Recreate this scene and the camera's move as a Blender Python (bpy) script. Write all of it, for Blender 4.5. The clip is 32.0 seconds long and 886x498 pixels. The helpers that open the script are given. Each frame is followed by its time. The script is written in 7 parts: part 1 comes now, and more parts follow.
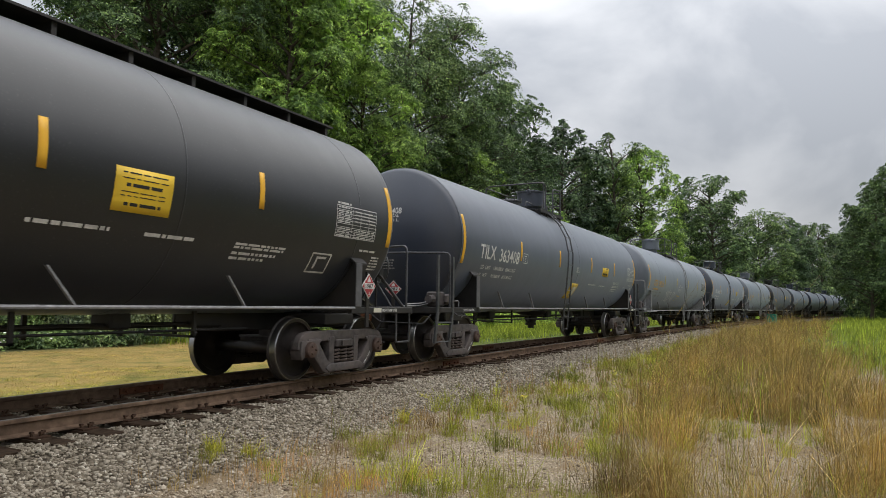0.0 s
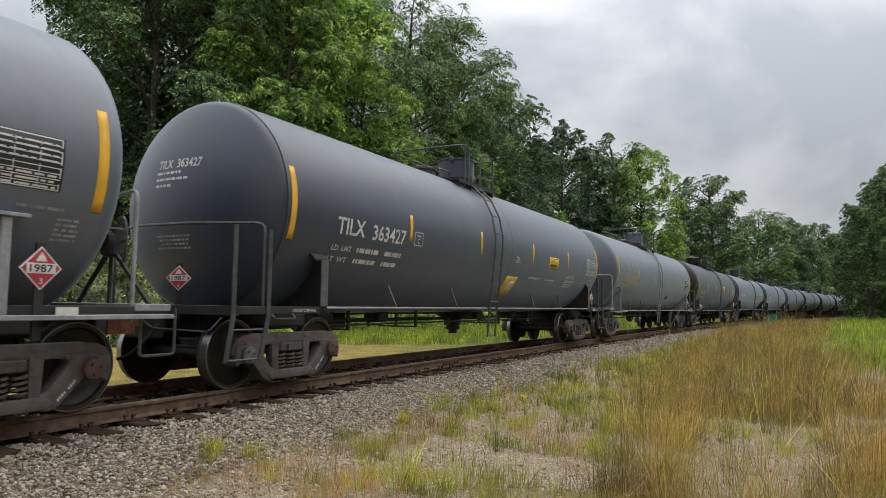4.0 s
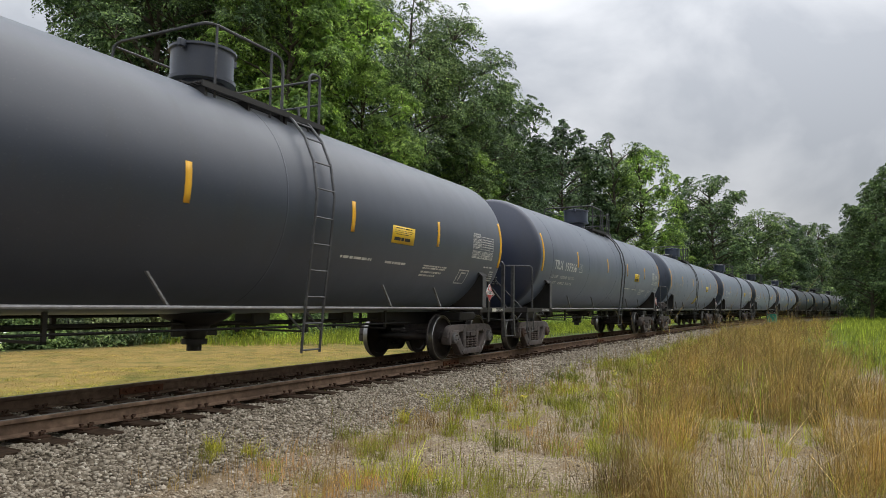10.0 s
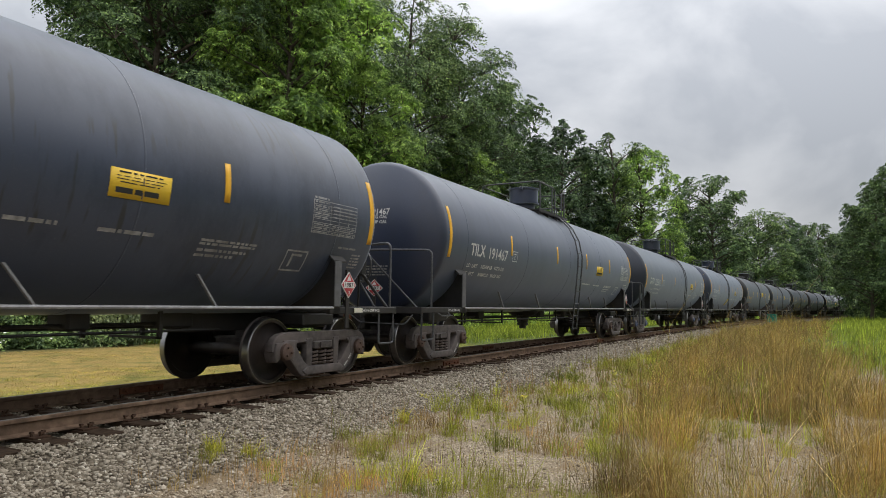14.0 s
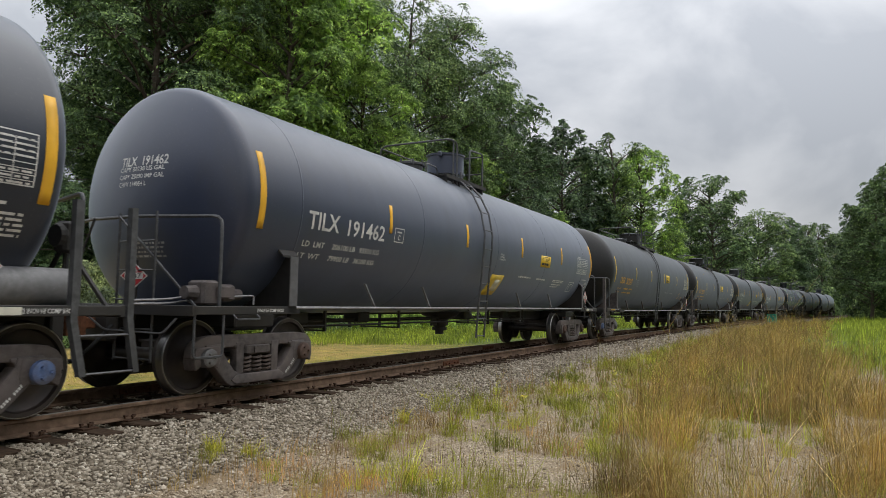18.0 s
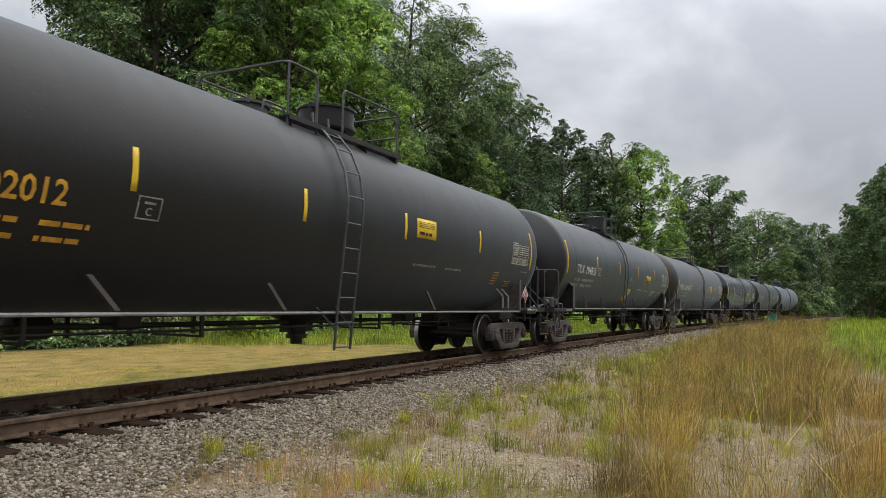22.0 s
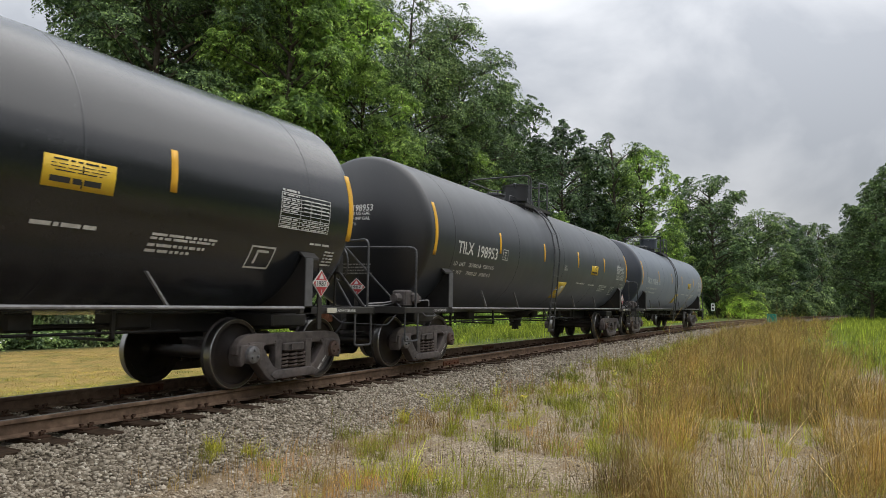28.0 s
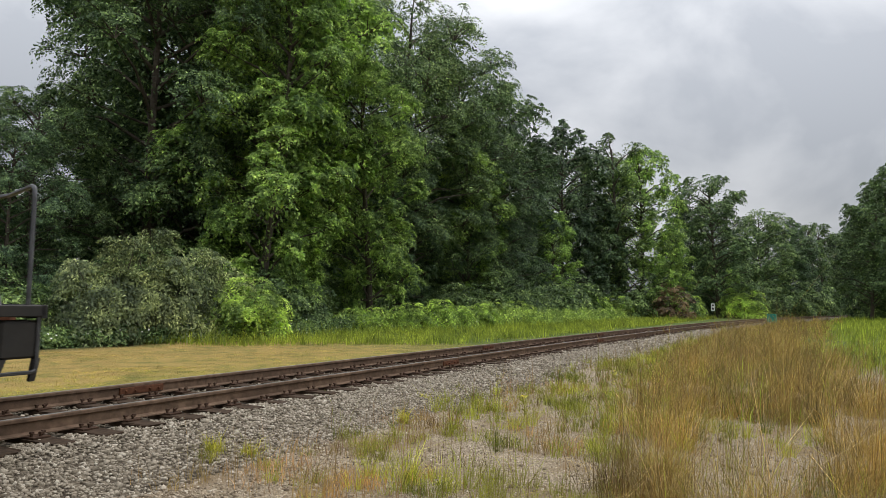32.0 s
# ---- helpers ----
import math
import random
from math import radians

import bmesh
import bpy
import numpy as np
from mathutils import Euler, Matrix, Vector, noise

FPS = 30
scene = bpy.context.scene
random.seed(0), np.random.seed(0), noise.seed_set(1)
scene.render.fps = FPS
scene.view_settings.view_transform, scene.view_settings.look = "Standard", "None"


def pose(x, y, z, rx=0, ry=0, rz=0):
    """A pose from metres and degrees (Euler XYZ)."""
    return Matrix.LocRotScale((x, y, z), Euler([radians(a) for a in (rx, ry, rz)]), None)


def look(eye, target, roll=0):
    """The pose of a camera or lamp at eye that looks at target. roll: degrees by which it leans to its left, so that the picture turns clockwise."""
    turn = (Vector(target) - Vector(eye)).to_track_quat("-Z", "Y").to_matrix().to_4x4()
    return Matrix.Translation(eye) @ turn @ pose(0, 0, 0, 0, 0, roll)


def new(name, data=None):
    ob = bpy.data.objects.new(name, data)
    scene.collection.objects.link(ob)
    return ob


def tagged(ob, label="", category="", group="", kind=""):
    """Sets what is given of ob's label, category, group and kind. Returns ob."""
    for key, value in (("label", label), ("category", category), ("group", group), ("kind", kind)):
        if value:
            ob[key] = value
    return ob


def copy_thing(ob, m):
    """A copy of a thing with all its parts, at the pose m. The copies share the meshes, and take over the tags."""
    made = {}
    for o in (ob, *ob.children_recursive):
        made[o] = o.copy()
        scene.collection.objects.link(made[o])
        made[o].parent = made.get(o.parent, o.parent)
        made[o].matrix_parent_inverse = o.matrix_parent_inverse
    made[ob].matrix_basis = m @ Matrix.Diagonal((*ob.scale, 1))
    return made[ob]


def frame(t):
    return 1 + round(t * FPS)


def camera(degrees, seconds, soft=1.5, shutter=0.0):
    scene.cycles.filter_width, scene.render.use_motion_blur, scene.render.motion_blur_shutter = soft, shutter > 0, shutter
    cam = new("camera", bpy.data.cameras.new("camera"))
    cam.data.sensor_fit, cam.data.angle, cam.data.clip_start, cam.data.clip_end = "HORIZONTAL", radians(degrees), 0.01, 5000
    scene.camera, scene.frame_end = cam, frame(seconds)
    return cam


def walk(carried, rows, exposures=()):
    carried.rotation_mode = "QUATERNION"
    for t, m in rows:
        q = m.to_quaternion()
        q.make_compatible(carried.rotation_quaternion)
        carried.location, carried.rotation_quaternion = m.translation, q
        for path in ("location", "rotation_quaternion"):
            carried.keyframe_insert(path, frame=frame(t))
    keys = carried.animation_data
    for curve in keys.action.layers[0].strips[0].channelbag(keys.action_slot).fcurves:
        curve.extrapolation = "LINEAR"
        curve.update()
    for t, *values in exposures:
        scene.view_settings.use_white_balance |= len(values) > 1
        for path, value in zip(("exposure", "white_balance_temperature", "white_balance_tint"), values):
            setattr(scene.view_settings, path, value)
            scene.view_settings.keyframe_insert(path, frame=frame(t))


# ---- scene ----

# ---------------------------------------------------------------- camera
cam = camera(65.05, 32.0, soft=0.45, shutter=0.05)
YAW, TILT, ROLL = 26.826, 4.508, 0.902      # degrees
EYE = Vector((0, 0, 1.154))
AIM = EYE + Vector((math.cos(radians(YAW)) * math.cos(radians(TILT)), math.sin(radians(YAW)) * math.cos(radians(TILT)), math.sin(radians(TILT))))
walk(cam, [(0, look(EYE, AIM, ROLL)), (32, look(EYE, AIM, ROLL))], exposures=[(0, 0.0), (32, 0.0)])

# ---------------------------------------------------------------- the track's line
DC, S0, KAPPA = 7.397, 3.99, 0.001217        # centre line's distance, start and rate of the curve
SPEED = 10.317                               # metres a second


def on_track(s, lat=0.0, z=0.0):
    """Place and heading at s metres along the track, lat metres to its left."""
    u = max(s - S0, 0.0)
    th = -KAPPA * u
    x = min(s, S0) + math.sin(KAPPA * u) / KAPPA
    y = DC - (1 - math.cos(KAPPA * u)) / KAPPA
    return Vector((x - math.sin(th) * lat, y + math.cos(th) * lat, z)), th


# ---------------------------------------------------------------- sky and sun
SUN_EL, SUN_AZ = radians(66), radians(-32)   # azimuth from +x towards +y
world = bpy.data.worlds.new("sky")
scene.world = world
world.use_nodes = True
wn, wl = world.node_tree.nodes, world.node_tree.links
wn.clear()
w_out, w_bg = wn.new("ShaderNodeOutputWorld"), wn.new("ShaderNodeBackground")
sky = wn.new("ShaderNodeTexSky")
sky.sky_type, sky.sun_disc = "NISHITA", False
sky.sun_elevation, sky.sun_rotation = SUN_EL, math.pi / 2 - SUN_AZ
sky.dust_density, sky.air_density = 3.0, 1.0
w_tc, w_sep = wn.new("ShaderNodeTexCoord"), wn.new("ShaderNodeSeparateXYZ")
wl.new(w_tc.outputs["Generated"], w_sep.inputs[0])
w_map = wn.new("ShaderNodeMapping")
w_map.inputs["Scale"].default_value = (1.0, 1.0, 1.9)
wl.new(w_tc.outputs["Generated"], w_map.inputs[0])
w_noise = wn.new("ShaderNodeTexNoise")
w_noise.inputs["Scale"].default_value, w_noise.inputs["Detail"].default_value = 2.6, 7.0
w_noise.inputs["Roughness"].default_value, w_noise.inputs["Distortion"].default_value = 0.5, 0.35
wl.new(w_map.outputs[0], w_noise.inputs["Vector"])
w_ramp = wn.new("ShaderNodeValToRGB")
w_ramp.color_ramp.elements[0].position, w_ramp.color_ramp.elements[1].position = 0.38, 0.64
w_ramp.color_ramp.elements[0].color, w_ramp.color_ramp.elements[1].color = (0.37, 0.39, 0.425, 1), (0.68, 0.69, 0.71, 1)
wl.new(w_noise.outputs[0], w_ramp.inputs[0])
w_h = wn.new("ShaderNodeMapRange")           # an overcast sky is brighter overhead than at the horizon
for k, val in (("From Min", 0.0), ("From Max", 1.0), ("To Min", 0.84), ("To Max", 4.35)):
    w_h.inputs[k].default_value = val
wl.new(w_sep.outputs[2], w_h.inputs["Value"])
w_mul = wn.new("ShaderNodeMixRGB")
w_mul.blend_type = "MULTIPLY"
w_mul.inputs[0].default_value = 1.0
wl.new(w_ramp.outputs[0], w_mul.inputs[1]), wl.new(w_h.outputs[0], w_mul.inputs[2])
w_sc = wn.new("ShaderNodeMixRGB")            # the clear sky's light, scaled down to sit behind the cloud
w_sc.blend_type = "MULTIPLY"
w_sc.inputs[0].default_value, w_sc.inputs[2].default_value = 1.0, (0.08, 0.08, 0.08, 1)
wl.new(sky.outputs[0], w_sc.inputs[1])
w_mix = wn.new("ShaderNodeMixRGB")
w_mix.inputs[0].default_value = 0.88
wl.new(w_sc.outputs[0], w_mix.inputs[1]), wl.new(w_mul.outputs[0], w_mix.inputs[2])
wl.new(w_mix.outputs[0], w_bg.inputs[0])
w_bg.inputs[1].default_value = 0.84
wl.new(w_bg.outputs[0], w_out.inputs[0])

sun_data = bpy.data.lights.new("sun", "SUN")
sun_data.energy, sun_data.angle, sun_data.color = 1.3, radians(75), (1.0, 0.96, 0.9)
sun = new("sun", sun_data)
sun.matrix_world = look((0, 0, 60), Vector((0, 0, 60)) - Vector((math.cos(SUN_EL) * math.cos(SUN_AZ), math.cos(SUN_EL) * math.sin(SUN_AZ), math.sin(SUN_EL))))


# ---------------------------------------------------------------- materials
def node_mat(name):
    m = bpy.data.materials.new(name)
    m.use_nodes = True
    return m, m.node_tree.nodes, m.node_tree.links, m.node_tree.nodes["Principled BSDF"]


def noise_node(n, l, scale, detail=5.0, stretch=None, src="Object", rough=0.6):
    tc, tx = n.new("ShaderNodeTexCoord"), n.new("ShaderNodeTexNoise")
    tx.inputs["Scale"].default_value, tx.inputs["Detail"].default_value, tx.inputs["Roughness"].default_value = scale, detail, rough
    if stretch:
        mp = n.new("ShaderNodeMapping")
        mp.inputs["Scale"].default_value = stretch
        l.new(tc.outputs[src], mp.inputs[0]), l.new(mp.outputs[0], tx.inputs["Vector"])
    else:
        l.new(tc.outputs[src], tx.inputs["Vector"])
    return tx


def ramp_node(n, l, src, stops):
    r = n.new("ShaderNodeValToRGB")
    els = r.color_ramp.elements
    while len(els) < len(stops):
        els.new(0.5)
    for e, (p, c) in zip(els, stops):
        e.position, e.color = p, (*c, 1) if len(c) == 3 else c
    l.new(src, r.inputs[0])
    return r


def mix_node(n, l, a, b, fac, blend="MIX"):
    x = n.new("ShaderNodeMixRGB")
    x.blend_type = blend
    for slot, val in ((0, fac), (1, a), (2, b)):
        if isinstance(val, (int, float)):
            x.inputs[slot].default_value = val
        elif isinstance(val, tuple):
            x.inputs[slot].default_value = (*val, 1)
        else:
            l.new(val, x.inputs[slot])
    return x


def bump_node(n, l, bsdf, src, strength, dist=0.01):
    b = n.new("ShaderNodeBump")
    b.inputs["Strength"].default_value, b.inputs["Distance"].default_value = strength, dist
    l.new(src, b.inputs["Height"]), l.new(b.outputs[0], bsdf.inputs["Normal"])


def plain(name, col, rough=0.6, metal=0.0, vary=0.35, scale=9.0, bump=0.15, dirt=None):
    m, n, l, b = node_mat(name)
    t1, t2 = noise_node(n, l, scale, 6), noise_node(n, l, scale * 0.17, 3)
    r1 = ramp_node(n, l, t1.outputs[0], [(0.3, tuple(c * (1 - vary) for c in col)), (0.7, tuple(min(1, c * (1 + vary)) for c in col))])
    d = dirt or tuple(c * 0.6 for c in col)
    r2 = ramp_node(n, l, t2.outputs[0], [(0.42, (0, 0, 0)), (0.68, (0.75, 0.75, 0.75))])
    l.new(mix_node(n, l, r1.outputs[0], d, r2.outputs[0]).outputs[0], b.inputs["Base Color"])
    b.inputs["Roughness"].default_value, b.inputs["Metallic"].default_value = rough, metal
    b.inputs["Specular IOR Level"].default_value = 0.15 if rough > 0.75 else 0.5
    bump_node(n, l, b, t1.outputs[0], bump)
    return m


def tank_paint(name, col, rough, streak=0.38, grime=(0.03, 0.028, 0.026), coat=0.0, dust=0.0, sheen=0.43, spec=0.6):
    """Painted steel with streaks that run down, a dust film, and on dusty cars rubbed scratches through it."""
    m, n, l, b = node_mat(name)
    big = noise_node(n, l, 0.55, 5, None, "Object")
    run = noise_node(n, l, 1.0, 6, (3.2, 1.1, 0.8))
    fine = noise_node(n, l, 38.0, 4)
    r1 = ramp_node(n, l, big.outputs[0], [(0.3, tuple(c * 0.78 for c in col)), (0.7, tuple(c * 1.10 for c in col))])
    r2 = ramp_node(n, l, run.outputs[0], [(0.52, (0, 0, 0)), (0.78, (streak,) * 3)])
    c1 = mix_node(n, l, r1.outputs[0], grime, r2.outputs[0])
    r3 = ramp_node(n, l, fine.outputs[0], [(0.60, (0, 0, 0)), (0.8, (0.15, 0.15, 0.15))])
    c2 = mix_node(n, l, c1.outputs[0], (0.25, 0.24, 0.22), r3.outputs[0])
    if dust:
        film = noise_node(n, l, 0.9, 6, (1.0, 0.6, 0.45), rough=0.7)
        r5 = ramp_node(n, l, film.outputs[0], [(0.36, (0, 0, 0)), (0.52, (dust,) * 3)])
        c2 = mix_node(n, l, c2.outputs[0], (0.090, 0.112, 0.172), r5.outputs[0])
        scr = noise_node(n, l, 1.0, 3, (13.0, 1.2, 1.5), rough=0.4)
        where = noise_node(n, l, 1.0, 2, (0.35, 0.4, 1.2))
        r6 = ramp_node(n, l, scr.outputs[0], [(0.60, (0, 0, 0)), (0.66, (0.9, 0.9, 0.9))])
        r7 = ramp_node(n, l, where.outputs[0], [(0.44, (0, 0, 0)), (0.54, (1, 1, 1))])
        c2 = mix_node(n, l, c2.outputs[0], (0.014, 0.015, 0.018), mix_node(n, l, r6.outputs[0], r7.outputs[0], 1.0, "MULTIPLY").outputs[0])
    l.new(c2.outputs[0], b.inputs["Base Color"])
    r4 = ramp_node(n, l, run.outputs[0], [(0.3, (rough * 0.93,) * 3), (0.8, (min(1, rough * 1.12),) * 3)])
    l.new(r4.outputs[0], b.inputs["Roughness"])
    b.inputs["Coat Weight"].default_value, b.inputs["Coat Roughness"].default_value = coat, 0.15
    b.inputs["Specular IOR Level"].default_value = spec
    b.inputs["Sheen Weight"].default_value, b.inputs["Sheen Roughness"].default_value = sheen, 0.40
    b.inputs["Sheen Tint"].default_value = (0.76, 0.86, 1.0, 1.0)
    dent = noise_node(n, l, 0.9, 2)
    bump_node(n, l, b, dent.outputs[0], 0.25, 0.03)
    return m


PAINT = {
    "blue_black": tank_paint("paint_blue_black", (0.0150, 0.0210, 0.0380), 0.36),
    "dusty_blue": tank_paint("paint_dusty_blue", (0.0105, 0.0180, 0.0400), 0.4, 0.2, dust=0.28),
    "slate": tank_paint("paint_slate", (0.0235, 0.0320, 0.0620), 0.37),
    "iron": tank_paint("paint_iron", (0.0285, 0.0355, 0.0550), 0.38),
    "steel": tank_paint("paint_steel", (0.0340, 0.0410, 0.0600), 0.38),
    "light_grey": tank_paint("paint_light_grey", (0.132, 0.149, 0.180), 0.36, 0.45, (0.055, 0.060, 0.070), sheen=0.32),
    "grey": tank_paint("paint_grey", (0.100, 0.114, 0.140), 0.36, 0.45, (0.05, 0.054, 0.060), sheen=0.34),
    "brown_black": tank_paint("paint_brown_black", (0.0105, 0.0095, 0.0090), 0.50, 0.18, (0.032, 0.027, 0.024), sheen=0.27, spec=0.35),
    "black": tank_paint("paint_black", (0.0100, 0.0104, 0.0125), 0.38, 0.15, sheen=0.2),
    "gloss_black": tank_paint("paint_gloss_black", (0.0060, 0.0072, 0.0095), 0.22, 0.1, (0.03, 0.03, 0.028), 0.15, sheen=0.2),
    "brown": tank_paint("paint_brown", (0.0300, 0.0236, 0.0244), 0.5, 0.25, (0.070, 0.058, 0.054), sheen=0.28),
}
UNDER = plain("underframe_black", (0.013, 0.0125, 0.012), 0.62, 0.0, 0.4, 8, 0.2, (0.030, 0.025, 0.021))
PIPE_DARK = plain("handrail_paint", (0.075, 0.077, 0.082), 0.45, 0.2, 0.4, 14, 0.1)
PIPE_GREY = plain("grey_rail_paint", (0.26, 0.26, 0.27), 0.5, 0.0, 0.3, 14, 0.1)
FLANGE = plain("flange_paint", (0.10, 0.10, 0.105), 0.55, 0.0, 0.3, 10, 0.1)
CAST = plain("cast_steel_dusty", (0.084, 0.072, 0.070), 0.66, 0.1, 0.5, 10, 0.4, (0.142, 0.116, 0.107))
WHEEL = plain("wheel_steel", (0.025, 0.021, 0.020), 0.5, 0.3, 0.4, 7, 0.15, (0.064, 0.047, 0.041))
TREAD = plain("polished_tread", (0.34, 0.335, 0.33), 0.34, 1.0, 0.15, 12, 0.02)
RUST = plain("rusty_steel", (0.15, 0.065, 0.035), 0.8, 0.1, 0.5, 14, 0.4, (0.09, 0.04, 0.025))
SPRING = plain("spring_steel", (0.110, 0.086, 0.076), 0.6, 0.4, 0.4, 12, 0.2)
CAP_BLUE = plain("blue_cap", (0.10, 0.17, 0.36), 0.45, 0.0, 0.3, 20, 0.1, (0.12, 0.10, 0.09))
CAP_RUST = plain("rusty_cap", (0.115, 0.072, 0.056), 0.7, 0.1, 0.4, 18, 0.2)
CAP_GREY = plain("grey_cap", (0.20, 0.20, 0.21), 0.5, 0.3, 0.4, 18, 0.2, (0.08, 0.07, 0.06))
YELLOW = plain("reflective_yellow", (0.78, 0.42, 0.02), 0.45, 0.0, 0.08, 6, 0.03, (0.55, 0.30, 0.03))
LEMON = plain("lemon_yellow", (0.80, 0.53, 0.025), 0.45, 0.0, 0.08, 6, 0.03, (0.60, 0.40, 0.04))
YELLOW_OLD = plain("faded_yellow", (0.66, 0.46, 0.04), 0.55, 0.0, 0.2, 9, 0.05, (0.42, 0.31, 0.06))
PATCH = plain("pale_label", (0.62, 0.58, 0.42), 0.6, 0.0, 0.15, 9, 0.03)
WHITE = plain("stencil_white", (0.62, 0.62, 0.60), 0.6, 0.0, 0.2, 22, 0.03, (0.36, 0.36, 0.35))
WORN = plain("worn_white", (0.32, 0.32, 0.32), 0.65, 0.0, 0.4, 16, 0.03, (0.14, 0.14, 0.14))
ORANGE = plain("stencil_orange", (0.74, 0.40, 0.03), 0.6, 0.0, 0.3, 16, 0.03, (0.28, 0.13, 0.03))
BLACK_INK = plain("black_ink", (0.015, 0.015, 0.015), 0.6, 0.0, 0.2, 20, 0.02)
RED = plain("placard_red", (0.42, 0.035, 0.045), 0.45, 0.0, 0.12, 12, 0.02)
SILVER = plain("reservoir_paint", (0.22, 0.22, 0.225), 0.5, 0.0, 0.25, 16, 0.1)
CREAM = plain("cream_label", (0.62, 0.60, 0.50), 0.6, 0.0, 0.15, 12, 0.03)
SCRAWL = plain("spray_paint", (0.60, 0.60, 0.59), 0.6, 0.0, 0.25, 12, 0.02)
HOSE = plain("rubber", (0.02, 0.02, 0.02), 0.8, 0.0, 0.3, 20, 0.2)
RAIL_SIDE = plain("rail_rust", (0.165, 0.110, 0.075), 0.85, 0.0, 0.45, 9, 0.3, (0.105, 0.070, 0.049))
RAIL_TOP = plain("rail_head", (0.20, 0.185, 0.17), 0.42, 0.6, 0.25, 9, 0.05)
TIE = plain("creosoted_timber", (0.052, 0.034, 0.022), 0.9, 0.0, 0.5, 11, 0.6, (0.078, 0.052, 0.034))
PLATE = plain("plate_rust", (0.085, 0.048, 0.030), 0.85, 0.0, 0.5, 14, 0.4, (0.05, 0.032, 0.024))
BARK = plain("bark", (0.10, 0.082, 0.066), 0.9, 0.0, 0.4, 6, 0.6)
GREEN_BOX = plain("teal_paint", (0.008, 0.26, 0.19), 0.55, 0.0, 0.2, 6, 0.05)
SIGN_WHITE = plain("sign_white", (0.75, 0.75, 0.73), 0.5, 0.0, 0.06, 6, 0.02)
DEAD_TWIG = plain("dead_twig", (0.17, 0.13, 0.10), 0.9, 0.0, 0.3, 9, 0.2)
FLOWER = plain("white_petal", (0.75, 0.75, 0.70), 0.6, 0.0, 0.06, 9, 0.02)
FLOWER_Y = plain("yellow_petal", (0.75, 0.60, 0.04), 0.6, 0.0, 0.1, 9, 0.02)


def leaf_mat(name, dark, light, trans=0.35, rough=0.42, other=None, amount=0.8):
    """Leaves: each one its own tone, and broader random patches over the crown that paint in lit and shaded clumps."""
    m, n, l, b = node_mat(name)
    geo, oi = n.new("ShaderNodeNewGeometry"), n.new("ShaderNodeObjectInfo")
    r1 = ramp_node(n, l, geo.outputs["Random Per Island"], [(0.0, dark), (0.75, tuple(a * 0.6 + c * 0.4 for a, c in zip(dark, light))), (1.0, light)])
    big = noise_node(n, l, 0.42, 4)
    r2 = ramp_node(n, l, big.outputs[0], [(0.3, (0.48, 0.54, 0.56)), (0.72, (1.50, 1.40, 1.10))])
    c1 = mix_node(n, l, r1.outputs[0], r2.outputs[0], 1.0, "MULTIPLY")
    # spray-sized noise: bright sprays and shaded gaps put into the leaf colour
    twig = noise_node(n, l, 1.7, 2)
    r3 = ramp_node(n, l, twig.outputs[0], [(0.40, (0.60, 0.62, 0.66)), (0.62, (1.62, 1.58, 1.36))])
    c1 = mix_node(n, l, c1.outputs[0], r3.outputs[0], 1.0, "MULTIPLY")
    if other:
        alt = noise_node(n, l, 1.3, 3)
        c1 = mix_node(n, l, c1.outputs[0], other, ramp_node(n, l, alt.outputs[0], [(0.42, (0, 0, 0)), (0.62, (amount,) * 3)]).outputs[0])
    hsv = n.new("ShaderNodeHueSaturation")
    mr = n.new("ShaderNodeMapRange")
    mr.inputs["To Min"].default_value, mr.inputs["To Max"].default_value = 0.8, 1.2
    l.new(oi.outputs["Random"], mr.inputs["Value"]), l.new(mr.outputs[0], hsv.inputs["Value"])
    l.new(c1.outputs[0], hsv.inputs["Color"])
    l.new(hsv.outputs[0], b.inputs["Base Color"])
    b.inputs["Roughness"].default_value = rough
    b.inputs["Specular IOR Level"].default_value = 0.18
    tr, mx, out = n.new("ShaderNodeBsdfTranslucent"), n.new("ShaderNodeMixShader"), n["Material Output"]
    l.new(hsv.outputs[0], tr.inputs["Color"])
    mx.inputs[0].default_value = trans
    l.new(b.outputs[0], mx.inputs[1]), l.new(tr.outputs[0], mx.inputs[2]), l.new(mx.outputs[0], out.inputs["Surface"])
    return m


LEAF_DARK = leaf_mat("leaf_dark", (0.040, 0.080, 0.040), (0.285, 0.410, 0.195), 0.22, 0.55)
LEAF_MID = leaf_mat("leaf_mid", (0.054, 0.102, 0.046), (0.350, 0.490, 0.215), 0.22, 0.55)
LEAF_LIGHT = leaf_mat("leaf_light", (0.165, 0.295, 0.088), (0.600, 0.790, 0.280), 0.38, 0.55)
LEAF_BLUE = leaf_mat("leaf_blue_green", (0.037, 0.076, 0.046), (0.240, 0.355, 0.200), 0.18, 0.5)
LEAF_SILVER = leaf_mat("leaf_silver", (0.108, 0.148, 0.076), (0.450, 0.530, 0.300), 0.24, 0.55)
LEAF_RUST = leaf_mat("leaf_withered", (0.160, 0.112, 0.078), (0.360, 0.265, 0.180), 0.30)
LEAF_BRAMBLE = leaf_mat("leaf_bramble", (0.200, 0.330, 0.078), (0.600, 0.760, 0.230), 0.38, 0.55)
GRASS_GOLD = leaf_mat("grass_gold", (0.192, 0.130, 0.042), (0.66, 0.50, 0.20), 0.3, 0.6, (0.27, 0.24, 0.060), 0.22)
GRASS_STRAW = leaf_mat("grass_straw", (0.34, 0.24, 0.11), (0.70, 0.56, 0.32), 0.3, 0.6, (0.40, 0.30, 0.12), 0.5)
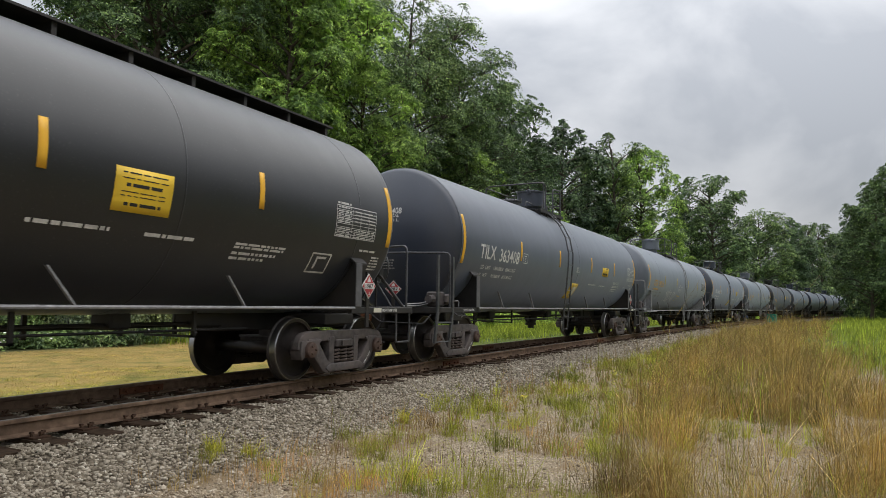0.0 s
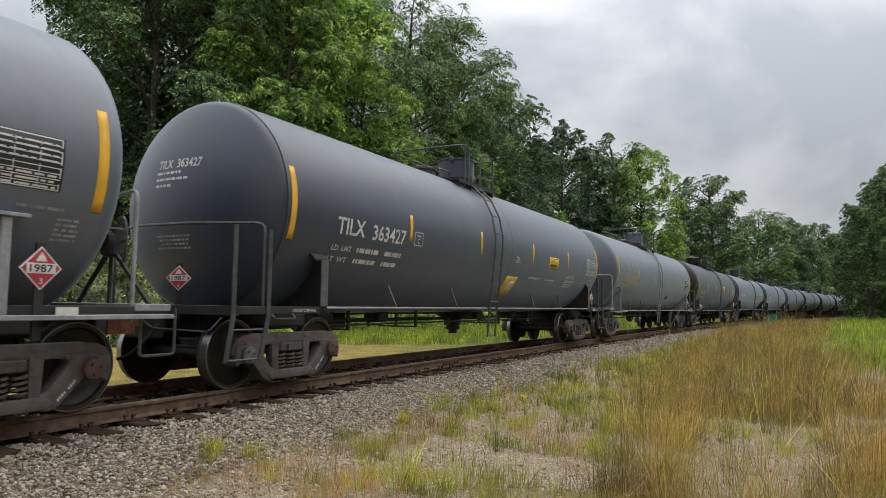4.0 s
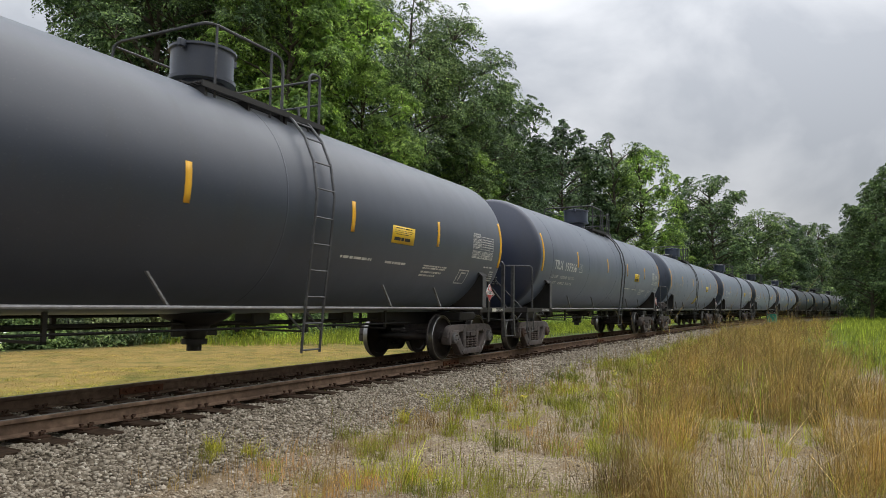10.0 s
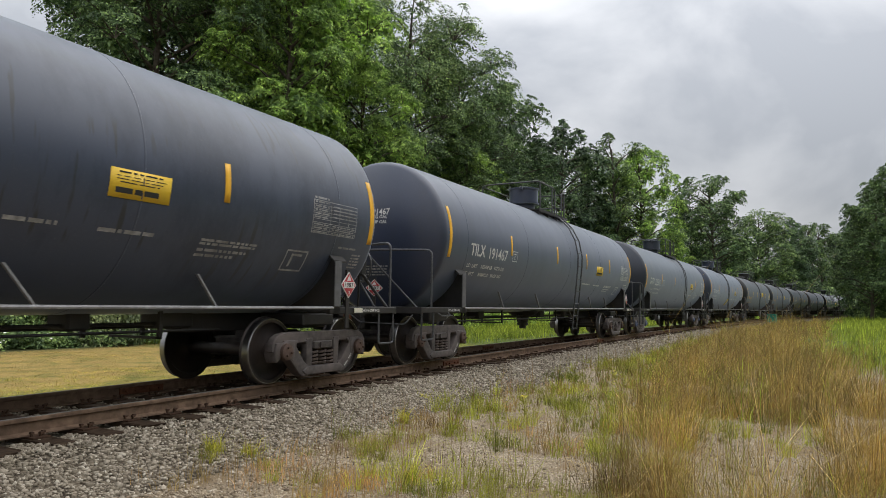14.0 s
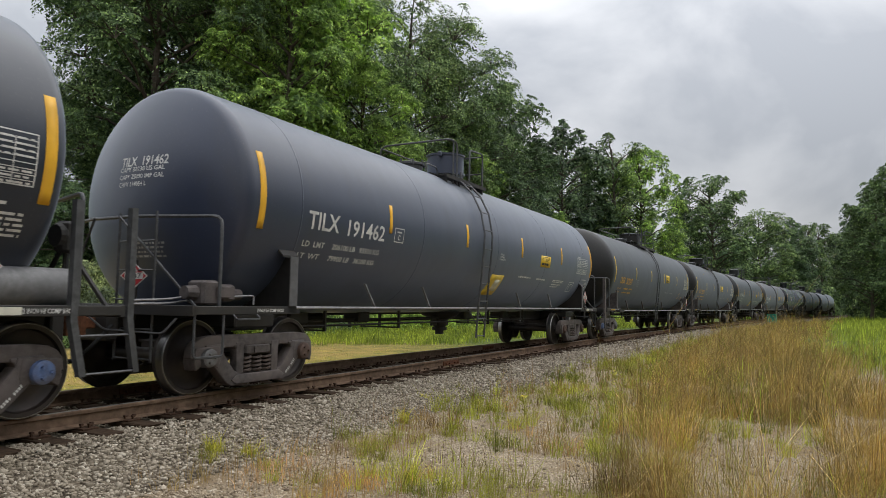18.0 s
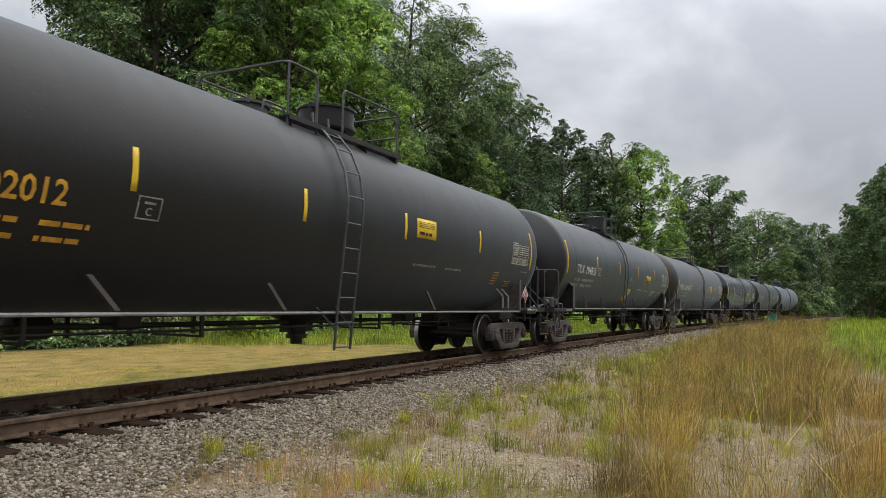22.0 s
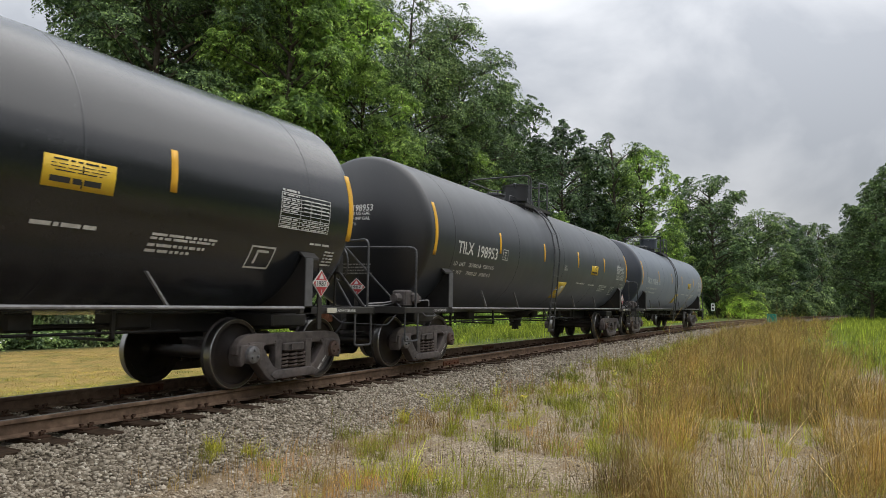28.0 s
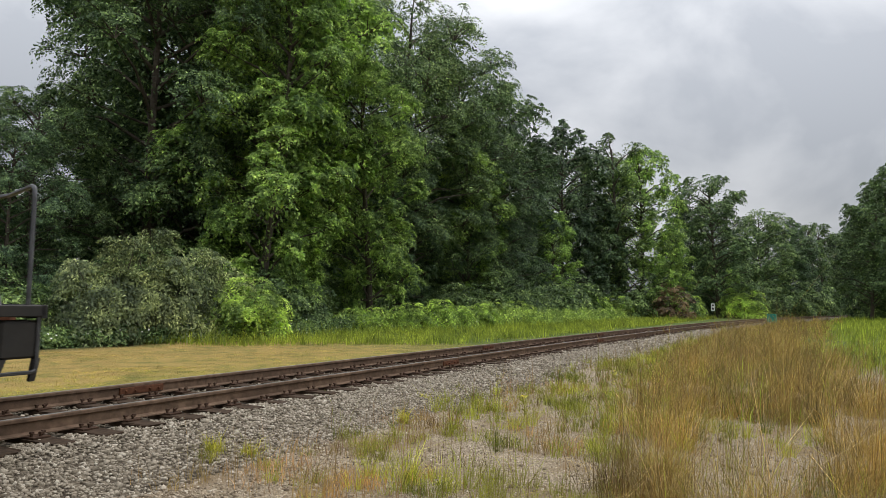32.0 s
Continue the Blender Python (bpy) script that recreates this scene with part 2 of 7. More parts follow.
GRASS_GREEN = leaf_mat("grass_green", (0.18, 0.215, 0.028), (0.46, 0.50, 0.080), 0.35, 0.55, (0.40, 0.34, 0.09), 0.4)
GRASS_BRIGHT = leaf_mat("grass_bright", (0.170, 0.225, 0.035), (0.450, 0.530, 0.100), 0.40, 0.55)
GRASS_RED = leaf_mat("weed_reddish", (0.20, 0.115, 0.060), (0.42, 0.27, 0.13), 0.3, 0.6, (0.33, 0.27, 0.10), 0.7)


GRASS_LAWN = leaf_mat("grass_lawn", (0.34, 0.245, 0.090), (0.56, 0.42, 0.165), 0.3, 0.6, (0.46, 0.300, 0.125), 0.8)
GRASS_YELLOW = leaf_mat("grass_yellow", (0.255, 0.255, 0.040), (0.520, 0.500, 0.090), 0.35, 0.55)
GRASS_BROWN = leaf_mat("grass_brown", (0.20, 0.115, 0.050), (0.48, 0.31, 0.15), 0.3, 0.6)
GRASS_RUST = leaf_mat("weed_rusty", (0.22, 0.135, 0.085), (0.44, 0.29, 0.19), 0.3, 0.6)


def ground_mat():
    """Sandy soil by the track, dry mown lawn beyond it, greener towards the distance, darkest from the wood's edge on.
    """
    m, n, l, b = node_mat("ground_soil_and_turf")
    tc, sep = n.new("ShaderNodeTexCoord"), n.new("ShaderNodeSeparateXYZ")
    l.new(tc.outputs["Object"], sep.inputs[0])
    fine, mid, big = noise_node(n, l, 60.0, 8), noise_node(n, l, 1.6, 6), noise_node(n, l, 0.22, 4)
    wob = n.new("ShaderNodeMath")
    wob.operation = "MULTIPLY_ADD"
    l.new(big.outputs[0], wob.inputs[0])
    wob.inputs[1].default_value = 3.0
    l.new(sep.outputs[1], wob.inputs[2])
    sand = ramp_node(n, l, fine.outputs[0], [(0.25, (0.13, 0.094, 0.058)), (0.5, (0.32, 0.262, 0.182)), (0.75, (0.52, 0.44, 0.330))])
    peb = n.new("ShaderNodeTexVoronoi")
    peb.inputs["Scale"].default_value = 55.0
    l.new(tc.outputs["Object"], peb.inputs["Vector"])
    grains = ramp_node(n, l, peb.outputs["Color"], [(0.15, (0.42, 0.40, 0.38)), (0.55, (1.0, 1.0, 1.0)), (0.95, (1.55, 1.55, 1.6))])
    sand = mix_node(n, l, sand.outputs[0], grains.outputs[0], 0.75, "MULTIPLY")
    litter = ramp_node(n, l, mid.outputs[0], [(0.46, (0, 0, 0)), (0.62, (0.8, 0.8, 0.8))])
    c1 = mix_node(n, l, sand.outputs[0], (0.22, 0.160, 0.095), litter.outputs[0])
    turf = ramp_node(n, l, mid.outputs[0], [(0.3, (0.16, 0.16, 0.045)), (0.55, (0.34, 0.245, 0.085)), (0.75, (0.41, 0.285, 0.115))])
    turf2 = mix_node(n, l, turf.outputs[0], ramp_node(n, l, fine.outputs[0], [(0.2, (0.55, 0.55, 0.5)), (0.8, (1.3, 1.3, 1.25))]).outputs[0], 0.8, "MULTIPLY")
    mg = n.new("ShaderNodeMapRange")
    mg.inputs["From Min"].default_value, mg.inputs["From Max"].default_value = 14.2, 11.4
    l.new(wob.outputs[0], mg.inputs["Value"])
    turf2 = mix_node(n, l, turf2.outputs[0], ramp_node(n, l, mid.outputs[0], [(0.3, (0.15, 0.17, 0.04)), (0.65, (0.34, 0.30, 0.075))]).outputs[0], mix_node(n, l, mg.outputs[0], (0.75, 0.75, 0.75), 1.0, "MULTIPLY").outputs[0])
    green = ramp_node(n, l, mid.outputs[0], [(0.3, (0.05, 0.085, 0.02)), (0.7, (0.15, 0.19, 0.05))])
    mr = n.new("ShaderNodeMapRange")
    mr.inputs["From Min"].default_value, mr.inputs["From Max"].default_value = 9.6, 10.6
    l.new(wob.outputs[0], mr.inputs["Value"])
    c2 = mix_node(n, l, c1.outputs[0], turf2.outputs[0], mr.outputs[0])
    mx = n.new("ShaderNodeMapRange")
    mx.inputs["From Min"].default_value, mx.inputs["From Max"].default_value = 19.0, 27.0
    l.new(sep.outputs[0], mx.inputs["Value"])
    c3 = mix_node(n, l, c2.outputs[0], green.outputs[0], mx.outputs[0])
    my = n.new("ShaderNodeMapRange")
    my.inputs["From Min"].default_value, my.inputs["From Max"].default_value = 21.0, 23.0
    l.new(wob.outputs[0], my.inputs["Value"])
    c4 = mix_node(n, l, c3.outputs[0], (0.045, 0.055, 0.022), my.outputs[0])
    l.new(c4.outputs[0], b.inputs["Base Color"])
    b.inputs["Roughness"].default_value, b.inputs["Specular IOR Level"].default_value = 0.95, 0.15
    bump_node(n, l, b, fine.outputs[0], 0.7, 0.03)
    return m


def ballast_mat():
    m, n, l, b = node_mat("crushed_stone")
    tc, vo = n.new("ShaderNodeTexCoord"), n.new("ShaderNodeTexVoronoi")
    vo.inputs["Scale"].default_value = 20.0
    l.new(tc.outputs["Object"], vo.inputs["Vector"])
    big = noise_node(n, l, 0.8, 5)
    r0 = ramp_node(n, l, vo.outputs["Color"], [(0.2, (0.10, 0.083, 0.064)), (0.6, (0.24, 0.206, 0.158)), (0.95, (0.40, 0.355, 0.29))])
    # shade in the gaps put into the colour: darker towards each stone's edge
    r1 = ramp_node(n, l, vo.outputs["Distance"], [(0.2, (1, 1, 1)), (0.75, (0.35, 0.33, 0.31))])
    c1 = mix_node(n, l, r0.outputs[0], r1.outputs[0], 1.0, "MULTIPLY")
    r2 = ramp_node(n, l, big.outputs[0], [(0.35, (0.85, 0.8, 0.76)), (0.7, (1.1, 1.08, 1.04))])
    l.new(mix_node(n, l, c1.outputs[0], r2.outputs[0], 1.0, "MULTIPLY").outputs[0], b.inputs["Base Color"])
    b.inputs["Roughness"].default_value, b.inputs["Specular IOR Level"].default_value = 0.9, 0.2
    bump_node(n, l, b, vo.outputs["Distance"], 0.9, -0.03)
    return m


def stone_mat(name, tones):
    m, n, l, b = node_mat(name)
    geo = n.new("ShaderNodeNewGeometry")
    t = noise_node(n, l, 45.0, 4)
    r0 = ramp_node(n, l, geo.outputs["Random Per Island"], list(zip((0.0, 0.5, 0.85, 1.0), tones)))
    r1 = ramp_node(n, l, t.outputs[0], [(0.3, (0.75, 0.73, 0.7)), (0.7, (1.15, 1.15, 1.15))])
    l.new(mix_node(n, l, r0.outputs[0], r1.outputs[0], 1.0, "MULTIPLY").outputs[0], b.inputs["Base Color"])
    b.inputs["Roughness"].default_value, b.inputs["Specular IOR Level"].default_value = 0.88, 0.25
    bump_node(n, l, b, t.outputs[0], 0.4, 0.01)
    return m


GROUND, BALLAST = ground_mat(), ballast_mat()
STONE = stone_mat("grey_stone", ((0.135, 0.112, 0.083), (0.298, 0.258, 0.199), (0.400, 0.353, 0.282), (0.53, 0.485, 0.405)))
PEBBLE = stone_mat("tan_pebble", ((0.13, 0.098, 0.068), (0.29, 0.230, 0.160), (0.42, 0.350, 0.255), (0.62, 0.55, 0.45)))


# ---------------------------------------------------------------- mesh helpers
def mesh_of(name, verts, faces, mat, smooth=False):
    me = bpy.data.meshes.new(name)
    me.from_pydata([tuple(v) for v in verts], [], faces)
    me.materials.append(mat)
    if smooth:
        me.polygons.foreach_set("use_smooth", [True] * len(me.polygons))
    me.update()
    return me


def array_mesh(name, verts, sizes, index, mat, smooth=False):
    """A large mesh from arrays: vertices, corners per face, vertex index per corner."""
    me = bpy.data.meshes.new(name)
    me.vertices.add(len(verts)), me.loops.add(len(index)), me.polygons.add(len(sizes))
    me.vertices.foreach_set("co", np.ascontiguousarray(verts, dtype=np.float32).ravel())
    me.loops.foreach_set("vertex_index", np.ascontiguousarray(index, dtype=np.int32).ravel())
    me.polygons.foreach_set("loop_start", np.concatenate(([0], np.cumsum(sizes)[:-1])).astype(np.int32))
    me.polygons.foreach_set("loop_total", np.asarray(sizes, dtype=np.int32))
    me.materials.append(mat)
    me.update(calc_edges=True)
    if smooth:
        me.polygons.foreach_set("use_smooth", np.ones(len(sizes), dtype=bool))
    return me


class Shape:
    """Collects simple solids into one mesh."""

    def __init__(self):
        self.v, self.f = [], []

    def add(self, verts, faces):
        o = len(self.v)
        self.v += [tuple(v) for v in verts]
        self.f += [tuple(i + o for i in f) for f in faces]
        return self

    def box(self, x0, x1, y0, y1, z0, z1, c=0.0):
        """A box; c: width of the chamfer round its top and bottom."""
        if c <= 0:
            vs = [(x, y, z) for z in (z0, z1) for x, y in ((x0, y0), (x1, y0), (x1, y1), (x0, y1))]
            return self.add(vs, [(3, 2, 1, 0), (4, 5, 6, 7), (0, 1, 5, 4), (1, 2, 6, 5), (2, 3, 7, 6), (3, 0, 4, 7)])
        rings = []
        for z, e in ((z0, c), (z0 + c, 0), (z1 - c, 0), (z1, c)):
            rings.append([(x0 + e + c, y0 + e, z), (x1 - e - c, y0 + e, z), (x1 - e, y0 + e + c, z), (x1 - e, y1 - e - c, z),
                          (x1 - e - c, y1 - e, z), (x0 + e + c, y1 - e, z), (x0 + e, y1 - e - c, z), (x0 + e, y0 + e + c, z)])
        vs = [p for r in rings for p in r]
        fs = [tuple(range(7, -1, -1)), tuple(range(24, 32))]
        for k in range(3):
            fs += [(k * 8 + i, k * 8 + (i + 1) % 8, k * 8 + 8 + (i + 1) % 8, k * 8 + 8 + i) for i in range(8)]
        return self.add(vs, fs)

    def prism(self, pts, axis, a, b):
        """An outline in the plane across an axis ('x', 'y' or 'z'), drawn out from a to b."""
        put = {"x": lambda p, t: (t, p[0], p[1]), "y": lambda p, t: (p[0], t, p[1]), "z": lambda p, t: (p[0], p[1], t)}[axis]
        k = len(pts)
        vs = [put(p, a) for p in pts] + [put(p, b) for p in pts]
        fs = [tuple(range(k - 1, -1, -1)), tuple(range(k, 2 * k))] + [(i, (i + 1) % k, k + (i + 1) % k, k + i) for i in range(k)]
        return self.add(vs, fs)

    def tube(self, pts, r, sides=6, bend=0.0, close=True, r2=None):
        """A pipe through the points; bend: radius of its rounded corners."""
        P = [Vector(p) for p in pts]
        if bend > 0 and len(P) > 2:
            Q = [P[0]]
            for i in range(1, len(P) - 1):
                d0, d1 = (P[i - 1] - P[i]), (P[i + 1] - P[i])
                e = min(bend, d0.length * 0.45, d1.length * 0.45)
                a, c = P[i] + d0.normalized() * e, P[i] + d1.normalized() * e
                for t in (0, 0.33, 0.67, 1):
                    Q.append(a * (1 - t) ** 2 + P[i] * 2 * t * (1 - t) + c * t ** 2)
            Q.append(P[-1])
            P = Q
        vs, k = [], len(P)
        ref = None
        for i, p in enumerate(P):
            d = (P[min(i + 1, k - 1)] - P[max(i - 1, 0)]).normalized()
            if ref is None:
                ref = d.orthogonal().normalized()
            ref = (ref - d * ref.dot(d)).normalized()
            o = d.cross(ref)
            rr = r if r2 is None else r + (r2 - r) * i / (k - 1)
            vs += [p + (ref * math.cos(2 * math.pi * j / sides) + o * math.sin(2 * math.pi * j / sides)) * rr for j in range(sides)]
        fs = [(i * sides + j, i * sides + (j + 1) % sides, (i + 1) * sides + (j + 1) % sides, (i + 1) * sides + j) for i in range(k - 1) for j in range(sides)]
        if close:
            fs += [tuple(range(sides - 1, -1, -1)), tuple(range((k - 1) * sides, k * sides))]
        return self.add(vs, fs)

    def turn(self, prof, axis, centre=(0, 0, 0), segs=24, caps=True):
        """A turned solid: prof is a list of (place along the axis, radius)."""
        put = {"x": lambda t, a, b: (t, a, b), "y": lambda t, a, b: (b, t, a), "z": lambda t, a, b: (a, b, t)}[axis]
        vs = []
        for t, r in prof:
            for j in range(segs):
                q = put(t, r * math.cos(2 * math.pi * j / segs), r * math.sin(2 * math.pi * j / segs))
                vs.append((q[0] + centre[0], q[1] + centre[1], q[2] + centre[2]))
        k = len(prof)
        fs = [(i * segs + j, i * segs + (j + 1) % segs, (i + 1) * segs + (j + 1) % segs, (i + 1) * segs + j) for i in range(k - 1) for j in range(segs)]
        if caps:
            fs += [tuple(range(segs - 1, -1, -1)), tuple(range((k - 1) * segs, k * segs))]
        return self.add(vs, fs)

    def mesh(self, name, mat, smooth=False):
        me = mesh_of(name, self.v, self.f, mat)
        if smooth:
            me.polygons.foreach_set("use_smooth", [True] * len(me.polygons))
            me.set_sharp_from_angle(angle=radians(38))
        return me


def part(name, me, parent, label="", at=None):
    """Links a mesh as one part under a thing or under a part."""
    ob = new(name, me)
    ob.parent = parent
    if at is not None:
        ob.matrix_basis = at
    if label:
        ob["label"] = label
    return ob


# ---------------------------------------------------------------- ground, ballast and track
GZ = -0.45
TIE_RND = random.Random(19)
TIE_AT = [-2 + 0.53 * i + TIE_RND.uniform(-0.05, 0.05) for i in range(250)]


def ground_height(x, y):
    return GZ + 0.05 * noise.noise(Vector((x * 0.25, y * 0.25, 3.1))) + 0.02 * noise.noise(Vector((x * 1.1, y * 1.1, 0.4)))


def build_ground():
    xs = np.concatenate(([-3000, -600, -120, -30], np.arange(-6, 40, 0.5), np.arange(40, 130, 3.0), [150, 200, 300, 600, 1500, 4000]))
    ys = np.concatenate(([-3000, -600, -150, -60, -30], np.arange(-12, 30, 0.5), [32, 36, 42, 50, 70, 120, 250, 600, 3000]))
    vs = [(x, y, ground_height(x, y) if -10 < x < 140 and -25 < y < 40 else GZ) for x in xs for y in ys]
    m = len(ys)
    fs = [(i * m + j, (i + 1) * m + j, (i + 1) * m + j + 1, i * m + j + 1) for i in range(len(xs) - 1) for j in range(m - 1)]
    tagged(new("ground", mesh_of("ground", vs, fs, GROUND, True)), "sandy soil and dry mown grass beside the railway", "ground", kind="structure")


def sweep(name, prof, lat, s_list, mat, smooth=False, closed=True):
    """A section (across, up) drawn along the track."""
    vs, k = [], len(prof)
    for s in s_list:
        for a, z in prof:
            vs.append(on_track(s, lat + a, z)[0])
    e = k if closed else k - 1
    fs = [(i * k + j, i * k + (j + 1) % k, (i + 1) * k + (j + 1) % k, (i + 1) * k + j) for i in range(len(s_list) - 1) for j in range(e)]
    if closed:
        fs += [tuple(range(k - 1, -1, -1)), tuple(range((len(s_list) - 1) * k, len(s_list) * k))]
    return mesh_of(name, vs, fs, mat, smooth)


def build_track():
    ss = [-40 + 2.5 * i for i in range(160)]
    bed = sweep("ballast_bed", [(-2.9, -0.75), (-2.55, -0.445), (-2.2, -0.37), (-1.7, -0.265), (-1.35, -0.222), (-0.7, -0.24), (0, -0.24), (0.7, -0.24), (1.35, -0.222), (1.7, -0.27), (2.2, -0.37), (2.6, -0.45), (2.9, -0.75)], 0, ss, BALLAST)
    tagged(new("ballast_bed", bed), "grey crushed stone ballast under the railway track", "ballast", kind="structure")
    track = tagged(new("railway_track"), "single railway track with rusty steel rails on wooden ties", "railway track", kind="structure")
    # rail section: foot, web and head
    sec = [(-0.07, -0.172), (0.07, -0.172), (0.07, -0.160), (0.012, -0.142), (0.010, -0.05), (0.036, -0.040), (0.036, -0.012), (0.028, -0.002), (-0.028, -0.002), (-0.036, -0.012), (-0.036, -0.040), (-0.010, -0.05), (-0.012, -0.142), (-0.07, -0.160)]
    for lat in (-0.753, 0.753):
        rail = part("rail", sweep("rail", sec, lat, ss, RAIL_SIDE), track)
        part("rail_head", sweep("rail_head", [(-0.026, -0.004), (0.026, -0.004), (0.022, 0.0005), (-0.022, 0.0005)], lat, ss, RAIL_TOP), rail, "worn running surface")
    # joint bars: places along the near rail and the far rail
    jb = Shape().box(-0.36, 0.36, -0.045, -0.012, -0.14, -0.045, 0.006)
    for bx in (-0.27, -0.12, 0.12, 0.27):
        jb.turn([(-0.075, 0.016), (-0.045, 0.018)], "y", (bx, 0, -0.095), 6)
    jbm = jb.mesh("joint_bar", RUST)
    for s, lat in ((13.45, -0.753), (25.4, -0.753), (37.3, -0.753), (49.2, -0.753), (6.85, 0.753), (18.8, 0.753), (30.8, 0.753), (42.0, 0.753)):
        p, th = on_track(s, lat)
        part("joint_bar", jbm, track, "rusty bolted joint bar", Matrix.Translation(p) @ Matrix.Rotation(th, 4, "Z"))
    # ties with plates and spikes
    rnd = random.Random(5)
    ties = []
    for k in range(4):
        t = Shape().box(-0.115, 0.115, -1.3, 1.3, -0.36, -0.186, 0.012)
        vv = [(x + rnd.uniform(-0.012, 0.012), y + rnd.uniform(-0.02, 0.02), z + rnd.uniform(-0.006, 0.004)) for x, y, z in t.v]
        ties.append(mesh_of("tie", vv, t.f, TIE))
    pl = Shape().box(-0.09, 0.09, -0.17, 0.17, -0.188, -0.166, 0.004)
    for sx, sy in ((-0.06, -0.09), (0.06, -0.085), (-0.05, 0.09), (0.065, 0.085), (0.0, -0.14)):
        pl.box(sx - 0.009, sx + 0.009, sy - 0.009, sy + 0.009, -0.17, -0.135).box(sx - 0.016, sx + 0.016, sy - 0.02, sy + 0.014, -0.14, -0.122)
    plm = pl.mesh("tie_plate", PLATE)
    for i in range(250):
        s = TIE_AT[i]
        p, th = on_track(s, rnd.uniform(-0.05, 0.05))
        tie = part("tie", ties[i % 4], track, "", Matrix.Translation(p + Vector((0, 0, rnd.uniform(-0.012, 0.008)))) @ Matrix.Rotation(th + rnd.uniform(-0.03, 0.03), 4, "Z"))
        if 2 < s < 60:
            for lat in (-0.753, 0.753):
                part("tie_plate", plm, tie, "", Matrix.Translation((0, lat, 0)))


def rock_field(name, label, spots, mat, rng):
    """Broken stones: spots is an array of x, y, z, size."""
    ph = (1 + 5 ** 0.5) / 2
    ico = np.array([(-1, ph, 0), (1, ph, 0), (-1, -ph, 0), (1, -ph, 0), (0, -1, ph), (0, 1, ph), (0, -1, -ph), (0, 1, -ph), (ph, 0, -1), (ph, 0, 1), (-ph, 0, -1), (-ph, 0, 1)]) / 1.9
    tri = np.array([(0, 11, 5), (0, 5, 1), (0, 1, 7), (0, 7, 10), (0, 10, 11), (1, 5, 9), (5, 11, 4), (11, 10, 2), (10, 7, 6), (7, 1, 8), (3, 9, 4), (3, 4, 2), (3, 2, 6), (3, 6, 8), (3, 8, 9), (4, 9, 5), (2, 4, 11), (6, 2, 10), (8, 6, 7), (9, 8, 1)])
    n = len(spots)
    v = np.repeat(ico[None], n, 0) * (1 + rng.uniform(-0.42, 0.42, (n, 12, 1)))
    v *= np.stack([rng.uniform(0.7, 1.35, n), rng.uniform(0.6, 1.0, n), rng.uniform(0.45, 0.85, n)], 1)[:, None, :]
    a, b = rng.uniform(0, 2 * np.pi, n), rng.uniform(-0.7, 0.7, n)
    ca, sa, cb, sb = np.cos(a), np.sin(a), np.cos(b), np.sin(b)
    R = np.zeros((n, 3, 3))
    R[:, 0, 0], R[:, 0, 1], R[:, 1, 0], R[:, 1, 1], R[:, 2, 2] = ca, -sa, sa, ca, 1
    T = np.zeros((n, 3, 3))
    T[:, 0, 0], T[:, 1, 1], T[:, 1, 2], T[:, 2, 1], T[:, 2, 2] = 1, cb, -sb, sb, cb
    v = np.einsum("nij,njk,nvk->nvi", R, T, v) * (spots[:, 3] / 2)[:, None, None] + spots[:, None, :3]
    idx = (tri[None] + (np.arange(n) * 12)[:, None, None]).ravel()
    me = array_mesh(name, v.reshape(-1, 3), np.full(n * 20, 3), idx, mat)
    return tagged(new(name, me), label, "stones", kind="stuff")


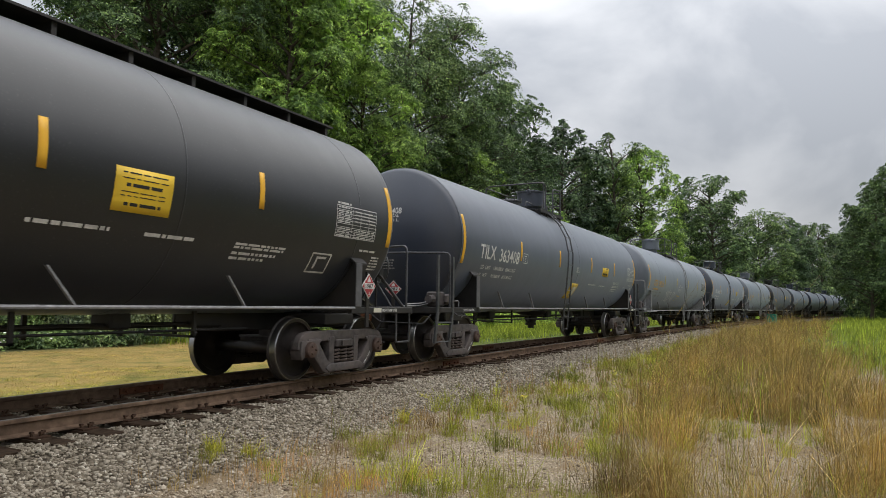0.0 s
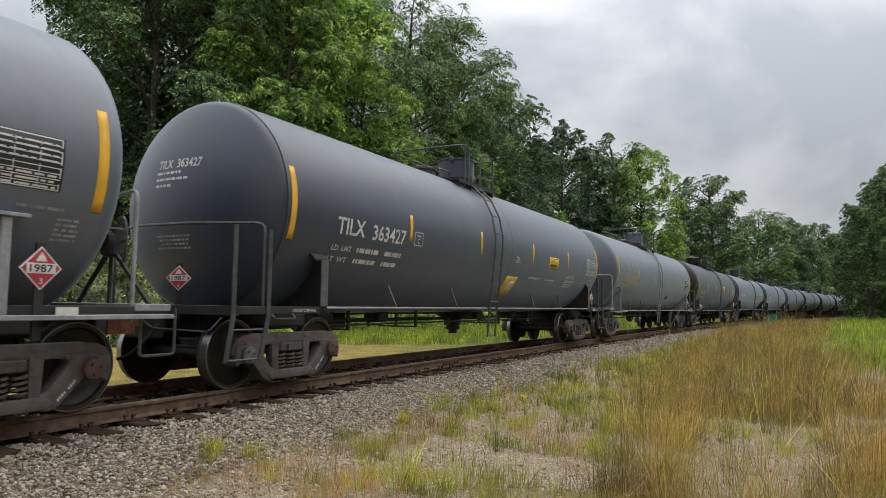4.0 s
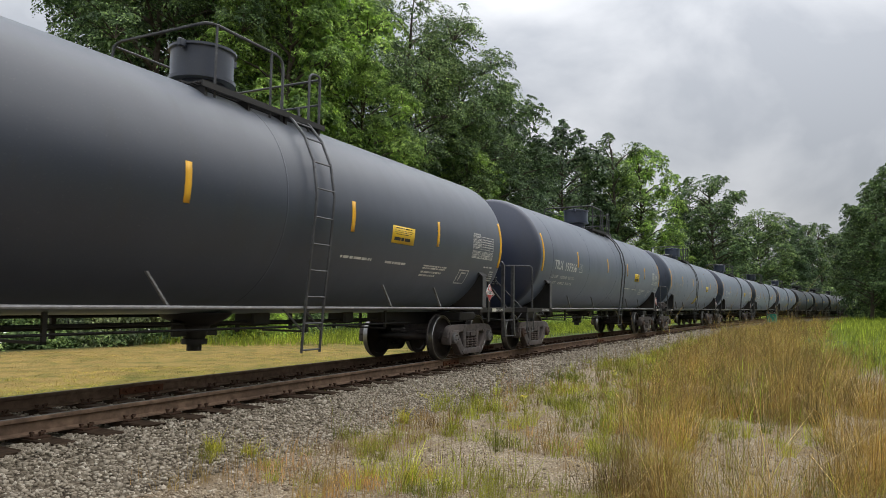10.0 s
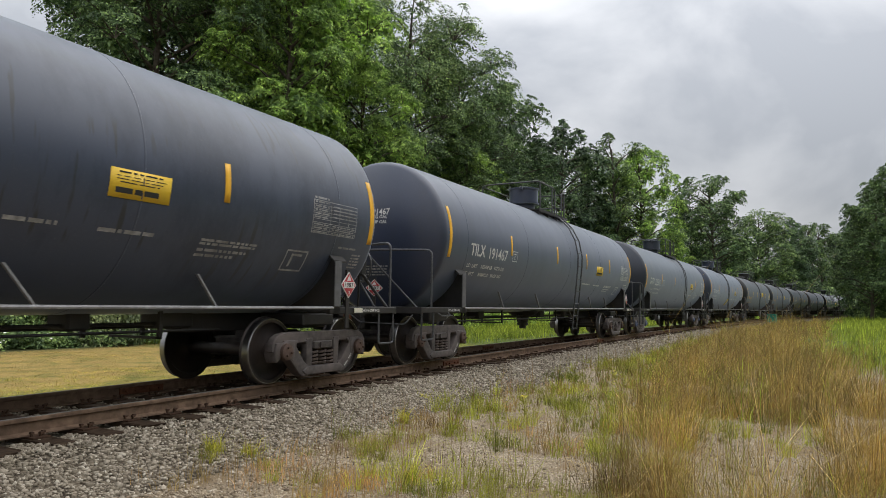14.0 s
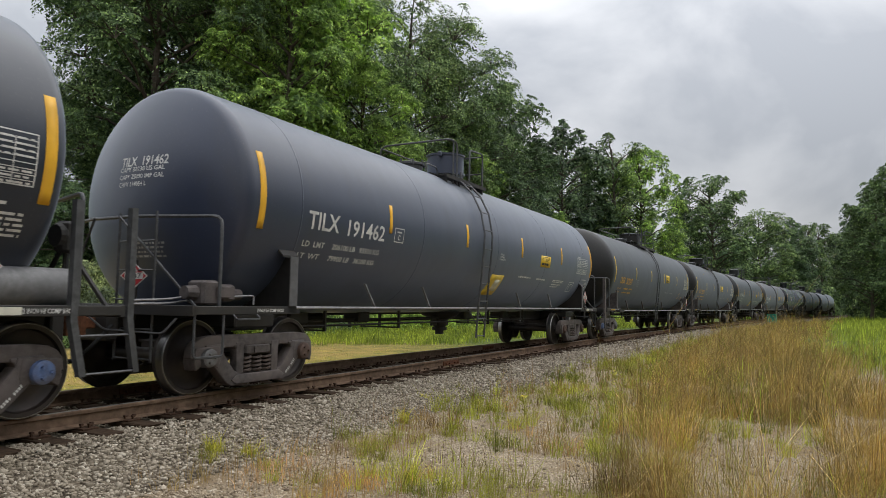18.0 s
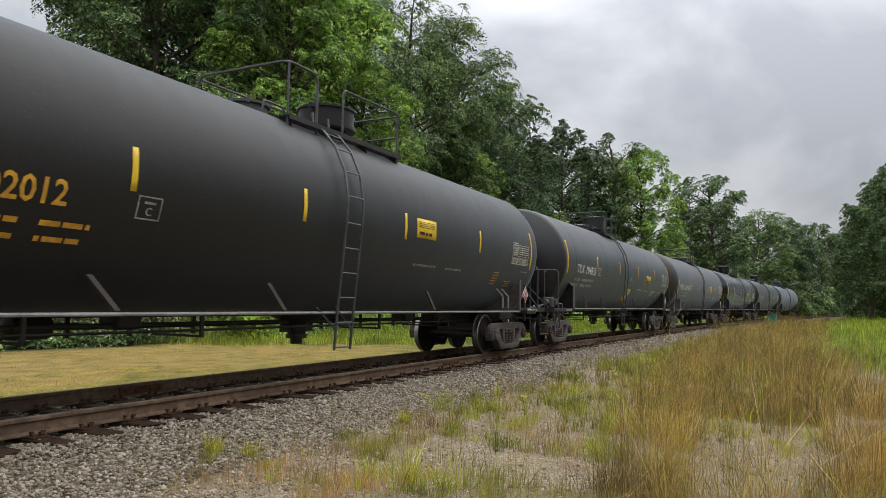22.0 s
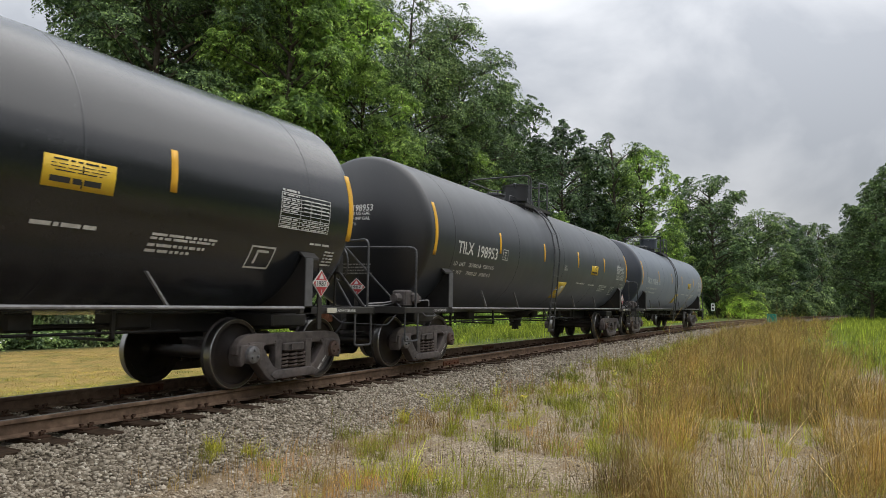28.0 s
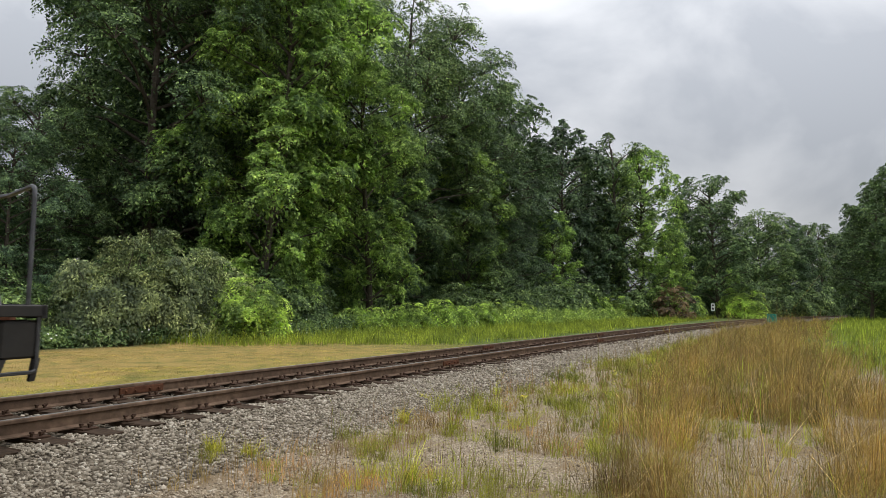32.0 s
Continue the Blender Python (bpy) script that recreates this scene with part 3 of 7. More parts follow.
def build_stones():
    rng = np.random.default_rng(3)
    out = []
    prof_a = np.array([-2.9, -2.55, -2.2, -1.7, -1.35, -0.7, 0, 0.7, 1.35, 1.7, 2.2])
    prof_z = np.array([-0.5, -0.445, -0.37, -0.265, -0.212, -0.228, -0.228, -0.228, -0.212, -0.265, -0.37])
    for s0, s1, count, size in ((2.5, 12, 29000, 0.034), (12, 24, 15500, 0.042), (24, 48, 7500, 0.066)):
        s = rng.uniform(s0, s1, count)
        a = np.where(rng.random(count) < 0.74, rng.uniform(-2.75, -0.9, count), rng.uniform(-0.65, 1.6, count))
        thin = rng.random(count) < np.clip((a + 2.9) / 0.5, 0.15, 1)
        s, a = s[thin], a[thin]
        near = np.abs(s[:, None] - np.array(TIE_AT)[None]).min(1)
        clear = (np.abs(a) > 1.27) | (near > 0.125) | (rng.random(len(s)) < 0.30)
        s, a = s[clear], a[clear]
        sz = size * rng.lognormal(0, 0.28, len(s))
        z = np.interp(a, prof_a, prof_z) + sz * rng.uniform(-0.05, 0.22, len(s))
        for q in range(len(s)):
            p = on_track(s[q], a[q], z[q])[0]
            out.append((p.x, p.y, p.z, sz[q]))
    rock_field("ballast_stones", "loose grey crushed stones of the track ballast", np.array(out), STONE, rng)
    # twigs and stalk litter
    k = 1500
    x, y = 3.6 * (16 / 3.6) ** rng.random(k), rng.uniform(0.0, 5.6, k)
    z = np.array([ground_height(a, b) for a, b in zip(x, y)]) + 0.012
    a, ln, wd = rng.uniform(0, 2 * np.pi, k), rng.uniform(0.05, 0.22, k), rng.uniform(0.003, 0.007, k)
    d = np.stack([np.cos(a), np.sin(a), rng.normal(0, 0.08, k)], 1)
    pos = np.stack([x, y, z], 1)
    v = leaf_arrays(pos, d, np.tile([0.0, 0.0, 1.0], (k, 1)), ln, wd)
    tagged(new("twig_litter", array_mesh("twig_litter", v, np.full(k, 4), np.arange(k * 4), DEAD_TWIG)), "dry twigs and stalk litter on sandy ground", "litter", kind="stuff")
    # gravel and pebbles strewn over the sandy ground
    n = 64000
    x, y = 3.3 * (20 / 3.3) ** rng.random(n), rng.uniform(-1, 5.4, n)
    keep = rng.random(n) < np.clip((y - np.interp(x, [3, 6, 10, 18], [2.6, 3.4, 4.0, 4.4])) / 1.2, 0.42, 1)
    x, y = x[keep], y[keep]
    z = np.array([ground_height(a, b) for a, b in zip(x, y)])
    rock_field("gravel", "grey gravel and pebbles scattered on sandy ground", np.stack([x, y, z, 0.017 * rng.lognormal(0, 0.5, len(x))], 1), PEBBLE, rng)


# ---------------------------------------------------------------- plants
def leaf_arrays(pos, way, nrm, length, width):
    """Leaves as folded diamonds: base, left, tip, right."""
    side = np.cross(way, nrm)
    side /= np.linalg.norm(side, axis=1, keepdims=True) + 1e-9
    up = np.cross(side, way)
    L, W = length[:, None], width[:, None]
    base, tip = pos - way * L * 0.5, pos + way * L * 0.5
    left = pos - side * W * 0.5 + up * W * 0.12 - way * L * 0.08
    right = pos + side * W * 0.5 + up * W * 0.12 - way * L * 0.08
    return np.stack([base, right, tip, left], 1).reshape(-1, 3)


def unit(v):
    return v / (np.linalg.norm(v, axis=1, keepdims=True) + 1e-9)


def foliage(name, clumps, per, size, mat, rng, droop=0.35, flat=0.62, domed=0.0):
    """Leaves gathered in clumps; clumps is an array of x, y, z, radius. Domed clumps are sprays that hang over at the rim."""
    n = len(clumps) * per
    c = np.repeat(clumps, per, 0)
    d = unit(rng.normal(size=(n, 3)))
    rad = c[:, 3:4] * (0.35 + 0.75 * rng.random((n, 1)) ** 0.6)
    pos = c[:, :3] + d * rad * np.array([1, 1, flat])
    pos += rng.normal(size=(n, 3)) * c[:, 3:4] * 0.10
    way = unit(d * np.array([1, 1, 0.3]) + rng.normal(size=(n, 3)) * 0.6 + np.array([0, 0, -droop]))
    nrm = unit(d * 0.5 + np.array([0, 0, 1.2]) + rng.normal(size=(n, 3)) * 0.45)
    if domed:
        k = rng.random(n) < domed
        phi, rho = rng.uniform(0, 2 * np.pi, n), rng.random(n) ** 0.5 * rng.uniform(0.75, 1.3, n)
        # each spray has arms, so that its rim is ragged
        phi = np.where(rng.random(n) < 0.6, np.round(phi * 7 / (2 * np.pi)) * 2 * np.pi / 7 + np.repeat(rng.uniform(0, 6.28, len(clumps)), per) + rng.normal(0, 0.12, n), phi)
        cx, cy = np.cos(phi), np.sin(phi)
        hang = 0.32 - 0.62 * rho ** 2 + rng.normal(0, 0.10, n)
        q = c[:, :3] + c[:, 3:4] * np.stack([rho * cx, rho * cy, hang], 1)
        w = unit(np.stack([cx, cy, -0.15 - 0.8 * rho], 1) + rng.normal(size=(n, 3)) * 0.38)
        m = unit(np.stack([0.55 * rho * cx, 0.55 * rho * cy, np.ones(n)], 1) + rng.normal(size=(n, 3)) * 0.33)
        pos, way, nrm = np.where(k[:, None], q, pos), np.where(k[:, None], w, way), np.where(k[:, None], m, nrm)
    ln = size * rng.uniform(0.65, 1.35, n)
    v = leaf_arrays(pos, way, nrm, ln, ln * rng.uniform(0.42, 0.62, n))
    return array_mesh(name, v, np.full(n, 4), np.arange(n * 4), mat)


def spray_foliage(name, sprays, faces, per, size, mat, rng, broad=0.5):
    """Leaves in sprays that look out of the crown; sprays: x, y, z, radius; faces: the way each one looks."""
    m, n = len(sprays), len(sprays) * per
    a = unit(0.80 * faces + np.array([0, 0, 0.62]) + rng.normal(size=(m, 3)) * 0.24)
    t1 = unit(np.cross(a, unit(rng.normal(size=(m, 3)))))
    t2 = np.cross(a, t1)
    a, t1, t2, c = (np.repeat(q, per, 0) for q in (a, t1, t2, sprays))
    r = c[:, 3:4]
    arm = np.repeat(rng.uniform(0, 6.28, m), per)
    phi, rho = rng.uniform(0, 2 * np.pi, n), rng.random(n) ** 0.55 * rng.uniform(0.8, 1.25, n)
    phi = np.where(rng.random(n) < 0.52, np.round(phi * 7 / (2 * np.pi)) * 2 * np.pi / 7 + arm + rng.normal(0, 0.15, n), phi)
    out = np.cos(phi)[:, None] * t1 + np.sin(phi)[:, None] * t2
    k = rho[:, None]
    pos = c[:, :3] + r * (out * k - a * (0.30 * k ** 2) + rng.normal(size=(n, 3)) * 0.07) - np.array([0, 0, 0.12]) * r * k ** 2
    way = unit(out + rng.normal(size=(n, 3)) * 0.45 - np.array([0, 0, 0.24]))
    nrm = unit(a + rng.normal(size=(n, 3)) * 0.30)
    ln = size * rng.uniform(0.6, 1.3, n)
    v = leaf_arrays(pos, way, nrm, ln, ln * rng.uniform(0.85, 1.15, n) * broad)
    return array_mesh(name, v, np.full(n, 4), np.arange(n * 4), mat)


def make_tree(name, height, crown_r, crown_from, mat, seed, n_lobes, sub, per, leaf, label, gaps=0.0, broad=0.5):
    """Trunk with limbs; the crown is built of boughs, each covered with many sprays of leaves that look outwards."""
    rng, rnd = np.random.default_rng(seed), random.Random(seed)
    tree = tagged(new(name), label, "tree", "trees along the railway")
    wood = Shape()
    lean = (rnd.uniform(-0.05, 0.05), rnd.uniform(-0.05, 0.05))

    def axis(t):
        return Vector((lean[0] * height * t + 0.25 * math.sin(5 * t + seed), lean[1] * height * t + 0.25 * math.cos(4 * t + seed), height * t))
    spine = [axis(t) for t in (0, 0.08, 0.2, 0.35, 0.5, 0.65, 0.8, 0.9)]
    spine[0].z = -0.6
    wood.tube(spine, height * 0.015, 8, r2=height * 0.003)
    clumps, ways, cores = [], [], []
    for i in range(n_lobes):
        tt = (i + 0.5) / n_lobes
        t = crown_from + (0.95 - crown_from) * tt
        ang = i * 2.4 + rnd.uniform(-0.4, 0.4)
        wide = crown_r * max(0.05, 1 - abs((tt - 0.42) / 0.62) ** 2.4) ** 0.5
        reach = wide * (0.34 + 0.58 * rnd.random() ** 0.6)
        lr = crown_r * rnd.uniform(0.19, 0.33)
        a0 = axis(max(0.1, t - 0.08))
        c = axis(t) + Vector((math.cos(ang) * reach, math.sin(ang) * reach, rnd.uniform(-0.4, 0.5)))
        if c.z + lr * 0.8 > height:
            c.z = height - lr * 0.8
        wood.tube([a0, a0.lerp(c, 0.5) + Vector((0, 0, reach * 0.10)), c], height * 0.0050, 5, r2=height * 0.0012)
        cores.append((c.x, c.y, c.z, lr * 0.75))
        out = Vector((math.cos(ang), math.sin(ang), 0.5)).normalized()
        for j in range(sub):
            d = (Vector((rnd.gauss(0, 1), rnd.gauss(0, 1), rnd.gauss(0.55, 0.8))) + out * 0.8).normalized()
            if rnd.random() < gaps:
                continue
            q = c + Vector((d.x, d.y, d.z * 0.9)) * lr * rnd.choice((rnd.uniform(0.60, 0.95), rnd.uniform(0.92, 1.22)))
            clumps.append((q.x, q.y, max(q.z, 0.4), lr * rnd.uniform(0.16, 0.36)))
            w = (d + out * 0.5).normalized()
            ways.append((w.x, w.y, w.z))
            if j % 5 == 0:
                wood.tube([c, c.lerp(q, 0.6) + Vector((0, 0, 0.1)), q], height * 0.0016, 3, r2=height * 0.0006)
    # filling boughs along the axis keep the crown closed
    for k in range(10):
        p = axis(crown_from + (0.86 - crown_from) * (k + 0.5) / 10)
        cores.append((p.x, p.y, p.z, crown_r * 0.42 * (1 - gaps)))
    part("trunk", wood.mesh("trunk", BARK), tree)
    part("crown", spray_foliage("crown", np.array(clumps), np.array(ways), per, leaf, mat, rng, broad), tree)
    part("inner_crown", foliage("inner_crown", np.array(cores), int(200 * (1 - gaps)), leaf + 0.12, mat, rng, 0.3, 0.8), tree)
    return tree


def make_bush(name, r, h, mat, seed, n_clumps, per, leaf, label, category="bush", group="bushes at the wood's edge"):
    rng, rnd = np.random.default_rng(seed), random.Random(seed)
    bush = tagged(new(name), label, category, group)
    wood, clumps, ways = Shape(), [], []
    for i in range(n_clumps):
        a, q = rnd.uniform(0, 6.28), rnd.random() ** 0.6
        top = h * (1 - 0.55 * q * q) * rnd.uniform(0.75, 1.08)
        z = rnd.uniform(0.12, 1.0) * top
        c = Vector((math.cos(a) * r * q, math.sin(a) * r * q, z))
        clumps.append((*c, r * 0.27 * rnd.uniform(0.5, 1.4)))
        w = Vector((c.x / r, c.y / r, 0.9 * c.z / h)).normalized()
        ways.append((w.x, w.y, w.z))
        if i % 4 == 0:
            wood.tube([(c.x * 0.15, c.y * 0.15, -0.2), (c.x * 0.5, c.y * 0.5, z * 0.55), tuple(c)], 0.02 * h / 2, 4, r2=0.006)
    part("stem", wood.mesh("stem", BARK), bush)
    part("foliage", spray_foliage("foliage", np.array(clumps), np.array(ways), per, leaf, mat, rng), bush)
    return bush


def spot(ob, x, y, turn=0.0, size=1.0, tall=1.0):
    """Moves a thing built at the origin to its place."""
    ob.matrix_basis = Matrix.Translation((x, y, GZ)) @ Matrix.Rotation(turn, 4, "Z") @ Matrix.Diagonal((size, size, size * tall, 1))
    return ob


def spot_copy(ob, x, y, turn=0.0, size=1.0, tall=1.0):
    c = copy_thing(ob, Matrix.Identity(4))
    return spot(c, x, y, turn, size, tall)


def build_woods():
    kinds = {}
    for key, args in (("oak", (26, 7.5, 0.17, LEAF_DARK, 11, "tall dark green broadleaf tree at the wood's edge")), ("maple", (25, 6.0, 0.08, LEAF_LIGHT, 23, "tall light green maple tree at the wood's edge")), ("ash", (27, 8.0, 0.20, LEAF_MID, 37, "tall mid green broadleaf tree at the wood's edge")), ("blue", (23, 6.5, 0.05, LEAF_BLUE, 41, "dense blue-green broadleaf tree by the railway"))):
        h, r, lo, mat, seed, lab = args
        kinds[key] = make_tree("tree", h, r, lo, mat, seed, 38, 36, 58, 0.205 if key == "maple" else 0.175, lab, 0.0, 0.62 if key == "maple" else 0.56)
        kinds[key + "_far"] = make_tree("tree", h, r, lo, mat, seed + 100, 44, 22, 40, 0.29, lab, 0.0, 0.6)
    kinds["slim_far"] = make_tree("tree", 26, 4.6, 0.12, LEAF_MID, 53, 26, 18, 26, 0.26, "slim tree with a sparse open top", 0.45)
    placed = set()
    for key, x, y, r, s, t in (
            ("oak", 26.6, 31.4, 0.4, 0.90, 1.1), ("oak", 31.0, 32.0, 1.9, 1.05, 1.05), ("oak", 16.9, 32.6, 3.3, 0.42, 1.0), ("oak", 21.0, 33.0, 1.3, 0.46, 1.0), ("oak", 63.5, 30.6, 2.6, 1.06, 1.04), ("oak_far", 36, 40, 5.0, 1.15, 1.05), ("oak_far", 48.0, 39.0, 0.9, 1.2, 1.0), ("oak_far", 80, 34, 4.1, 1.1, 1.0), ("oak_far", 121, 11.2, 2.0, 0.90, 1.0), ("oak_far", 103, -13.0, 4.0, 0.80, 1.0), ("oak_far", 33.5, 39.0, 2.0, 0.92, 1.1), ("oak_far", 131, -17.5, 1.2, 0.98, 1.0), ("oak", 56, 26, 2.0, 0.72, 1.0), ("oak_far", 212, -7.0, 1.4, 0.95, 1.0), ("oak_far", 160, -22, 3.0, 0.95, 1.0),
            ("maple", 31.2, 27.2, 3.9, 1.0, 1.08), ("maple", 28.4, 24.9, 5.0, 0.70, 1.12), ("maple", 56, 25.8, 2.6, 0.6, 1.05), ("maple", 38.0, 24.6, 2.2, 0.66, 1.05), ("maple_far", 97, 18.4, 3.0, 0.92, 1.04), ("maple_far", 104, 16.0, 1.0, 0.52, 1.0), ("maple_far", 128, 9.0, 5.0, 0.34, 1.0), ("maple_far", 76, 24.0, 4.4, 0.5, 1.0), ("maple", 31.5, 25.8, 1.2, 0.45, 1.0), ("maple", 12.0, 36, 2.0, 0.36, 1.0),
            ("ash", 54.5, 31.5, 1.7, 1.15, 1.0), ("ash", 43, 34, 3.5, 1.08, 1.0), ("ash_far", 100, 27, 0.4, 0.9, 1.0), ("ash_far", 168, 6.8, 2.7, 0.88, 0.98), ("ash_far", 122, -13.5, 0.2, 0.68, 1.0), ("ash_far", 128, -24, 4.2, 1.0, 1.0), ("blue", 17.6, 29.4, 0.6, 0.40, 1.0), ("ash", 48, 28, 1.2, 0.85, 1.0), ("ash_far", 235, -13, 0.5, 0.9, 1.0), ("ash_far", 148, -16.0, 2.5, 0.75, 1.0), ("blue_far", 129, -10.6, 1.5, 0.72, 1.15), ("ash_far", 152, -11.6, 0.9, 0.55, 1.25), ("oak_far", 112, -9.6, 5.2, 0.70, 1.0),
            ("blue_far", 86.0, 27.0, 0.3, 1.02, 1.07), ("blue", 60, 24.8, 2.4, 0.72, 1.0), ("blue", 71, 28.2, 4.0, 0.95, 1.0), ("blue_far", 91, 23.0, 1.1, 0.66, 1.0), ("blue_far", 128, 16.0, 5.0, 0.92, 1.0), ("blue_far", 186, 2.5, 0.7, 1.02, 1.0), ("blue", 46, 27.5, 5.2, 0.66, 1.0), ("blue_far", 140, 11.5, 3.1, 0.62, 1.0), ("blue_far", 195, -2, 4.0, 0.85, 1.0),
            ("slim_far", 93, 20.6, 0.0, 1.0, 0.98), ("slim_far", 110, 24.5, 2.0, 1.0, 1.0), ("slim_far", 204, -4.6, 1.0, 0.95, 1.0)):
        (spot_copy if key in placed else spot)(kinds[key], x, y, r, s, t)
        placed.add(key)
    # woods behind, and round the rest of the place
    rng = np.random.default_rng(9)
    cl = []
    for k in range(560):
        u = rng.random()
        if u < 0.55:
            x, y, h = rng.uniform(36, 130), rng.uniform(41, 54), 17
            if k % 6 == 0:
                x, y, h = rng.uniform(12, 36), rng.uniform(37, 46), 9
        elif u < 0.75:
            x, y, h = rng.uniform(130, 330), rng.uniform(-2, 30), 16
            y = max(y, 12 - (x - 4) ** 2 * KAPPA / 2 + 10)
        else:
            x, y, h = rng.uniform(135, 330), rng.uniform(-75, -22), 16
            y = min(y, 2 - (x - 4) ** 2 * KAPPA / 2 - 9)
        cl.append((x, y, GZ + rng.uniform(0.2, 1.0) * h, rng.uniform(1.6, 3.0)))
    me = foliage("far_woods", np.array(cl), 150, 0.95, LEAF_DARK, rng)
    tagged(new("far_woods", me), "dense dark green woods behind the nearer trees", "woods", kind="stuff")
    cl = []
    for k in range(520):
        if k % 4:
            x, y = rng.uniform(-70, 118), rng.uniform(-44, -30)
        else:
            x, y = rng.uniform(-70, -52), rng.uniform(-30, 60)
        cl.append((x, y, GZ + rng.uniform(0.02, 1.0) * 15, rng.uniform(2.0, 3.6)))
    me = foliage("near_side_woods", np.array(cl), 60, 1.7, LEAF_DARK, rng)
    tagged(new("near_side_woods", me), "dark green woods on the camera's side of the track", "woods", kind="stuff")


def build_bushes():
    silver = make_bush("bush", 2.3, 3.4, LEAF_SILVER, 61, 95, 240, 0.115, "grey-green leafy shrub at the lawn's edge")
    light = make_bush("bush", 1.7, 2.8, LEAF_BRAMBLE, 67, 90, 150, 0.125, "light green leafy bush at the lawn's edge")
    dark = make_bush("bush", 2.4, 3.6, LEAF_MID, 71, 110, 110, 0.19, "dark green thicket under the trees")
    coarse = make_bush("bush", 2.4, 3.6, LEAF_MID, 73, 80, 100, 0.23, "dark green thicket under the trees")
    spot(silver, 17.3, 22.3, 0.0, 1.0, 1.28)
    for x, y, r, s in ((19.8, 22.6, 2.0, 1.12), (22.0, 22.3, 4.0, 0.95)):
        spot_copy(silver, x, y, r, s, 1.30)
    spot(light, 22.1, 20.2, 0.0, 1.12)
    for x, y, r, s in ((34.2, 19.3, 1.0, 0.72), (36.8, 19.0, 2.2, 0.82), (39.8, 18.9, 3.0, 0.66), (42.6, 18.6, 0.4, 0.74), (30.6, 20.4, 5.1, 0.58), (81, 20.5, 2.4, 1.2), (88, 20, 0.6, 1.3), (109, 14.0, 2.0, 1.5), (120, 7.2, 4.0, 2.2), (97, 14.6, 1.0, 1.3), (48, 20.4, 2.0, 0.8), (52, 19.6, 4.0, 0.85), (32.5, 20.6, 0.5, 0.6)):
        spot_copy(light, x, y, r, s)
    withered = make_bush("withered_shrub", 1.6, 3.2, LEAF_RUST, 79, 60, 40, 0.22, "withered reddish-brown shrub at the wood's edge", "shrub")
    spot(withered, 94.0, 14.0, 0.0, 1.75)
    spot(dark, 27.0, 23.5, 0.0)
    spot(coarse, 69.0, 22.5, 0.7, 1.3)
    for x, y, r, s in ((30, 23.8, 1.0, 0.9), (47, 23, 4.0, 1.0), (52, 22.5, 5.0, 1.1), (58, 21.5, 0.4, 1.2), (65, 21.5, 1.5, 1.3), (72, 21.5, 2.4, 1.4), (79, 22.5, 3.1, 1.5), (90, 19, 4.4, 1.5), (98, 17.5, 5.2, 1.4), (105, 16, 0.9, 1.6), (128, 10.0, 2.2, 1.7), (138, 8.2, 3.0, 1.9), (150, 5.5, 1.2, 2.0), (165, 1.5, 0.2, 2.2), (126, -11.0, 2.0, 1.5), (133, -13, 4.0, 1.8), (140, -14.5, 1.0, 2.0), (12.5, 25.5, 0.4, 1.1), (14.6, 24.6, 3.4, 0.8), (9.5, 26.5, 2.4, 1.2), (22, 25.5, 0, 1.3), (200, -9, 0.3, 2.6), (215, -13, 1.3, 2.8), (228, -17.5, 2.3, 3.0), (182, -4, 2.0, 2.4), (243, -20, 1.0, 3.2), (170, -19, 3.0, 2.6), (116, -17.5, 3.0, 1.3), (120, -24, 1.0, 1.6), (11, 29.5, 1.0, 1.7), (15, 32, 2.0, 1.9), (36, 28.8, 0.6, 1.5), (41, 29.2, 2.6, 1.6), (47, 30.5, 1.6, 1.7), (53, 29.5, 3.6, 1.6), (31, 29.0, 4.6, 1.5), (59, 30.5, 0.6, 1.7), (26, 29.5, 5.0, 1.5)):
        spot_copy(dark if 0 < x < 62 else coarse, x, y, r, s)


def build_brambles():
    rng = np.random.default_rng(77)
    x = 12 * (80 / 12) ** rng.random(620)
    y = np.interp(x, [12, 24, 34, 40, 52, 80], [22.3, 20.3, 19.4, 18.9, 18.2, 17.2]) + rng.normal(0, 0.55, len(x))
    cl = np.stack([x, y, GZ + rng.uniform(0.1, 1.0, len(x)) * np.interp(x, [24, 34], [0.5, 1.2]), rng.uniform(0.25, 0.5, len(x)) * np.interp(x, [24, 34], [1.0, 1.5])], 1)
    tagged(new("bramble_edge", foliage("bramble_edge", cl[x < 29], 90, 0.11, LEAF_MID, rng, 0.1, 0.7, 0.5)), "low green brambles along the lawn's edge", "brambles", kind="stuff")
    tagged(new("bramble_bank", foliage("bramble_bank", cl[x >= 29], 70, 0.15, LEAF_BRAMBLE, rng, 0.1, 0.7, 0.5)), "light green bramble bank along the verge", "brambles", kind="stuff")
    f = cl[rng.choice(len(cl), 150)][:, :3] + rng.normal(0, 1, (150, 3)) * np.array([0.3, 0.2, 0.08]) + np.array([0, -0.35, 0.12])
    w = unit(rng.normal(size=(150, 3)))
    v = leaf_arrays(f, w, np.tile([0, -0.7, 0.7], (150, 1)), np.full(150, 0.09), np.full(150, 0.08))
    tagged(new("white_flowers", array_mesh("white_flowers", v, np.full(150, 4), np.arange(600), FLOWER)), "small white flowers on the brambles", "flowers", kind="stuff")


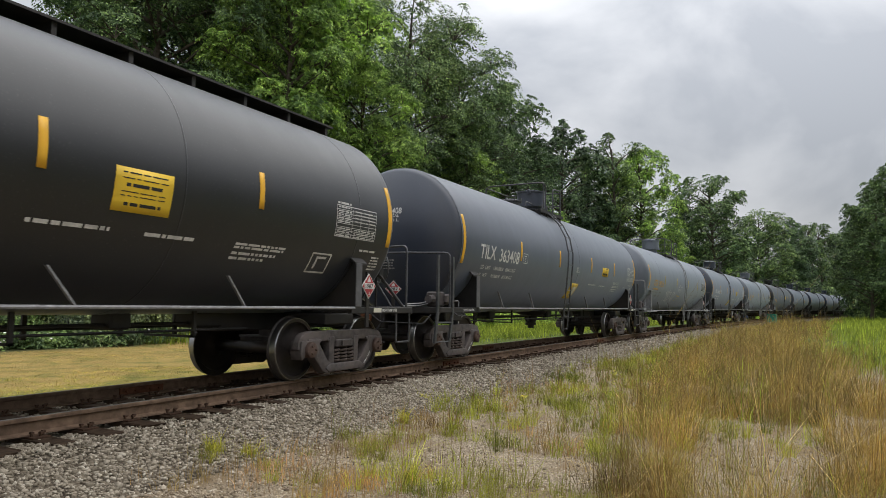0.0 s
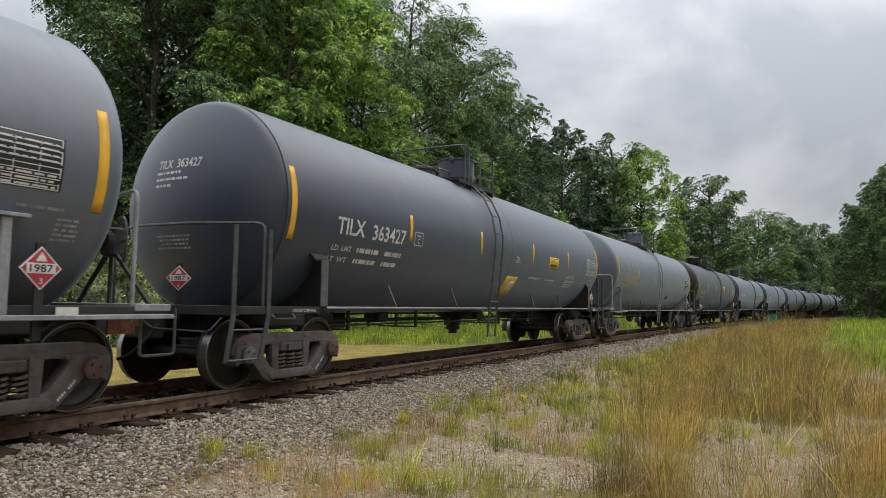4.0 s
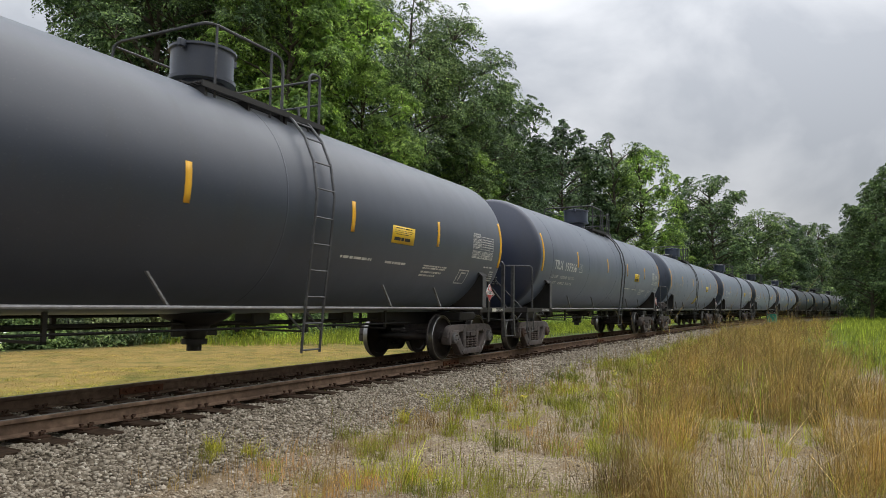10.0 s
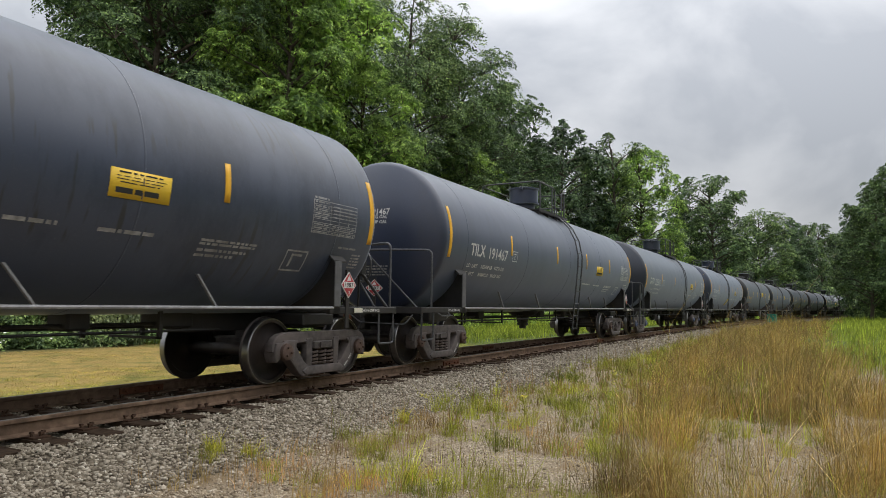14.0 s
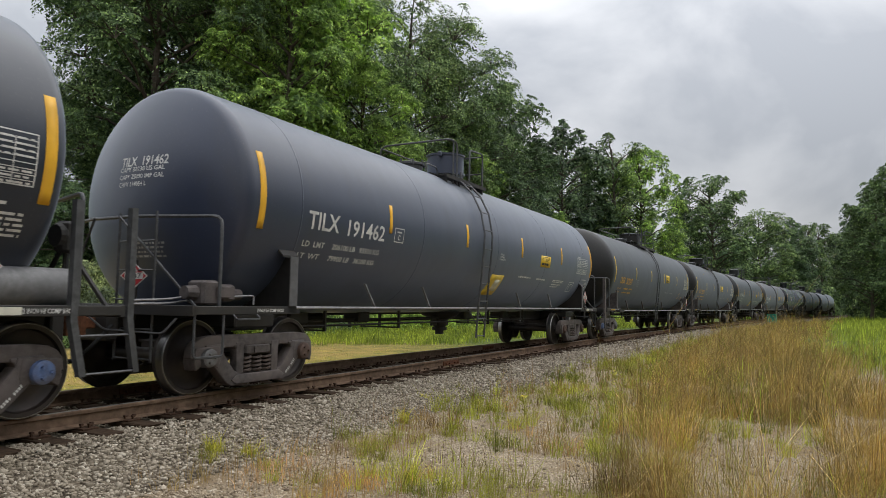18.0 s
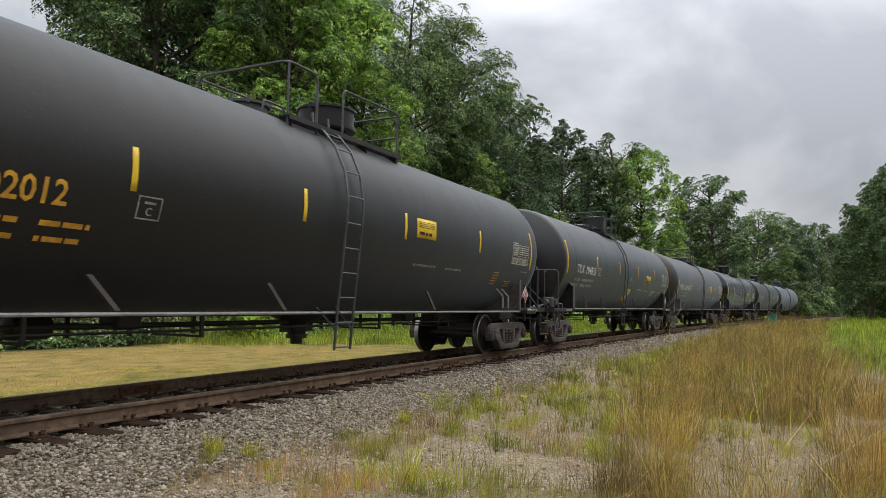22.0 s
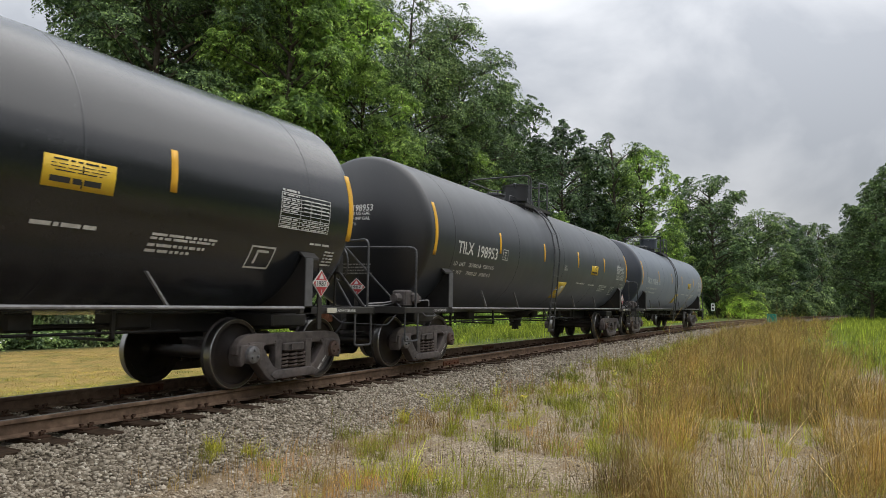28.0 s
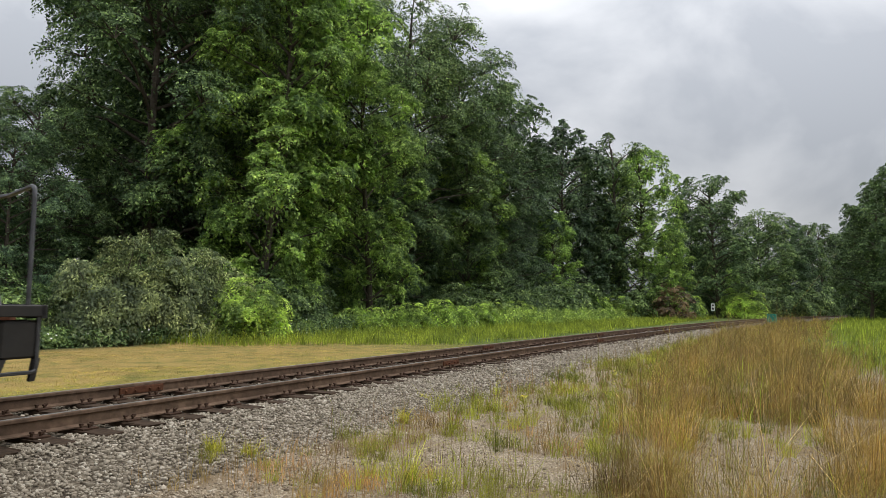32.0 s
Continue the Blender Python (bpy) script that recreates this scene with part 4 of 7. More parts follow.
def blades(name, label, base, height, width, mat, rng, lean=0.35, curl=0.5, out=None):
    """Grass: each blade a bent strip of two joints; out: the way it leans out of its tuft."""
    n = len(base)
    a = rng.uniform(0, 2 * np.pi, n)
    d = np.stack([np.cos(a), np.sin(a), np.zeros(n)], 1)
    if out is not None:
        d = unit(0.6 * d + np.concatenate([unit(out), np.zeros((n, 1))], 1) + np.array([0.35, -0.25, 0]))
    f = rng.uniform(0, 2 * np.pi, n)
    side = np.stack([np.cos(f), np.sin(f), np.zeros(n)], 1) * (width / 2)[:, None]
    k = (np.abs(rng.normal(0, lean, n)) * height)[:, None]
    up = np.array([0, 0, 1.0])
    h = height[:, None]
    mid = base + d * k * 0.35 + up * h * 0.55
    tip = base + d * k * (1 + curl) + up * h * (1 - 0.12 * (k / h) ** 2 * 4).clip(0.3, 1)
    v = np.stack([base - side, base + side, mid + side * 0.75, mid - side * 0.75, tip], 1).reshape(-1, 3)
    o = (np.arange(n) * 5)[:, None]
    idx = np.concatenate([o + np.array([[0, 1, 2, 3]]), o + np.array([[3, 2, 4]])], 1).ravel()
    return tagged(new(name, array_mesh(name, v, np.tile([4, 3], n), idx, mat)), label, "grass", kind="stuff")


def patch_noise(x, y, scale, seed):
    return np.array([noise.noise(Vector((a * scale, b * scale, seed))) for a, b in zip(x, y)])


def sow(rng, count, x0, x1, y0, y1, weight):
    """Places on the ground, thinned by weight(x, y); nearer places are more likely."""
    x = x0 * (x1 / x0) ** rng.random(count) if x0 > 0 else rng.uniform(x0, x1, count)
    y = rng.uniform(y0, y1, count)
    keep = rng.random(count) < weight(x, y)
    x, y = x[keep], y[keep]
    return np.stack([x, y, np.array([ground_height(a, b) for a, b in zip(x, y)]) - 0.01], 1)


def track_y(x):
    return DC - np.maximum(x - S0, 0) ** 2 * KAPPA / 2


def tufts(rng, centres, per, spread):
    """Blade roots gathered in tufts, and the way each leans out of its tuft."""
    n = len(centres) * per
    c = np.repeat(centres, per, 0)
    off = rng.normal(0, 1, (n, 2)) * spread
    p = c.copy()
    p[:, :2] += off
    return p


def build_grass():
    rng = np.random.default_rng(17)

    def tall(x, y):
        edge = np.interp(x, [4, 6, 8, 10.5, 15, 21.5, 39, 70, 110], [1.5, 1.8, 2.15, 2.25, 2.7, 3.4, 3.3, 1.6, -4.5])
        back = np.interp(x, [4, 12, 20, 30, 60, 110], [-5, -3.0, -1.0, -0.7, -1.9, -6.5])
        bare = np.clip(np.interp(x, [9, 16], [-0.30, 0.0]) + 4.0 * patch_noise(x, y, 0.75, 2.0), 0.012, 1)
        for bx, k, br, half in ((7.4, 0.088, 0.36, 2.3), (8.4, 0.004, 0.24, 1.8), (6.1, 0.31, 0.30, 1.0), (13.5, 0.12, 0.42, 1.6)):
            bare = np.where(((x - bx) / half) ** 2 + ((y - k * x) / br) ** 2 < 1, 0.015, bare)
        return np.clip((edge - y) / 0.8, 0, 1) * np.clip((y - back + 2.0 * patch_noise(x, y, 0.3, 4.0)) / 2.0, 0, 1) * np.clip(bare + np.interp(x, [10, 14, 24], [0.0, 0.10, 0.6]), 0, 1)
    c = sow(rng, 7200, 4.3, 105, -9, 4.3, tall)
    p = tufts(rng, c, 46, 0.075)
    h = 0.56 * np.repeat(rng.lognormal(0, 0.36, len(p) // 46), 46) * rng.lognormal(0, 0.25, len(p)) * np.interp(p[:, 1], [1.5, 4.0], [1.05, 0.7]) * np.interp(p[:, 0], [5, 8, 12, 30, 80], [0.75, 0.95, 1.0, 0.85, 0.55])
    blades("tall_dry_grass", "tall golden-brown dry grass beside the track", p, h, 0.0017 + 0.00032 * p[:, 0], GRASS_GOLD, rng, 0.5, 0.7, (p - np.repeat(c, 46, 0))[:, :2])
    p = sow(rng, 34000, 4.3, 70, -6, 4.6, tall)
    blades("straw_stalks", "pale straw stalks standing in the dry grass", p, 0.66 * rng.lognormal(0, 0.32, len(p)) * np.interp(p[:, 0], [10, 30, 80], [1.0, 0.9, 0.55]), 0.0022 + 0.0003 * p[:, 0], GRASS_STRAW, rng, 0.75, 1.0)
    p = tufts(rng, sow(rng, 1500, 4.3, 60, -6, 4.3, tall), 16, 0.09)
    blades("green_in_dry_grass", "green blades among the dry grass", p, 0.5 * rng.lognormal(0, 0.3, len(p)), 0.003 + 0.0004 * p[:, 0], GRASS_GREEN, rng, 0.3)

    c = sow(rng, 4000, 4.3, 60, -6, 4.0, tall)
    p = tufts(rng, c, 10, 0.08)
    blades("brown_grass", "reddish-brown seeding grass among the dry grass", p, 0.62 * rng.lognormal(0, 0.25, len(p)), 0.0026 + 0.00035 * p[:, 0], GRASS_BROWN, rng, 0.45, 0.7, (p - np.repeat(c, 10, 0))[:, :2])

    def mixed(x, y):
        b = track_y(x) - 2.15
        return np.clip((b - y) / 0.8, 0, 1) * np.clip(0.22 + 1.2 * patch_noise(x, y, 1.0, 7.0), 0.05, 0.7) * np.clip((y + 1) / 2, 0, 1)
    c = sow(rng, 5200, 4.2, 100, -3, 5.3, mixed)
    p = tufts(rng, c, 34, 0.042)
    h = 0.20 * np.repeat(rng.lognormal(0, 0.35, len(c)), 34) * rng.lognormal(0, 0.3, len(p)) * np.interp(p[:, 0], [5, 9, 20], [0.7, 1.1, 1.3])
    blades("green_grass", "green grass tufts on sandy ground", p, h, 0.0022 + 0.0004 * p[:, 0], GRASS_GREEN, rng, 0.6, 0.6, (p - np.repeat(c, 34, 0))[:, :2])

    def low(x, y):
        b = track_y(x) - 2.5
        return np.clip((b - y) / 0.5, 0, 1) * np.clip((y - np.interp(x, [10, 16, 25, 40, 70], [2.5, 2.6, 2.8, 2.4, 1.0])) / 0.4, 0, 1) * np.clip(0.45 + 1.3 * patch_noise(x, y, 0.8, 17.0), 0.05, 1) * np.interp(x, [10, 13, 20], [0.35, 0.55, 1.0])
    c = sow(rng, 3600, 10, 70, 0.5, 5.2, low)
    p = tufts(rng, c, 18, 0.10)
    blades("low_yellow_grass", "low yellow-green grass beside the ballast", p, 0.17 * rng.lognormal(0, 0.35, len(p)), 0.0022 + 0.0004 * p[:, 0], GRASS_GREEN, rng, 0.7, 0.6)
    # a few yellow-green tufts at the foot of the ballast
    own = np.array([(5.33, 5.22, GZ + 0.03), (5.36, 5.27, GZ + 0.03), (5.12, 5.12, GZ + 0.02), (5.55, 4.98, GZ), (9.9, 5.3, GZ), (8.2, 4.7, GZ), (11.3, 5.35, GZ), (13.3, 5.4, GZ)])
    p = tufts(rng, own, 90, 0.045)
    blades("ballast_tufts", "low yellow-green tufts growing in the ballast edge", p, 0.16 * rng.lognormal(0, 0.3, len(p)), np.full(len(p), 0.007), GRASS_YELLOW, rng, 0.6)

    def red(x, y):
        return np.clip((track_y(x) - 2.2 - y) / 0.6, 0, 1) * np.clip(1.5 * patch_noise(x, y, 1.1, 13.0) - 0.05, 0, 0.6) * np.clip((y - 0.5) / 2, 0, 1)
    p = tufts(rng, sow(rng, 2400, 4.2, 40, 0.5, 5.3, red), 18, 0.06)
    blades("reddish_weeds", "low reddish-brown weeds on sandy ground", p, 0.17 * rng.lognormal(0, 0.35, len(p)), 0.0036 + 0.0004 * p[:, 0], GRASS_RED, rng, 0.5)
    own = np.array([(13.2, 5.25, GZ), (12.8, 5.1, GZ), (11.0, 5.15, GZ), (10.7, 4.95, GZ), (8.0, 5.0, GZ), (6.2, 4.6, GZ), (6.5, 4.45, GZ), (5.4, 4.15, GZ), (5.2, 4.45, GZ), (5.6, 4.3, GZ), (4.9, 4.1, GZ)])
    p = tufts(rng, own, 52, 0.15)
    blades("rusty_weed_patch", "low rust-coloured weed patches at the ballast's foot", p, 0.13 * rng.lognormal(0, 0.35, len(p)), np.full(len(p), 0.006), GRASS_RUST, rng, 0.7)
    p = sow(rng, 4600, 4.2, 26, 0.8, 5.0, lambda x, y: np.clip(0.15 + 1.5 * patch_noise(x, y, 1.3, 3.3), 0.03, 1))
    blades("dry_stems", "thin dry upright weed stems on sandy ground", p, 0.34 * rng.lognormal(0, 0.4, len(p)), 0.0022 + 0.0003 * p[:, 0], GRASS_RED, rng, 0.22)

    def verge(x, y):
        return np.clip((y - np.interp(x, [17, 20, 24, 34, 60], [20.0, 15.5, 11.6, 10.6, 10.2])) / 1.2, 0, 1) * np.clip(0.7 + 0.8 * patch_noise(x, y, 0.4, 21.0), 0.1, 1)
    p = sow(rng, 80000, 17, 130, 4, 23, verge)
    p = p[p[:, 1] > track_y(p[:, 0]) + 3.0]
    blades("tall_green_verge", "tall bright green grass between track and woods", p, 0.34 * rng.lognormal(0, 0.4, len(p)), 0.009 + 0.0005 * p[:, 0], GRASS_BRIGHT, rng, 0.5)
    p = sow(rng, 60000, 9, 150, -26, 1, lambda x, y: np.clip((track_y(x) - 4 - y) / 2, 0, 1) * np.clip((np.interp(x, [9, 22, 30, 60, 110], [-2.0, -0.8, -0.8, -1.8, -4.6]) - y + 3.0 * patch_noise(x, y, 0.3, 4.0)) / 2.5, 0.03, 1))
    blades("far_green_grass", "long green grass beyond the dry patch", p, 0.55 * rng.lognormal(0, 0.3, len(p)), 0.008 + 0.0005 * p[:, 0], GRASS_BRIGHT, rng, 0.3)
    p = sow(rng, 130000, 5.0, 34, 9.8, 20.5, lambda x, y: np.clip(0.6 + 0.9 * patch_noise(x, y, 0.35, 31.0), 0.1, 1))
    half = rng.random(len(p)) < np.clip(0.95 - (p[:, 1] - 10.2) * 0.17, 0.06, 1)
    blades("mown_lawn", "short mown lawn, patchy green", p[half], 0.030 * rng.lognormal(0, 0.3, half.sum()), np.full(half.sum(), 0.010), GRASS_YELLOW, rng, 2.2)
    blades("dry_lawn", "short mown lawn, dry straw yellow", p[~half], 0.030 * rng.lognormal(0, 0.3, (~half).sum()), np.full((~half).sum(), 0.010), GRASS_LAWN, rng, 2.2)


def build_flowering_weeds():
    rng = np.random.default_rng(23)
    for x, y, h in ((12.8, 2.97, 0.66), (13.4, 3.05, 0.40), (9.6, 3.5, 0.30)):
        weed = tagged(new("flowering_weed"), "slender green weed with a small yellow flower head", "weed", "flowering weeds in the sandy grass")
        weed.matrix_world = pose(x, y, ground_height(x, y) - 0.01)
        part("stem", Shape().tube([(0, 0, 0), (0.02, 0.01, h * 0.5), (0.0, 0.03, h)], 0.006, 5).mesh("stem", GRASS_YELLOW), weed)
        n = 16
        a, z = rng.uniform(0, 6.28, n), rng.uniform(0.1, 0.9, n) * h
        way = unit(np.stack([np.cos(a), np.sin(a), np.full(n, 0.45)], 1))
        size = rng.uniform(0.10, 0.17, n)
        v = leaf_arrays(np.stack([0.01 + 0 * z, 0.015 + 0 * z, z], 1) + way * size[:, None] * 0.5, way, np.tile([0.0, 0.0, 1.0], (n, 1)), size, size * 0.26)
        part("leaves", array_mesh("leaves", v, np.full(n, 4), np.arange(n * 4), GRASS_YELLOW), weed)
        n = 14
        a = rng.uniform(0, 6.28, n)
        way = unit(np.stack([np.cos(a), np.sin(a), rng.uniform(-0.2, 0.8, n)], 1))
        v = leaf_arrays(np.array([0.0, 0.03, h]) + way * 0.02, way, np.tile([0.0, 0.0, 1.0], (n, 1)), np.full(n, 0.05), np.full(n, 0.022))
        part("flower_head", array_mesh("flower_head", v, np.full(n, 4), np.arange(n * 4), FLOWER_Y), weed, "yellow petals")


# ---------------------------------------------------------------- tank cars
TR, TZ, TL, HD = 1.515, 2.476, 7.68, 0.72    # tank's radius, axis height, half length of its barrel, depth of its heads
WR, TC = 0.457, 6.99                         # wheel radius, trucks' distance from the middle
SH = {}                                      # meshes that all cars share


def wrap(x, th, lift=0.004):
    """A place on the near side of the barrel; th in radians above its axis."""
    r = TR + lift
    return (x, -r * math.cos(th), TZ + r * math.sin(th))


def curved_patch(name, x0, x1, a0, a1, mat, lift=0.004):
    """A label that follows the barrel, between two angles in degrees."""
    k = max(2, int(abs(a1 - a0) / 4))
    sh = Shape()
    a0, a1 = radians(a0), radians(a1)
    vs = []
    for i in range(k + 1):
        th = a0 + (a1 - a0) * i / k
        vs += [wrap(x0, th, lift), wrap(x1, th, lift), wrap(x0, th, 0.0005), wrap(x1, th, 0.0005)]
    fs = []
    for i in range(k):
        o = i * 4
        fs += [(o, o + 1, o + 5, o + 4), (o + 2, o, o + 4, o + 6), (o + 1, o + 3, o + 7, o + 5)]
    fs += [(0, 2, 3, 1), (k * 4, k * 4 + 1, k * 4 + 3, k * 4 + 2)]
    sh.add(vs, fs)
    return mesh_of(name, sh.v, sh.f, mat, True)


def glyphs(body, width, height):
    """Flat outline letters, fitted to a width and a height: vertices and faces."""
    cu = bpy.data.curves.new("lettering", "FONT")
    cu.body, cu.resolution_u, cu.offset = body, 2, 0.016
    ob = bpy.data.objects.new("lettering", cu)
    me = bpy.data.meshes.new_from_object(ob)
    bm = bmesh.new()
    bm.from_mesh(me)
    bpy.data.objects.remove(ob), bpy.data.curves.remove(cu), bpy.data.meshes.remove(me)
    xs, ys = [v.co.x for v in bm.verts], [v.co.y for v in bm.verts]
    x0, x1, y0, y1 = min(xs), max(xs), min(ys), max(ys)
    for v in bm.verts:
        v.co = ((v.co.x - x0) / (x1 - x0) * width, (v.co.y - y0) / (y1 - y0) * height, 0)
    if height > 0.12:
        for j in range(1, int(height / 0.06) + 1):
            bmesh.ops.bisect_plane(bm, geom=bm.verts[:] + bm.edges[:] + bm.faces[:], plane_co=(0, j * 0.06, 0), plane_no=(0, 1, 0))
    bm.verts.index_update()
    vs, fs = [tuple(v.co) for v in bm.verts], [tuple(v.index for v in f.verts) for f in bm.faces]
    bm.free()
    return vs, fs


def barrel_text(car, body, x0, x1, z_mid, height, mat, name="stencil"):
    th0 = math.asin((z_mid - TZ) / TR) - height / 2 / TR
    vs, fs = glyphs(body, x1 - x0, height)
    ob = part(name, mesh_of(name, [wrap(x0 + x, th0 + y / TR, 0.003) for x, y, _ in vs], fs, mat), car)
    if height < 0.12:
        tagged(ob, kind="stuff")


def head_outline(style):
    """A tank head's outline from the barrel to the axis: (place along the axis, radius). Most are dished with a tight knuckle, some are half ellipsoids."""
    if style in ("post", "jack"):
        return [(-TL - HD * math.sin(a), TR * math.cos(a)) for a in [radians(d) for d in (0, 10, 20, 30, 40, 50, 60, 70, 80, 89.5)]]
    x0, knuckle, dish = (-7.66, 0.25, 3.0) if style == "grey" else (-7.61, 0.19, 3.0)
    r0 = TR - knuckle
    back = math.sqrt((dish - knuckle) ** 2 - r0 ** 2)
    phi = math.atan2(r0, back)
    out = [(x0 - knuckle * math.cos(a), r0 + knuckle * math.sin(a)) for a in [math.pi / 2 + (phi - math.pi / 2) * i / 6 for i in range(7)]]
    return out + [(x0 + back - dish * math.cos(a), dish * math.sin(a)) for a in [phi * (1 - i / 7.02) for i in range(1, 8)]]


HEAD = {style: head_outline(style) for style in ("plain", "bar", "grey", "post", "jack")}
HEAD_NOW = []                                # the outline of the car that is being lettered


def head_point(y, z, lift=0.004):
    r = math.sqrt(y * y + (z - TZ) ** 2)
    return (float(np.interp(r, [q[1] for q in HEAD_NOW[-1]][::-1], [q[0] for q in HEAD_NOW[-1]][::-1])) - lift, y, z)


def head_text(car, body, y0, y1, z0, height, mat):
    vs, fs = glyphs(body, abs(y1 - y0), height)
    tagged(part("stencil", mesh_of("stencil", [head_point(y0 - x, z0 + y) for x, y, _ in vs], fs, mat), car), kind="stuff")


def bars(rows, mat, key):
    """Lines of writing too small to read, as short bars on the barrel: rows of (x0, x1, z, height)."""
    if key not in SH:
        rnd, sh = random.Random(len(rows) * 7 + 1), Shape()
        for x0, x1, z, h in rows:
            x = x0
            while x < x1 - 0.01:
                w = min(rnd.choice((0.05, 0.09, 0.14, 0.2)), x1 - x)
                a = math.asin((z - TZ) / TR)
                vs = [wrap(x, a - h / 2 / TR, 0.0065), wrap(x + w, a - h / 2 / TR, 0.0065), wrap(x + w, a + h / 2 / TR, 0.0065), wrap(x, a + h / 2 / TR, 0.0065)]
                sh.add(vs, [(0, 1, 2, 3)])
                x += w + 0.025
        SH[key] = sh.mesh("stencil", mat)
    return SH[key]


def fine_print(name, me, car, label="", dx=0.0):
    """Writing too small to pick apart."""
    return tagged(part(name, me, car, label, Matrix.Translation((dx, 0, 0))), kind="stuff")


def outline_box(key, x0, x1, z0, z1, w, mat, extra=()):
    if key not in SH:
        sh = Shape()
        for a, b, c, d in ((x0, x1, z0, z0 + w), (x0, x1, z1 - w, z1), (x0, x0 + w, z0, z1), (x1 - w, x1, z0, z1), *extra):
            k = 4
            for i in range(k):
                za, zb = c + (d - c) * i / k, c + (d - c) * (i + 1) / k
                ta, tb = math.asin((za - TZ) / TR), math.asin((zb - TZ) / TR)
                sh.add([wrap(a, ta, 0.003), wrap(b, ta, 0.003), wrap(b, tb, 0.003), wrap(a, tb, 0.003)], [(0, 1, 2, 3)])
        SH[key] = sh.mesh("stencil", mat)
    return SH[key]


def tank_mesh(mat, style):
    ends = HEAD[style][::-1]
    prof = ends + [(x, TR) for x in (-7.5, -5, -2.5, 0, 2.5, 5, 7.5)] + [(-x, r) for x, r in reversed(ends)]
    sh = Shape().turn(prof, "x", (0, 0, TZ), 72)
    return mesh_of("tank", sh.v, sh.f, mat, True)


def rounded(shape, name, mat, width):
    """A mesh of the shape with its hard edges rounded off, as on a casting."""
    me = mesh_of(name, shape.v, shape.f, mat, True)
    bm = bmesh.new()
    bm.from_mesh(me)
    bmesh.ops.recalc_face_normals(bm, faces=bm.faces)
    hard = [e for e in bm.edges if len(e.link_faces) == 2 and e.calc_face_angle() > 0.6]
    bmesh.ops.bevel(bm, geom=hard, offset=width, segments=2, affect="EDGES", profile=0.6)
    for f in bm.faces:
        f.smooth = True
    bm.to_mesh(me)
    bm.free()
    return me


